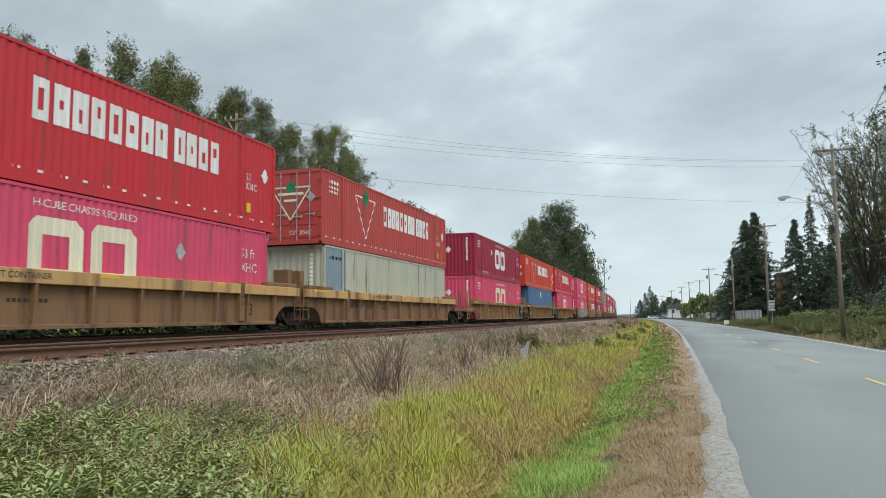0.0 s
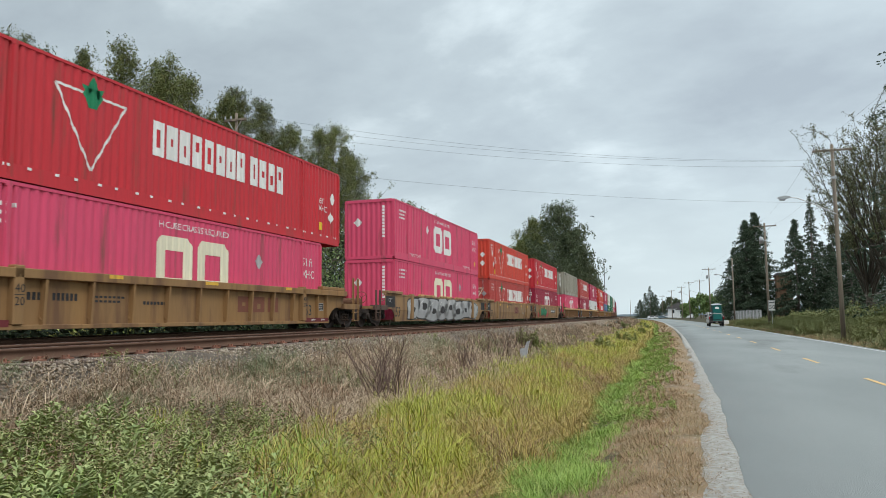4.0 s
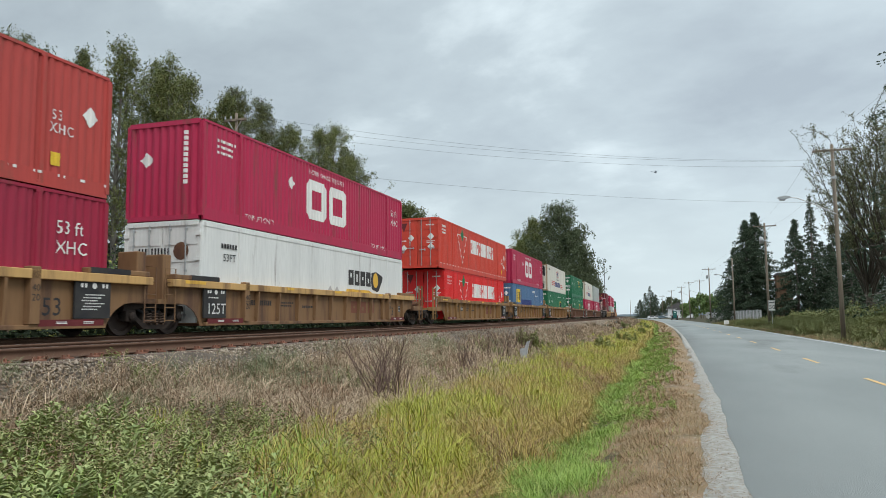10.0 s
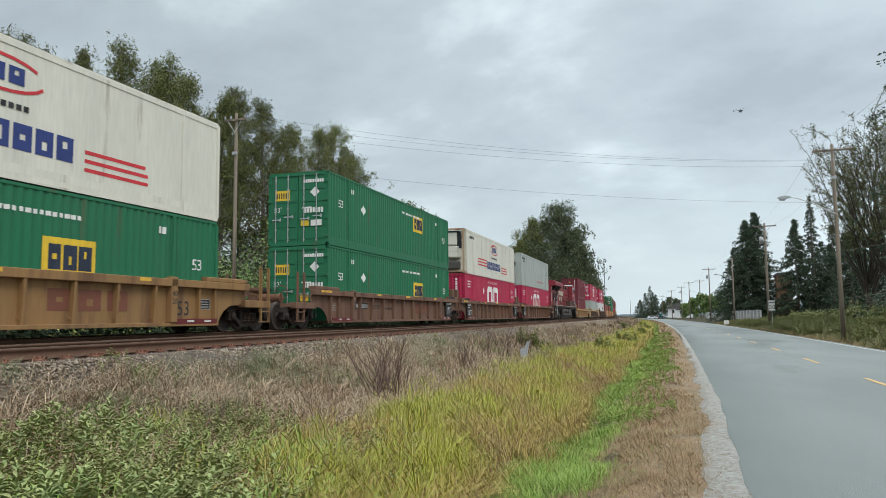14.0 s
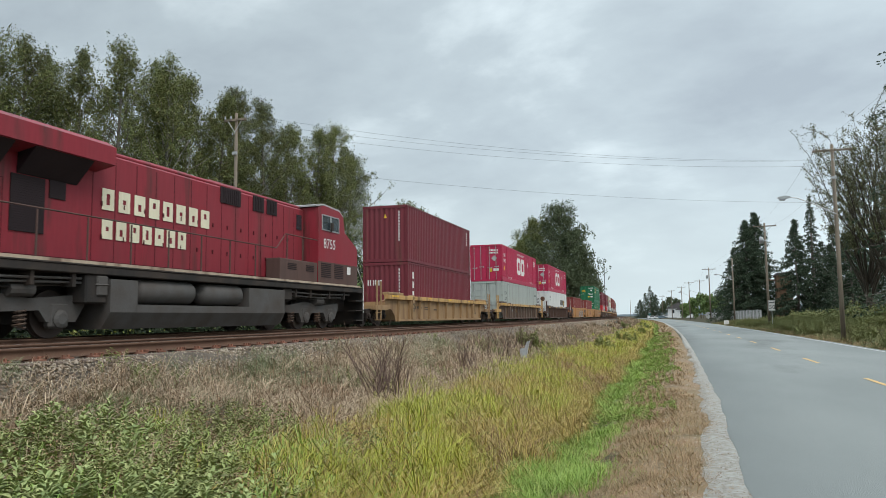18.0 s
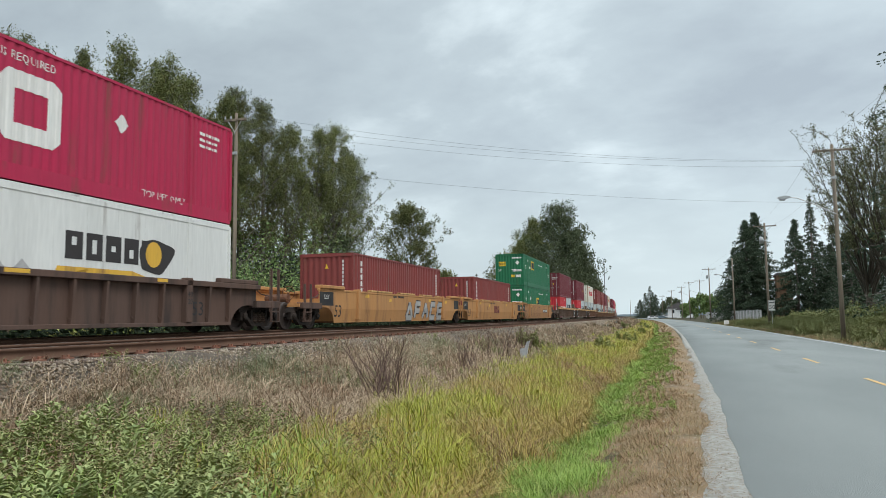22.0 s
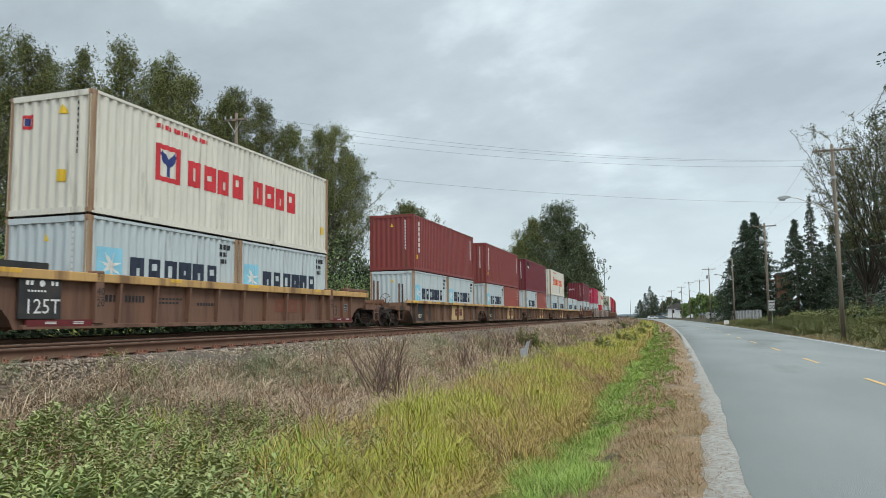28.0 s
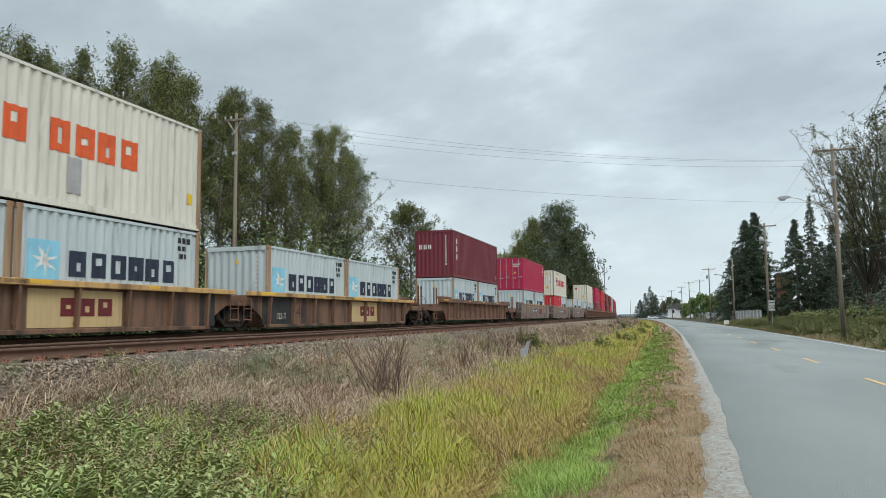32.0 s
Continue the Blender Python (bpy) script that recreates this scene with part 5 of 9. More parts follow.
def side_marks(style, L, H):
    """(part name, material, outlines) for a side wall of length L and height H."""
    m, q = [], L / 16.15
    if style.startswith("tire"):
        col = "white"
        shift = 0.86 if L > 17 else 0.0
        t0, t1, zt, zb = 3.25 + shift, 5.4 + shift, 0.81 * H, 0.20 * H
        tri = line(t0, zt, t1, zt - 0.02, 0.06) + line(t0, zt, (t0 + t1) / 2, zb, 0.06) + line(t1, zt, (t0 + t1) / 2, zb, 0.06)
        m.append(("emblem", col, tri))
        m.append(("emblem_leaf", "greenmark", badge_leaf((t0 + t1) / 2, zt - 0.02, 0.3)))
        m.append(("lettering", col, glyphs(6.37 + shift, 0.48 * H, 8, 0.44, 0.92, 0.108)))
        m.append(("lettering", col, glyphs(10.95 + shift, 0.48 * H, 4, 0.43, 0.92, 0.1)))
        m.append(("small_writing", col, ticks(0.75, 0.84 * H, 7, 0.09, 0.13, 0.03) + ticks(0.75, 0.77 * H, 7, 0.09, 0.1, 0.03) + ticks(0.75, 0.71 * H, 6, 0.09, 0.1, 0.03)))
        if style == "tire_placards":
            m.append(("placard", "white", diamond(1.15, 0.65 * H, 0.22) + diamond(L - 1.2, 0.62 * H, 0.2)))
            m.append(("placard", "white", diamond(1.5, 0.38 * H, 0.22) + diamond(L - 1.2, 0.36 * H, 0.2)))
            m.append(("size_code", "white", text_polys("53'", 1.85, 0.5 * H, 0.24) + text_polys("XHC", 1.85, 0.41 * H, 0.24)))
            m.append(("sticker", "yellowmark", [rect(1.7, 1.98, 0.14 * H, 0.25 * H)]))
        else:
            m.append(("placard", "white", diamond(L - 0.66, 0.62 * H, 0.24) + (diamond(L - 0.8, 0.36 * H, 0.24) if L > 17 else [])))
            code = "60'" if L > 17 else "53"
            m.append(("size_code", "white", text_polys(code, L - 1.75, 0.52 * H, 0.22) + text_polys("XHC", L - 1.8, 0.42 * H, 0.22)))
            m.append(("sticker", "yellowmark", [rect(L - 1.75, L - 1.5, 0.17 * H, 0.27 * H)]))
    elif style.startswith("cp"):
        c0 = 6.3 * q
        col = "cream" if "cream" in style else "white"
        z0, z1 = 0.28 * H, 0.79 * H
        wl = 1.58 * q
        for e0 in (c0, c0 + wl + 0.22):
            e1, c, t = e0 + wl, 0.2, 0.38
            m.append(("emblem", col, [rect(e0, e0 + t, z0 + c, z1 - c), rect(e1 - t, e1, z0 + c, z1 - c), [(e0, z1 - c), (e1, z1 - c), (e1 - c, z1), (e0 + c, z1)], [(e0 + c, z0), (e1 - c, z0), (e1, z0 + c), (e0, z0 + c)],
                                      rect(e0 + t, e1 - t, z1 - t, z1 - c), rect(e0 + t, e1 - t, z0 + c, z0 + t)]))
        near = "near" in style
        m.append(("placard", "greymark" if "cream" in style else "white", diamond((5.15 if "cream" not in style and not near else 11.5) * q, 0.66 * H, 0.24)))
        m.append(("notice", "white", text_polys("H-CUBE CHASSIS REQUIRED", 6.4 * q, 0.86 * H, 0.17)))
        w0, c1 = (L - 1.6, 0.72) if near else (0.75, L - 1.52)
        m.append(("small_writing", "white", ticks(w0, 0.82 * H, 7, 0.1, 0.09, 0.04) + ticks(w0, 0.76 * H, 6, 0.1, 0.08, 0.04) + ticks(w0, 0.7 * H, 6, 0.1, 0.08, 0.04)))
        m.append(("size_code", "white", text_polys("53 ft", c1, 0.68 * H, 0.29) + text_polys("XHC", c1, 0.53 * H, 0.29)))
        if near:
            m.append(("sticker", "yellowmark", [rect(0.78, 1.02, 0.30 * H, 0.42 * H)]))
        m.append(("handling_note", "white", text_polys("TOP LIFT ONLY", 2.25, 0.09 * H, 0.17) + text_polys("TOP LIFT ONLY", L - 3.9, 0.09 * H, 0.17)))
        if "sticker" in style:
            m.append(("sticker", "yellowmark", [rect(L - 1.1, L - 0.85, 0.2 * H, 0.3 * H)]))
    elif style in ("emp", "emp_high", "emp_far", "emp_far_high"):
        e0, z0 = {"emp": (7.0, 0.38), "emp_high": (4.25, 0.575), "emp_far": (9.95, 0.36), "emp_far_high": (9.95, 0.55)}[style]
        m.append(("emblem", "yellowmark", [rect(e0, e0 + 1.5, z0 * H, (z0 + 0.29) * H)]))
        m.append(("emblem_bars", "ink", glyphs(e0 + 0.14, (z0 + 0.05) * H, 3, 0.36, 0.55, 0.07)))
        m.append(("placard", "white", diamond(3.5, 0.62 * H, 0.24)))
        m.append(("notice", "white", ticks(8.3, 0.80 * H, 16, 0.12, 0.1, 0.05)))
        m.append(("size_code", "white", text_polys("53", 1.0, 0.55 * H, 0.3) + text_polys("53", L - 1.2, 0.5 * H, 0.3)))
        m.append(("lift_symbol", "white", ticks(2.2, 0.8 * H, 2, 0.12, 0.18, 0.04) + ticks(L - 2.6, 0.8 * H, 2, 0.12, 0.18, 0.04)))
    elif style == "emp_blue":
        m.append(("emblem", "yellowmark", [rect(1.8, 3.6, 0.46 * H, 0.86 * H)]))
        m.append(("emblem_bars", "black", bars(1.95, 0.54 * H, 3, 0.42, 0.7, 0.1)))
        m.append(("faded_panel", "navy", [rect(3.9, 9.2, 0.24 * H, 0.56 * H)]))
        m.append(("small_writing", "white", ticks(10.0, 0.82 * H, 6, 0.14, 0.2, 0.04) + ticks(11.5, 0.7 * H, 9, 0.1, 0.12, 0.03)))
        m.append(("size_code", "white", text_polys("53", L - 1.3, 0.52 * H, 0.3)))
        m.append(("sticker", "white", [rect(L - 1.3, L - 0.8, 0.18 * H, 0.38 * H)]))
    elif style == "road_rail":
        m.append(("stripe", "redmark", [rect(3.0, 5.6, 0.40 * H, 0.43 * H), rect(2.9, 5.65, 0.33 * H, 0.36 * H), rect(3.0, 5.7, 0.26 * H, 0.29 * H),
                                        rect(10.4, 12.4, 0.32 * H, 0.35 * H), rect(10.4, 12.5, 0.25 * H, 0.28 * H), rect(10.4, 12.5, 0.18 * H, 0.21 * H)]))
        m.append(("lettering", "navy", glyphs(5.75, 0.22 * H, 8, 0.46, 0.55, 0.09, 0.34)))
        m.append(("emblem", "redmark", [q for i in range(20) if i not in (0, 1, 19) for q in line(8.1 + 1.15 * math.cos(i * math.pi / 10), 0.74 * H + 0.36 * math.sin(i * math.pi / 10), 8.1 + 1.15 * math.cos((i + 1) * math.pi / 10), 0.74 * H + 0.36 * math.sin((i + 1) * math.pi / 10), 0.07 + 0.05 * (i in (5, 6, 7)))]))
        m.append(("emblem_bars", "navy", glyphs(7.4, 0.68 * H, 3, 0.38, 0.36, 0.09, 0.36)))
        m.append(("notice", "black", ticks(7.1, 0.5 * H, 10, 0.13, 0.12, 0.05) + ticks(0.8, 0.82 * H, 9, 0.1, 0.16, 0.04)))
    elif style == "bison":
        m.append(("lettering", "darkmark", glyphs(9.9, 0.5 * H, 5, 0.5, 0.62, 0.1)))
        m.append(("emblem", "darkmark", [[(12.85 + (0.62 + 0.1 * math.sin(3 * q)) * math.cos(q) + 0.2 * math.sin(q), 0.58 * H + (0.5 + 0.12 * math.cos(2 * q + 0.6)) * math.sin(q)) for q in (math.pi * i / 12 for i in range(24))]]))
        m.append(("emblem_patch", "yellow_sill", [[(12.75 + 0.3 * math.cos(q), 0.6 * H + 0.33 * math.sin(q)) for q in (math.pi * i / 8 for i in range(16))], [(9.5, 0.28 * H), (10.2, 0.27 * H), (10.6, 0.44 * H), (9.7, 0.44 * H)], [(10.2, 0.4 * H), (13.0, 0.36 * H), (12.0, 0.44 * H), (10.6, 0.44 * H)]]))
        m.append(("lettering", "black", glyphs(10.4, 0.26 * H, 9, 0.22, 0.3, 0.06)))
        m.append(("placard", "greymark", diamond(8.2, 0.4 * H, 0.2) + diamond(8.8, 0.4 * H, 0.2)))
        m.append(("small_writing", "black", text_polys("53FT", 1.1, 0.62 * H, 0.22) + ticks(1.0, 0.75 * H, 6, 0.1, 0.14, 0.04)))
    elif style == "plain53":
        m.append(("size_code", "black", text_polys("53", L - 1.5, 0.62 * H, 0.26) + text_polys("XHC", L - 1.5, 0.5 * H, 0.26)))
        m.append(("small_writing", "black", ticks(0.7, 0.82 * H, 7, 0.1, 0.15, 0.04) + ticks(4.5, 0.1 * H, 6, 0.12, 0.12, 0.05)))
        m.append(("placard", "greymark", diamond(4.6, 0.62 * H, 0.22)))
    elif style == "grey_reefer":
        m.append(("notice", "redmark", ticks(8.4, 0.2 * H, 20, 0.14, 0.12, 0.06)))
        m.append(("small_writing", "black", ticks(0.6, 0.82 * H, 10, 0.12, 0.18, 0.04) + ticks(1.0, 0.74 * H, 6, 0.12, 0.12, 0.04)))
        m.append(("size_code", "black", text_polys("53ft", L - 1.45, 0.6 * H, 0.24) + text_polys("XHC", L - 1.4, 0.5 * H, 0.24)))
        m.append(("placard", "greymark", diamond(12.6, 0.55 * H, 0.24)))
    elif style == "smooth_grey":
        m.append(("size_code", "black", text_polys("53 ft", 0.85, 0.63 * H, 0.3) + text_polys("XHC", 0.85, 0.48 * H, 0.3)))
        m.append(("placard", "greymark", ring(12.5, 12.8, 0.5 * H, 0.6 * H, 0.03)))
        m.append(("small_writing", "black", ticks(L - 1.4, 0.7 * H, 6, 0.1, 0.14, 0.04) + ticks(2.15, 0.92 * H, 4, 0.05, 0.08, 0.05)))
    elif style == "blue_plain":
        m.append(("patch", "white", [rect(7.1, 7.6, 0.7 * H, 0.9 * H)]))
        m.append(("small_writing", "white", ticks(12.2, 0.83 * H, 7, 0.08, 0.12, 0.04)))
        m.append(("scrape", "black", [rect(0.9, 1.0, 0.86 * H, 0.95 * H), rect(1.9, 2.0, 0.86 * H, 0.95 * H)]))
    elif style == "khaki":
        r = random.Random(5)
        m.append(("size_code", "black", text_polys("53", L - 1.5, 0.62 * H, 0.26) + text_polys("XHC", L - 1.5, 0.5 * H, 0.26)))
        m.append(("small_writing", "black", ticks(0.7, 0.9 * H, 10, 0.12, 0.16, 0.05)))
        m.append(("placard", "greymark", ring(5.0, 5.3, 0.6 * H, 0.72 * H, 0.04)))
        m.append(("rust_streak", "rust", [[(a, z), (a + w, z + 0.02), (a + w * 0.8, z + h), (a + w * 0.2, z + h * 0.9)] for a, z, w, h in [(r.uniform(0.2, L - 0.6), r.uniform(0.16, 0.3), r.uniform(0.04, 0.12), r.uniform(0.06, 0.35)) for _ in range(34)] + [(1.7, 0.3, 0.35, 0.8), (0.1, 0.2, 0.14, 1.6), (2.0, 0.25, 0.1, 2.2)]]))
    elif style == "maersk":
        m.append(("emblem", "skyblue", [rect(0.36, 1.2, 0.40 * H, 0.73 * H)]))
        m.append(("emblem_star", "white", star(0.78, 0.565 * H, 0.38)))
        m.append(("lettering", "ink", glyphs(1.46, 0.44 * H, 6, 0.5, 0.58, 0.115, 0.3)))
        m.append(("small_writing", "black", ticks(L - 0.95, 0.86 * H, 5, 0.08, 0.15, 0.03) + ticks(L - 0.95, 0.78 * H, 4, 0.08, 0.13, 0.03) + ticks(L - 0.9, 0.7 * H, 3, 0.08, 0.13, 0.03)))
    elif style == "yang_red" or style == "yang_orange":
        c = "redmark" if style == "yang_red" else "orangemark"
        m.append(("emblem", c, ring(2.3, 3.25, 0.40 * H, 0.74 * H, 0.13)))
        m.append(("emblem_bars", "navy", line(2.48, 0.67 * H, 2.78, 0.55 * H, 0.18) + line(3.08, 0.67 * H, 2.78, 0.55 * H, 0.18) + [rect(2.69, 2.87, 0.45 * H, 0.55 * H)]))
        m.append(("lettering", c, glyphs(3.6, 0.42 * H, 4, 0.57, 0.72, 0.14, 0.3) + glyphs(6.9, 0.42 * H, 4, 0.57, 0.72, 0.14, 0.3)))
        m.append(("notice", c, ticks(2.3, 0.88 * H, 14, 0.1, 0.12, 0.06)))
        m.append(("sticker", "yellowmark", [rect(L - 0.6, L - 0.4, 0.24 * H, 0.34 * H)]))
        if style == "yang_orange":
            m.append(("patch", "greymark", [rect(7.4, 7.85, 0.12 * H, 0.4 * H)]))
    elif style == "stencil":
        m.append(("lettering", "white", ticks(0, 0, 0, 1, 1, 1) + [r for i in range(6) for r in bars(0.95, (0.82 - 0.098 * i) * H, 1, 0.26, 0.22, 0, 0.28)]))
        m.append(("small_writing", "white", [rect(L - 0.75, L - 0.67, (0.85 - 0.05 * i) * H, (0.88 - 0.05 * i) * H) for i in range(9)]))
        m.append(("sticker", "yellowmark", [rect(0.5, 0.72, 0.2 * H, 0.28 * H)]))
    elif style == "tex":
        m.append(("lettering", "white", [r for i in range(3) for r in bars(0.75, (0.72 - 0.17 * i) * H, 1, 0.24, 0.34, 0, 0.3)]))
        m.append(("small_writing", "white", [rect(L - 0.6, L - 0.5, (0.85 - 0.05 * i) * H, (0.88 - 0.05 * i) * H) for i in range(8)]))
        m.append(("sticker", "yellowmark", [rect(L - 0.55, L - 0.4, 0.12 * H, 0.2 * H)]))
    elif style == "sud":
        m.append(("lettering", "white", glyphs(0.4, 0.36 * H, 7, 0.34, 0.48, 0.12) + glyphs(4.2, 0.36 * H, 3, 0.34, 0.48, 0.12)))
        m.append(("emblem", "white", [[(3.5, 0.3 * H), (3.9, 0.36 * H), (3.75, 0.56 * H)], [(3.9, 0.36 * H), (4.1, 0.44 * H), (3.75, 0.56 * H)]]))
        m.append(("small_writing", "white", ticks(4.4, 0.84 * H, 7, 0.1, 0.14, 0.03)))
    elif style == "leon":
        m.append(("label_panel", "black", [rect(0.9, 2.1, 0.70 * H, 0.92 * H)]))
        m.append(("label_bars", "white", bars(1.0, 0.72 * H, 4, 0.2, 0.2, 0.06)))
        m.append(("small_writing", "white", [rect(L - 0.6, L - 0.5, (0.85 - 0.05 * i) * H, (0.88 - 0.05 * i) * H) for i in range(8)]))
    elif style == "sage_end":
        m.append(("blue_panel", "c_greyblue", [rect(0.0, 2.0, 0.13, H - 0.07)]))
        m.append(("small_writing", "black", ticks(0.5, 0.82 * H, 8, 0.1, 0.13, 0.04)))
    elif style == "caution":
        m.append(("sticker", "yellowmark", [rect(L - 2.3, L - 1.5, 0.5 * H, 0.57 * H), rect(L - 0.9, L - 0.78, 0.6 * H, 0.72 * H)]))
        m.append(("small_writing", "white", [rect(L - 1.3, L - 1.2, (0.85 - 0.05 * i) * H, (0.88 - 0.05 * i) * H) for i in range(8)]))
    elif style == "plain40":
        m.append(("small_writing", "white", [rect(L - 0.75, L - 0.65, (0.88 - 0.05 * i) * H, (0.91 - 0.05 * i) * H) for i in range(6)]))
    if style.startswith("tire"):
        m.append(("reflector", "white", ticks(0.35, 0.12 * 2.9 - 0.09, int(L / 0.62), 0.2, 0.06, 0.42)))
    return m


def end_marks(style, W, H):
    m = []
    if style == "tire":
        m.append(("emblem", "c_salmon", [[(0.45, 0.76 * H), (W - 0.45, 0.76 * H), (W / 2, 0.32 * H)]]))
        m.append(("emblem_rim", "cream", line(0.45, 0.76 * H, W - 0.45, 0.76 * H, 0.06) + line(0.45, 0.76 * H, W / 2, 0.32 * H, 0.06) + line(W - 0.45, 0.76 * H, W / 2, 0.32 * H, 0.06)))
        m.append(("emblem_bars", "cream", [rect(0.75, W - 0.75, 0.655 * H, 0.69 * H), rect(1.0, W - 1.0, 0.57 * H, 0.60 * H)]))
        m.append(("emblem_leaf", "greenmark", badge_leaf(W / 2, 0.76 * H, 0.2)))
        m.append(("placard", "greymark", diamond(W - 0.42, 0.62 * H, 0.2) + diamond(0.36, 0.40 * H, 0.19)))
        m.append(("size_code", "white", text_polys("53'", 1.25, 0.12 * H, 0.17) + text_polys("XHC", 1.68, 0.12 * H, 0.17)))
        m.append(("small_writing", "white", ticks(0.2, 0.52 * H, 6, 0.05, 0.1, 0.02)))
    elif style == "tire_door":
        m.append(("emblem", "maroonmark", [[(0.28, 0.9 * H), (0.72, 0.9 * H), (0.5, 0.72 * H)]]))
        m.append(("placard", "white", diamond(0.95, 0.6 * H, 0.2) + diamond(W - 0.45, 0.62 * H, 0.21) + diamond(0.5, 0.4 * H, 0.2) + diamond(W - 0.45, 0.42 * H, 0.21)))
        m.append(("small_writing", "white", ticks(0.24, 0.53 * H, 5, 0.06, 0.08, 0.025) + ticks(W - 0.72, 0.84 * H, 6, 0.06, 0.08, 0.025) + ticks(W - 0.7, 0.52 * H, 6, 0.06, 0.05, 0.025) + ticks(W - 0.7, 0.49 * H, 5, 0.06, 0.05, 0.025)))
        m.append(("sticker", "greymark", [rect(0.2, 0.36, 0.3 * H, 0.38 * H), rect(0.4, 0.52, 0.3 * H, 0.34 * H)]))
    elif style.startswith("placards"):
        m.append(("placard", "white", diamond(0.48, 0.58 * H, 0.21) + diamond(W - 0.48, 0.60 * H, 0.21) + diamond(0.42, 0.36 * H, 0.2) + diamond(W - 0.5, 0.38 * H, 0.21)))
        m.append(("small_writing", "white", ticks(0.3, 0.85 * H, 9, 0.12, 0.14, 0.05)))
        m.append(("sticker", "yellowmark", [rect(0.95, 1.2, 0.62 * H, 0.72 * H)]))
        m.append(("size_code", "white", text_polys("53'", 0.95, 0.44 * H, 0.2) + text_polys("XHC", 0.92, 0.36 * H, 0.2)))
    elif style.startswith("cp_door"):
        m.append(("placard", "greymark", diamond(W - 0.62, 0.62 * H, 0.24)))
        m.append(("small_writing", "white", ticks(W - 1.0, 0.82 * H, 6, 0.09, 0.13, 0.03) + ticks(W - 1.0, 0.75 * H, 6, 0.09, 0.13, 0.03)))
        m.append(("sticker", "yellowmark", [rect(W - 1.05, W - 0.8, 0.25 * H, 0.35 * H)]))
        m.append(("sticker", "white", [rect(W - 0.7, W - 0.25, 0.27 * H, 0.34 * H)]))
    elif style.startswith("cp"):
        m.append(("placard", "greymark" if "grey" in style else "white", diamond(0.7, 0.62 * H, 0.23)))
        m.append(("small_writing", "white", [rect(W - 0.62, W - 0.5, (0.85 - 0.055 * i) * H, (0.89 - 0.055 * i) * H) for i in range(10)]))
    elif style == "emp":
        m.append(("emblem", "yellowmark", [rect(0.3, 0.95, 0.62 * H, 0.76 * H)]))
        m.append(("emblem_bars", "black", bars(0.36, 0.65 * H, 3, 0.15, 0.22, 0.05)))
        m.append(("placard", "white", diamond(W - 0.55, 0.72 * H, 0.2)))
        m.append(("size_code", "white", text_polys("53'", 0.25, 0.46 * H, 0.2)))
        m.append(("small_writing", "white", ticks(W - 1.05, 0.85 * H, 9, 0.08, 0.13, 0.02) + ticks(W - 1.0, 0.44 * H, 7, 0.09, 0.2, 0.03)))
        m.append(("sticker", "yellowmark", [rect(W - 1.15, W - 0.8, 0.26 * H, 0.34 * H)]))
        m.append(("sticker", "white", [rect(W - 0.72, W - 0.25, 0.26 * H, 0.34 * H), rect(W - 1.1, W - 0.7, 0.5 * H, 0.52 * H)]))
    elif style == "bison":
        m.append(("lettering", "black", bars(0.5, 0.64 * H, 5, 0.17, 0.28, 0.05)))
        m.append(("stripe", "darkmark", [rect(0.35, 1.6, 0.56 * H, 0.6 * H)]))
        m.append(("emblem", "rust", disc(1.95, 0.7 * H, 0.26)))
        m.append(("placard", "greymark", diamond(1.55, 0.3 * H, 0.18) + diamond(2.0, 0.3 * H, 0.18)))
    elif style == "tex":
        m.append(("lettering", "white", bars(0.25, 0.6 * H, 3, 0.2, 0.28, 0.09)))
        m.append(("small_writing", "white", [rect(W - 0.5, W - 0.42, (0.85 - 0.06 * i) * H, (0.89 - 0.06 * i) * H) for i in range(11)]))
    elif style == "yang":
        m.append(("emblem", "redmark", ring(0.35, 0.72, 0.72 * H, 0.84 * H, 0.08)))
        m.append(("emblem_bars", "navy", [rect(0.47, 0.6, 0.75 * H, 0.81 * H)]))
        m.append(("hazard_sign", "yellowmark", [[(W - 1.0, 0.82 * H), (W - 0.7, 0.82 * H), (W - 0.85, 0.9 * H)]]))
        m.append(("sticker", "yellowmark", [rect(W - 0.95, W - 0.7, 0.26 * H, 0.36 * H)]))
        m.append(("small_writing", "black", [rect(W - 0.42, W - 0.36, (0.88 - 0.05 * i) * H, (0.91 - 0.05 * i) * H) for i in range(9)]))
    elif style == "plain":
        m.append(("small_writing", "white", [rect(W - 0.5, W - 0.42, (0.86 - 0.055 * i) * H, (0.9 - 0.055 * i) * H) for i in range(10)]))
        m.append(("hazard_sign", "yellowmark", [[(W - 1.3, 0.78 * H), (W - 1.1, 0.78 * H), (W - 1.2, 0.85 * H)]]))
    elif style == "tal":
        m.append(("label_panel", "redmark", [rect(0.65, 1.05, 0.66 * H, 0.78 * H)]))
        m.append(("small_writing", "white", ticks(W - 0.95, 0.78 * H, 8, 0.07, 0.1, 0.02) + ticks(W - 0.9, 0.72 * H, 5, 0.07, 0.1, 0.02)))
        m.append(("hazard_sign", "yellowmark", [rect(W - 0.85, W - 0.7, 0.5 * H, 0.56 * H)]))
    return m


MESHES = {}


def shared(key, make):
    if key not in MESHES:
        MESHES[key] = make()
    return MESHES[key]


PROTOS = {}


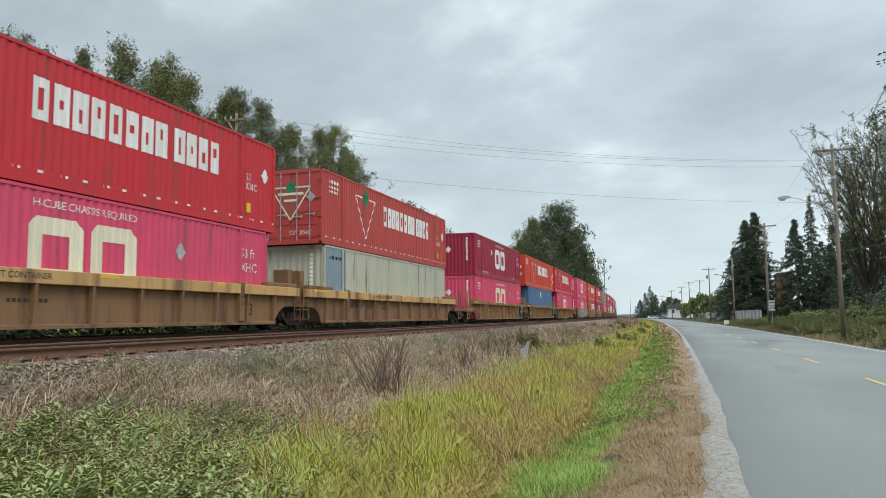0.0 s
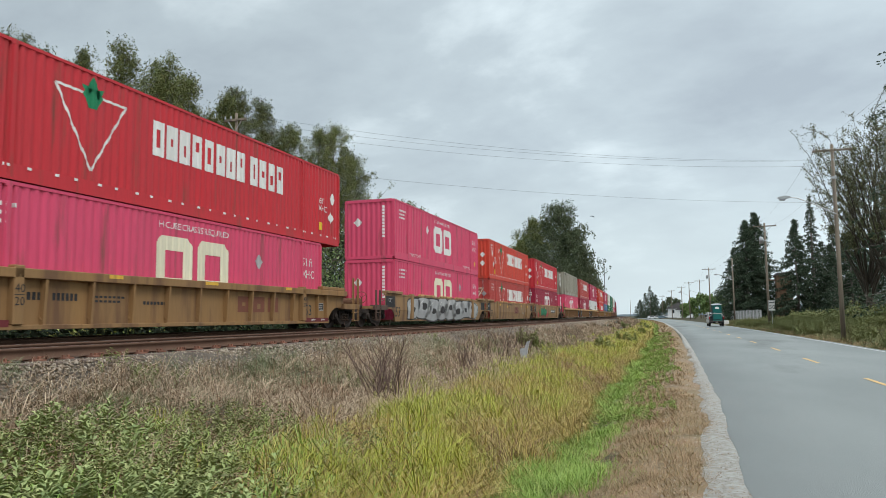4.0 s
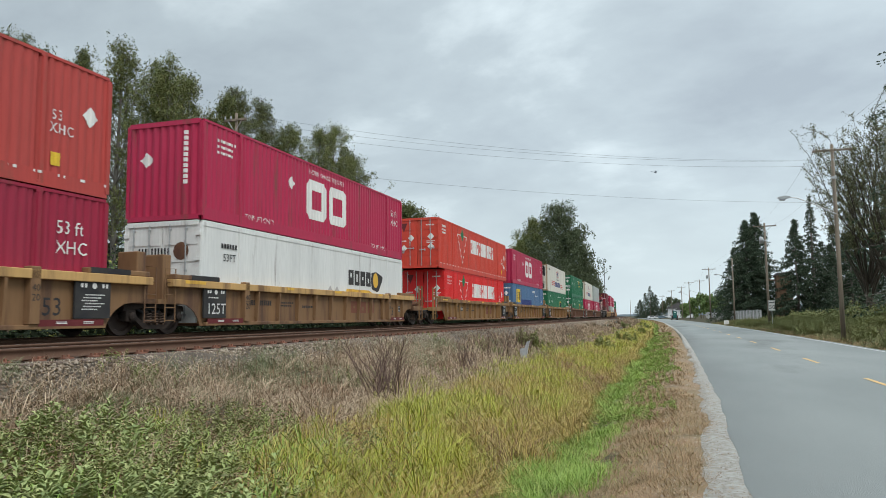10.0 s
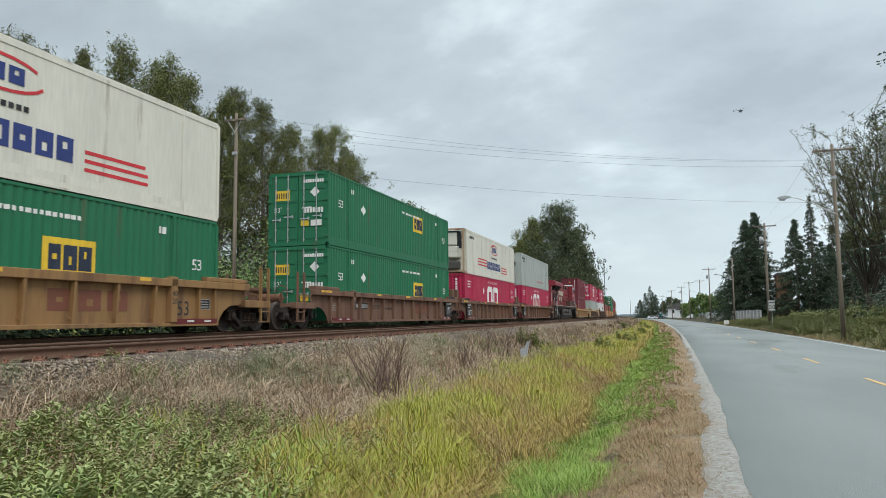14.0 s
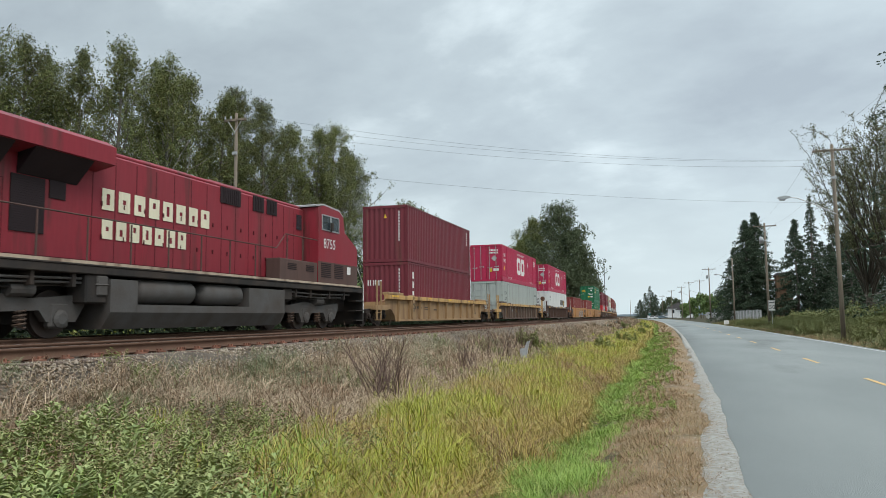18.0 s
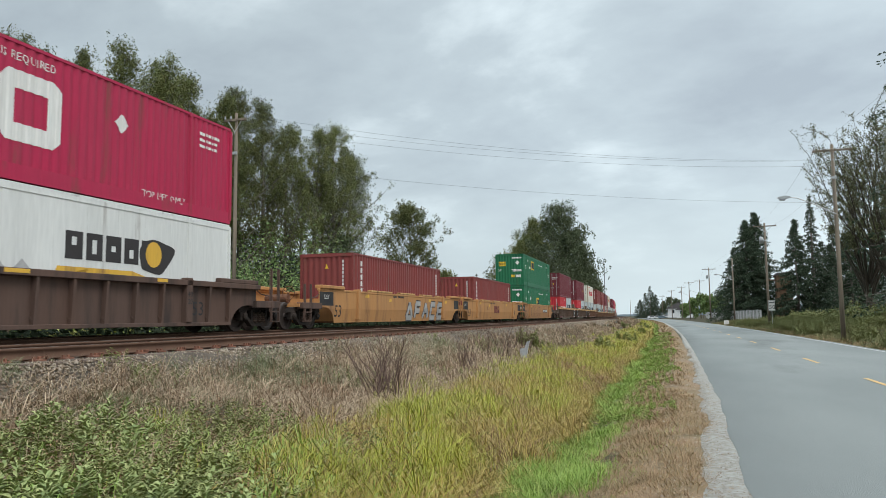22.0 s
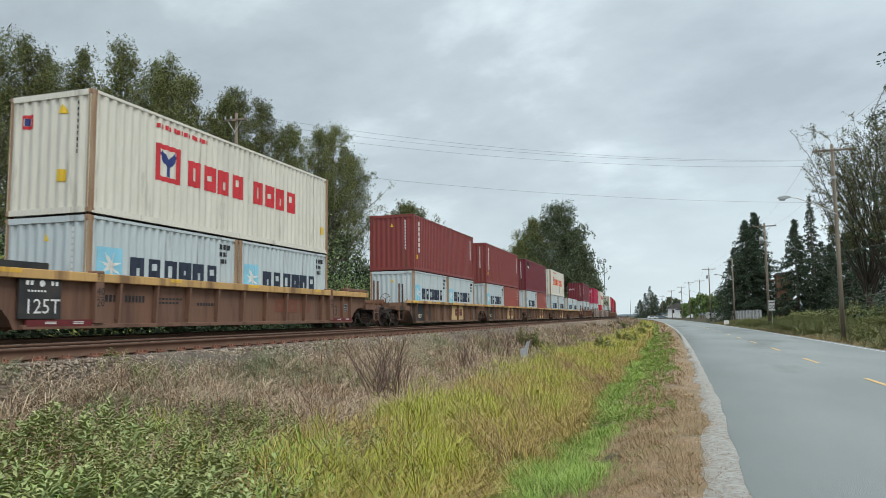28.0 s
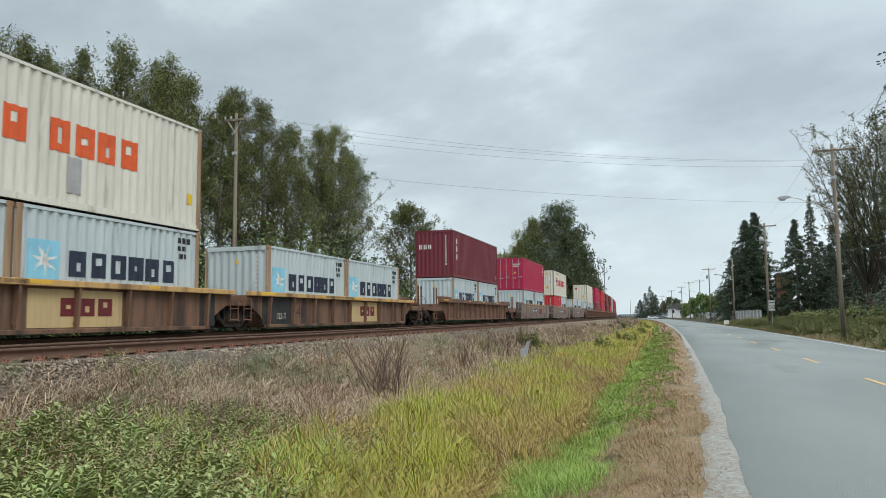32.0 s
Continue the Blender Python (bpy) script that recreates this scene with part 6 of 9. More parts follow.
def container(label, colour, L=16.15, H=2.9, W=2.59, style="", end="", doors=False, reefer=""):
    """A shipping container, foot at z = 0, its length along y; made once per look and then copied."""
    key = (colour, L, H, W, style, end, doors, reefer, label)
    if key in PROTOS:
        return copy_thing(PROTOS[key], Matrix.Identity(4))
    t = thing("shipping_container", label, "container", "containers on the train")
    h, w = L / 2, W / 2
    inset = 0.0 if L < 13 else (L - 12.19) / 2
    posts = (-h, h) if not inset else (-h, -h + inset, h - inset, h)
    mk = ("frame", colour, L, H, W)
    rail_me = shared(("rail", L, colour), lambda: bm_mesh("top_rail", boxes((-0.06, 0.0, -h + 0.1, h - 0.1, -0.07, 0.0)), colour))
    sill_me = shared(("sill", L, colour), lambda: bm_mesh("bottom_rail", prism(bmesh.new(), [(-0.06, 0.0), (0.014, 0.0), (0.014, 0.05), (0.0, 0.05), (0.0, 0.15)] + ([(-0.004, 0.15), (-0.004, 0.34), (-0.06, 0.34)] if L > 13 else [(-0.06, 0.15)]), "y", -h + 0.1, h - 0.1), colour))
    edge = "c_rusty" if colour in ("c_offwhite", "c_pale") and not reefer else colour
    post_me = shared(("post", H, edge), lambda: bm_mesh("corner_post", boxes((-0.11, 0.0, -0.075, 0.075, 0.1, H - 0.1), (-0.05, 0.012, -0.05, 0.05, 0.1, H - 0.1)), edge))
    cast_me = shared(("cast", edge), lambda: bm_mesh("corner_casting", boxes((-0.16, 0.012, -0.09, 0.09, 0.0, 0.118), bevel=0.012), edge))
    for s in (1, -1):
        turn = pose(s * w, 0, 0, 0, 0, 0 if s > 0 else 180)
        part("top_rail", rail_me, colour, t, at=turn @ pose(0, 0, H))
        part("bottom_rail", sill_me, colour, t, at=turn)
        for y in posts:
            y2 = max(-h + 0.09, min(h - 0.09, y))
            part("corner_post", post_me, colour, t, at=pose(s * w, y2, 0, 0, 0, 0 if s > 0 else 180))
            if abs(y) < h - 0.5 or not inset:
                for z in (0, H - 0.118):
                    part("corner_casting", cast_me, colour, t, at=pose(s * w, y2, z, 0, 0, 0 if s > 0 else 180))
    lock_me = shared(("lock",), lambda: bm_mesh("twist_lock", boxes((-0.1, -0.03, -0.05, 0.05, -0.065, 0.01), bevel=0.01), "rust"))
    for s in (1, -1):
        for y in ((-h + 0.09, h - 0.09) if not inset else ()):
            part("twist_lock", lock_me, "rust", t, at=pose(s * w, y, 0, 0, 0, 0 if s > 0 else 180))
    smooth = bool(reefer) or style in ("bison", "smooth_grey")
    wb = [(0.0, 0.0), (L, 0.0)] if smooth else corrugation(0.16, L - 0.16)
    if not smooth:
        wb = [(0.0, -0.02), (0.16, -0.02)] + wb + [(L - 0.16, -0.02), (L, -0.02)]
        if inset:
            wb = [(0.0, -0.02), (0.16, -0.02)] + corrugation(0.16, inset - 0.155, 0.25, 0.027) + [(inset - 0.15, -0.12), (inset - 0.08, -0.12), (inset - 0.075, 0.0), (inset + 0.075, 0.0), (inset + 0.08, -0.12), (inset + 0.15, -0.12)] + corrugation(inset + 0.155, L - inset - 0.155, 0.25, 0.027) + [(L - inset - 0.15, -0.12), (L - inset - 0.08, -0.12), (L - inset - 0.075, 0.0), (L - inset + 0.075, 0.0), (L - inset + 0.08, -0.12), (L - inset + 0.15, -0.12)] + corrugation(L - inset + 0.155, L - 0.16, 0.25, 0.027) + [(L, -0.02)]
    skey = (L, H, colour, smooth)
    wall = shared(("wall",) + skey, lambda: wall_mesh("side_wall", [(a, x - 0.012) for a, x in wb], 0.12 if L < 13 else 0.3, H - 0.06, colour))
    for s in (1, -1):
        sw = part("side_wall", wall, colour, t, at=pose(s * w, -s * h, 0, 0, 0, 0 if s > 0 else 180))
        layer = 0.003
        for name, material, polys in side_marks(style, L, H) if s > 0 else ():
            layer += 0.0025
            me = shared(("mark", style, name, material, L, H, len(polys), polys[0][0] if polys else 0, smooth), lambda: mark_mesh(name, polys, [(a, x - 0.012) for a, x in wb], material, layer))
            part(name, me, material, sw)
        if smooth:
            inner = (0.0,) if style == "road_rail" else np.arange(inset + 0.95, L - inset, 0.95)
            seam = shared(("seam", L, H, style), lambda: bm_mesh("panel_seam", boxes(*[(-0.013, -0.009, y - 0.005, y + 0.005, 0.15, H - 0.08) for y in inner if y], *[(-0.013, 0.004, y - 0.05, y + 0.05, 0.05, H - 0.05) for y in (inset, L - inset)], (-0.013, 0.004, 0.06, L - 0.06, H - 0.16, H - 0.06), (-0.013, 0.004, 0.06, L - 0.06, 0.05, 0.16)), colour))
            part("panel_seam", seam, colour, sw)
    part("roof", shared(("roof", L, W, colour), lambda: wall_mesh("roof", [(a, x) for a, x in corrugation(0.1, L - 0.1, 0.6, 0.02)], -w + 0.03, w - 0.03, colour)), colour, t, at=pose(0, -h, H - 0.012, 0, -90, 0))
    eb = [(0.0, -0.02), (0.12, -0.02)] + corrugation(0.12, W - 0.12, 0.26) + [(W, -0.02)]
    flat = [(0.0, -0.02), (W, -0.02)]
    for s in (-1, 1):
        m = pose(-w, -h, 0, 0, 0, -90) if s < 0 else pose(w, h, 0, 0, 0, 90)
        has_doors = doors and s < 0
        plain_end = bool(reefer) and s < 0
        if has_doors:
            dm = shared(("door", W, H, colour), lambda: bm_mesh("door", boxes((-0.07, -0.03, 0.08, w - 0.012, 0.13, H - 0.1), *[(-0.03, -0.012, 0.16, w - 0.08, 0.25 + (H - 0.45) * k / 5, 0.25 + (H - 0.45) * (k + 0.62) / 5) for k in range(5)]), colour))
            rod = shared(("rod", H), lambda: bm_mesh("lock_rod", tube(boxes(*[(-0.02, 0.03, -0.032, 0.032, z, z + 0.045) for z in (0.2, 0.62, H * 0.5, H - 0.7, H - 0.28)]), [(0.016, 0, 0.12), (0.016, 0, H - 0.1)], 0.02, 6), "galv"))
            hnd = shared(("door_handle",), lambda: bm_mesh("door_handle", boxes((0.02, 0.045, -0.05, 0.32, 1.02, 1.06), (0.02, 0.05, 0.28, 0.34, 0.98, 1.1)), "galv"))
            hinge = shared(("hinge", H, colour), lambda: bm_mesh("hinge", boxes(*[(-0.02, 0.022, -0.07, 0.09, 0.3 + (H - 0.75) * k / 3, 0.42 + (H - 0.75) * k / 3) for k in range(4)], bevel=0.008), colour))
            for k in (0, 1):
                d = part("door", dm, colour, t, at=m @ pose(0, k * (w - 0.06), 0))
                for y in (0.34, 0.88):
                    part("lock_rod", rod, "galv", d, at=(0, y, 0))
                    part("door_handle", hnd, "galv", d, at=(0, y - 0.1, 0.1 if y > 0.5 else 0))
                part("hinge", hinge, colour, d, at=(0, 0.06 if k == 0 else w - 0.02, 0))
            base = t
            br = flat
            lift = 0.012
        else:
            br = flat if plain_end else eb
            em = shared(("end", W, H, colour, plain_end), lambda: wall_mesh("end_wall", [(a, x - 0.012) for a, x in br], 0.12, H - 0.06, colour))
            part("end_wall", em, colour, t, at=m)
            lift = -0.006
        beam = shared(("beam", W, colour), lambda: bm_mesh("end_rail", boxes((-0.08, 0.004, 0.1, W - 0.1, 0.0, 0.14)), colour))
        part("end_rail", beam, colour, t, at=m)
        part("end_rail", beam, colour, t, at=m @ pose(0, 0, H - 0.14))
        if s < 0:
            for name, material, polys in end_marks(end, W, H):
                lift += 0.0025
                me = shared(("emark", end, name, material, W, H, polys[0][0], has_doors), lambda: mark_mesh(name, polys, br, material, lift))
                part(name, me, material, t, at=m)
        if plain_end and reefer == "full":
            # open frame round a tall rounded cooling unit
            part("end_post", boxes((0.0, 0.62, 0.0, 0.1, 0.0, 0.12), (0.52, 0.64, 0.0, 0.11, 0.0, H), bevel=0.01), "c_rusty", t, "stained white corner post", at=m)
            part("end_post", boxes((0.0, 0.62, W - 0.1, W, 0.0, 0.12), (0.52, 0.64, W - 0.11, W, 0.0, H), bevel=0.01), "c_rusty", t, "stained white corner post", at=m)
            part("top_frame", boxes((0.54, 0.63, 0.1, W - 0.1, H - 0.1, H), (0.0, 0.54, 0.0, 0.06, H - 0.08, H), (0.0, 0.54, W - 0.06, W, H - 0.08, H), bevel=0.01), "c_rusty", t, at=m)
            part("platform", boxes((0.0, 0.64, 0.1, W - 0.1, 0.04, 0.14), bevel=0.01), "c_rusty", t, at=m)
            part("cooling_unit", boxes((-0.02, 0.46, 0.42, W - 0.5, H * 0.62, H - 0.22), (-0.02, 0.43, 0.42, W - 0.36, H * 0.34, H * 0.615), bevel=0.07), "c_offwhite", t, "cream rounded cooling unit", at=m)
            part("unit_cap", boxes((-0.02, 0.47, 0.46, W - 0.36, H - 0.24, H - 0.14), bevel=0.03), "black", t, "black top of the cooling unit", at=m)
            part("unit_grille", boxes((0.1, 0.40, W - 0.52, W - 0.3, H * 0.56, H - 0.26), *[(0.1, 0.42, W - 0.54, W - 0.28, H * 0.57 + 0.1 * k, H * 0.57 + 0.1 * k + 0.04) for k in range(9)]), "black", t, at=m)
            part("unit_seam", boxes((0.425, 0.434, 0.5, W - 0.44, H * 0.48, H * 0.484), (0.425, 0.434, W * 0.5 - 0.006, W * 0.5 + 0.006, H * 0.36, H * 0.6)), "greymark", t, at=m)
            part("unit_badge", boxes((0.46, 0.466, W * 0.5 - 0.35, W * 0.5 - 0.1, H * 0.74, H * 0.8)), "skyblue_faded", t, at=m)
            part("fuel_tank", boxes((0.02, 0.5, 0.5, W * 0.5 - 0.02, H * 0.1, H * 0.27), (0.02, 0.5, W * 0.5 + 0.02, W - 0.4, H * 0.1, H * 0.27), bevel=0.05), "tank_grey", t, "two grey tanks under the unit", at=m)
        elif plain_end:
            part("cooling_unit", boxes((-0.02, 0.36, 0.3, W - 0.62, H * 0.74, H - 0.12), bevel=0.05), "c_offwhite", t, "cream cooling unit with louvres", at=m)
            part("unit_louvre", boxes(*[(0.355, 0.366, 0.42, W - 0.74, H * 0.88 + 0.045 * k, H * 0.88 + 0.045 * k + 0.018) for k in range(3)], (0.355, 0.366, W - 1.0, W - 0.8, H * 0.78, H * 0.81)), "black", t, at=m)
            part("fuel_tank", boxes((-0.02, 0.5, 0.4, W - 0.5, H * 0.6, H * 0.72), bevel=0.05), "black", t, "black tank under the unit", at=m)
            part("end_stain", mark_mesh("end_stain", [rect(0.35 + 0.3 * k, 0.5 + 0.3 * k, H * 0.2, H * 0.27) for k in range(5)], br, "rust_faded", 0.004), "rust_faded", t, "worn red lettering blocks", at=m)
    PROTOS[key] = t
    return t


# ---- well cars ----
WHEEL_R = 0.48


def wheelset_mesh():
    bm = bmesh.new()
    for s in (1, -1):
        prof = [(-0.07, 0.0), (-0.07, 0.10), (-0.045, 0.13), (-0.02, 0.36), (-0.07, 0.39), (-0.07, WHEEL_R + 0.025), (-0.045, WHEEL_R + 0.025), (-0.035, WHEEL_R), (0.065, WHEEL_R - 0.006), (0.065, 0.38), (0.02, 0.35), (0.03, 0.14), (0.075, 0.11), (0.075, 0.0)]
        lathe(bm, [(s * (0.7525 + a), r) for a, r in prof], "x", 28)
    lathe(bm, [(-1.08, 0.0), (-1.08, 0.08), (1.08, 0.08), (1.08, 0.0)], "x", 10)
    return bm_mesh("wheelset", bm, "wheel", smooth=False)


def side_frame_mesh():
    o = [(-1.16, 0.62), (-1.14, 0.74), (-0.6, 0.80), (0.6, 0.80), (1.14, 0.74), (1.16, 0.62), (1.14, 0.40), (0.98, 0.36), (0.82, 0.40), (0.52, 0.20), (0.42, 0.14), (-0.42, 0.14), (-0.52, 0.20), (-0.82, 0.40), (-0.98, 0.36), (-1.14, 0.40)]
    bm = bmesh.new()
    lower = [(-0.84, 0.46), (-0.5, 0.22), (-0.42, 0.15), (0.42, 0.15), (0.5, 0.22), (0.84, 0.46), (0.72, 0.50), (0.36, 0.27), (-0.36, 0.27), (-0.72, 0.50)]
    prism(bm, [(-1.16, 0.60), (-1.12, 0.75), (-0.6, 0.82), (0.6, 0.82), (1.12, 0.75), (1.16, 0.60), (0.9, 0.62), (0.5, 0.68), (-0.5, 0.68), (-0.9, 0.62)], "x", -0.08, 0.08)
    prism(bm, lower, "x", -0.08, 0.08)
    for y in (-0.89, 0.89):
        box(bm, -0.09, 0.10, y - 0.17, y + 0.17, 0.34, 0.66, 0.02)
        lathe(bm, [(0.1, 0.0), (0.1, 0.11), (0.16, 0.11), (0.19, 0.06), (0.19, 0.0)], "x", 12, (0, y, WHEEL_R))
    for y in (-0.42, 0.42):
        box(bm, -0.08, 0.08, y - 0.05, y + 0.05, 0.24, 0.72)
    return bm_mesh("side_frame", bm, "black_iron")


def spring_mesh():
    bm = bmesh.new()
    for y in (-0.24, 0.0, 0.24):
        pts = [(0.05 + 0.085 * math.cos(k * 0.9), y + 0.085 * math.sin(k * 0.9), 0.27 + 0.32 * k / 34) for k in range(35)]
        tube(bm, pts, 0.02, 5)
    return bm_mesh("spring_group", bm, "spring_iron")


def truck(parent, y):
    """A two-axle truck at y under a car; its wheelsets turn."""
    tr = part("truck", shared(("bolster",), lambda: bm_mesh("truck", boxes((-1.0, 1.0, -0.2, 0.2, 0.5, 0.72), (-0.3, 0.3, -0.3, 0.3, 0.7, 0.95), (-0.9, 0.9, -1.0, -0.9, 0.42, 0.55), (-0.9, 0.9, 0.9, 1.0, 0.42, 0.55), bevel=0.02), "black_iron")),
              "black_iron", parent, "grimy cast steel truck", at=(0, y, SINK))
    for s in (1, -1):
        part("side_frame", shared(("sf",), side_frame_mesh), "black_iron", tr, at=pose(s * 1.02, 0, 0, 0, 0, 0 if s > 0 else 180))
        part("spring_group", shared(("spring",), spring_mesh), "spring_iron", tr, at=pose(s * 1.02, 0, 0, 0, 0, 0 if s > 0 else 180))
    for dy in (-0.89, 0.89):
        ws = part("wheelset", shared(("ws",), wheelset_mesh), "wheel", tr, "worn steel wheels on an axle", at=(0, dy, WHEEL_R))
        WHEELSETS.setdefault(dy, []).append(ws)
    return tr


WHEELSETS = {}
CAR_PROTOS = {}


def ladder(bm, x, y, z0, z1, w=0.42):
    for s in (-w / 2, w / 2):
        tube(bm, [(x, y + s, z0), (x, y + s, z1)], 0.014, 5)
    n = int((z1 - z0) / 0.34)
    for k in range(n):
        tube(bm, [(x, y - w / 2, z0 + 0.12 + 0.34 * k), (x, y + w / 2, z0 + 0.12 + 0.34 * k)], 0.012, 5)


CREASE = 0.93


def lean_in(me, foot):
    """Bends a side sheet or its marks inwards below the crease."""
    bm = bmesh.new()
    bm.from_mesh(me)
    bmesh.ops.bisect_plane(bm, geom=bm.verts[:] + bm.edges[:] + bm.faces[:], plane_co=(0, 0, CREASE), plane_no=(0, 0, 1))
    for v in bm.verts:
        if v.co.z < CREASE:
            v.co.x -= 0.075 * (CREASE - v.co.z) / (CREASE - foot)
    bm.to_mesh(me)
    bm.free()
    return me


def well_car(kind, colour, trucks, outer, label, dark_panel=False, graffiti=0, yellow=False, ribs_n=13, chord=0.2):
    """One well unit, top of rail at z = SINK. kind: ribbed, smooth or low. trucks: y of the trucks it carries; outer: ends (-1, 1) with a coupler."""
    key = (kind, colour, tuple(trucks), tuple(outer), label, dark_panel, graffiti, yellow, ribs_n, chord)
    if key in CAR_PROTOS:
        return copy_thing(CAR_PROTOS[key], Matrix.Identity(4))
    t = thing("well_car", label, "rail car", "well cars of the train")
    half = 6.75 if kind == "low" else 8.35           # half length of the side at its foot
    art = 7.92 if kind == "low" else 9.8
    top, foot = (1.43, 0.29) if kind == "low" else (1.63, 0.39)
    if kind == "smooth":
        top, chord = 1.69, 0.09
    elif kind == "low":
        chord = 0.14
    tip = half + (0.75 if kind == "low" else 1.1)    # end of the top sill
    for s in (1, -1):
        m = pose(0, 0, 0, 0, 0, 0 if s > 0 else 180)
        arch = [(half - 0.3, foot), (half - 0.2, foot + 0.2), (half - 0.02, foot + 0.4), (half + 0.28, foot + 0.56), (half + 0.62, 1.0), (tip - 0.1, 1.03), (tip, 1.04), (tip, top - 0.06)]
        o = arch + [(-y, z) for y, z in reversed(arch)]
        fx = 1.385 if kind == "smooth" else 1.315      # face of the side sheet
        side_me = bm_mesh("side_sheet", prism(bmesh.new(), o, "x", fx - 0.025, fx), colour)
        side = part("side_sheet", lean_in(side_me, foot) if kind == "smooth" else side_me, colour, t, at=m)
        part("top_chord", boxes((1.28, 1.40 if kind == "smooth" else 1.49, -tip, tip, top - chord, top), bevel=0.012), "sill_worn" if yellow else colour, t, at=m)
        if s > 0 and kind != "smooth":
            for k, y in enumerate((-tip + 0.5, -half * 0.42, 0.15, half * 0.55)):
                part("sill_patch", boxes((1.488, 1.494, y, y + (0.9, 0.45, 0.6, 0.4)[k], top - 0.1, top - 0.015)), "yellow_sill", t, "yellow paint patch")
        part("bottom_chord", boxes((fx - 0.1, 1.318, -half + 0.3, half - 0.3, foot, foot + 0.06) if kind == "smooth" else (fx - 0.02, 1.44, -half + 0.42, half - 0.42, foot, foot + 0.10), bevel=0.01), colour, t, at=m)
        if kind == "ribbed" or kind == "low":
            n = ribs_n if kind == "ribbed" else 9
            ribs = []
            for v, off in enumerate((3.3, 7.1, 12.6)):
                ribs.append(shared(("rib", kind, colour, v, chord), lambda: bm_mesh("rib", prism(prism(bmesh.new(), [(1.3, foot + 0.09), (1.42, foot + 0.09), (1.475, top - chord), (1.3, top - chord)], "y", off - 0.035, off + 0.035), [(1.3, foot + 0.2), (1.40, foot + 0.2), (1.3, foot + 0.3)], "y", off - 0.05, off + 0.05), colour)))
            for k in range(n if s > 0 else 0):
                y = -half + 0.5 + (2 * half - 1.0) * k / (n - 1)
                if dark_panel and abs(y) > half - 2.45:
                    continue
                part("rib", ribs[k % 3], colour, side, at=(0, y - (3.3, 7.1, 12.6)[k % 3], 0))
            if s < 0:
                part("rib_row", boxes(*[(1.31, 1.45, y - 0.035, y + 0.035, foot + 0.1, top - chord) for y in np.linspace(-half + 0.5, half - 0.5, n)]), colour, side)
        else:
            part("side_crease", boxes((1.38, 1.388, -half + 0.1, half - 0.1, CREASE - 0.008, CREASE + 0.008)), colour, side)
        if kind != "low":
            # raised end blocks of the top sill, with dark load panels beside them
            for e in (-1, 1):
                part("end_block", boxes((1.15, 1.47, *sorted((e * (tip - 2.1), e * (tip - 0.1))), top, top + 0.13), bevel=0.02), colour, t, at=m)
                part("stake_post", boxes((1.2, 1.49, *sorted((e * (half - 2.55), e * (half - 2.3))), foot + 0.1, top + 0.06), bevel=0.02), colour, t, at=m)
                if dark_panel and e not in outer:
                    part("block_band", boxes((1.145, 1.476, *sorted((e * (half - 0.95), e * (half + 0.3))), top + 0.01, top + 0.136)), "data_black", t, "black painted band", at=m)
        if kind == "smooth" and s > 0:
            for y0, y1 in ((-4.5, -2.0), (-0.9, 1.2), (2.4, 4.0), (4.9, 5.5)):
                part("guide_block", boxes((1.2, 1.41, y0, y1, top, top + 0.08), bevel=0.015), "sill_worn", t, at=m)
        if s < 0:
            continue
        if dark_panel:
            for e in (-1, 1):
                y0, y1 = sorted((e * (half - 1.35), e * (half - 0.3)))
                fb = [(-20.0, 1.442), (20.0, 1.442)]
                if e not in outer:
                    pn = part("data_panel", boxes((1.386, 1.44, y0, y1, foot + 0.22, top - 0.13)), "data_black", side, "black data panel with white stencils")
                    part("stencil", mark_mesh("stencil", ticks(y0 + 0.15, 1.3, 2, 0.07, 0.09, 0.04) + disc(y0 + 0.55, 1.34, 0.07) + ticks(y0 + 0.78, 1.3, 2, 0.07, 0.09, 0.04) + (text_polys("125T", y0 + 0.12, 0.72, 0.3) + ticks(y0 + 0.2, 1.16, 6, 0.05, 0.04, 0.03) if e < 0 else [rr for k in range(6) for rr in ticks(y0 + 0.18 + 0.05 * (k % 3), 0.8 + 0.065 * k, 8 + k % 3, 0.04, 0.028, 0.02)]), fb, "white"), "white", pn)
                else:
                    # outer end: two ribs and a small outlined plate instead
                    for y in (y0 + 0.02, y1 - 0.3):
                        part("rib", boxes((1.3, 1.44, y, y + 0.07, foot + 0.1, top - chord)), colour, side)
                    part("data_plate", boxes((1.315, 1.32, y0 + 0.2, y0 + 0.66, 0.86, 1.12)), "data_black" if e > 0 else colour, side, "small worn data plate")
                    part("plate_border", mark_mesh("plate_border", ring(y0 + 0.19, y0 + 0.67, 0.85, 1.13, 0.014) + [rr for k in range(3) for rr in ticks(y0 + 0.25, 0.9 + 0.07 * k, 6, 0.04, 0.03, 0.02)], [(a, 1.322) for a, _ in fb], "greymark"), "greymark", side)
                l0, l1 = y0 - (-0.2 if e < 0 else 0.95), y1 + (0.9 if e < 0 else -0.2)
                part("load_limit", boxes((1.40, 1.444, l0, l1, foot + 0.06, foot + 0.2)), "maroonmark", side)
                part("load_writing", mark_mesh("load_writing", [rect(l0 + f, l0 + f + 0.3, foot + z, foot + z + 0.018) for f in (0.45, 1.2) for z in (0.11, 0.14)], [(a, 1.446) for a, _ in fb], "white"), "white", side)
        flat = [(-20.0, fx + 0.002), (20.0, fx + 0.002)]
        on_sill = [(-20.0, 1.4925), (20.0, 1.4925)]
        if chord > 0.25:
            part("sill_notice", mark_mesh("sill_notice", text_polys("FOR 20 FT CONTAINER", -3.2, top - 0.2, 0.13), on_sill, "black"), "black", t)
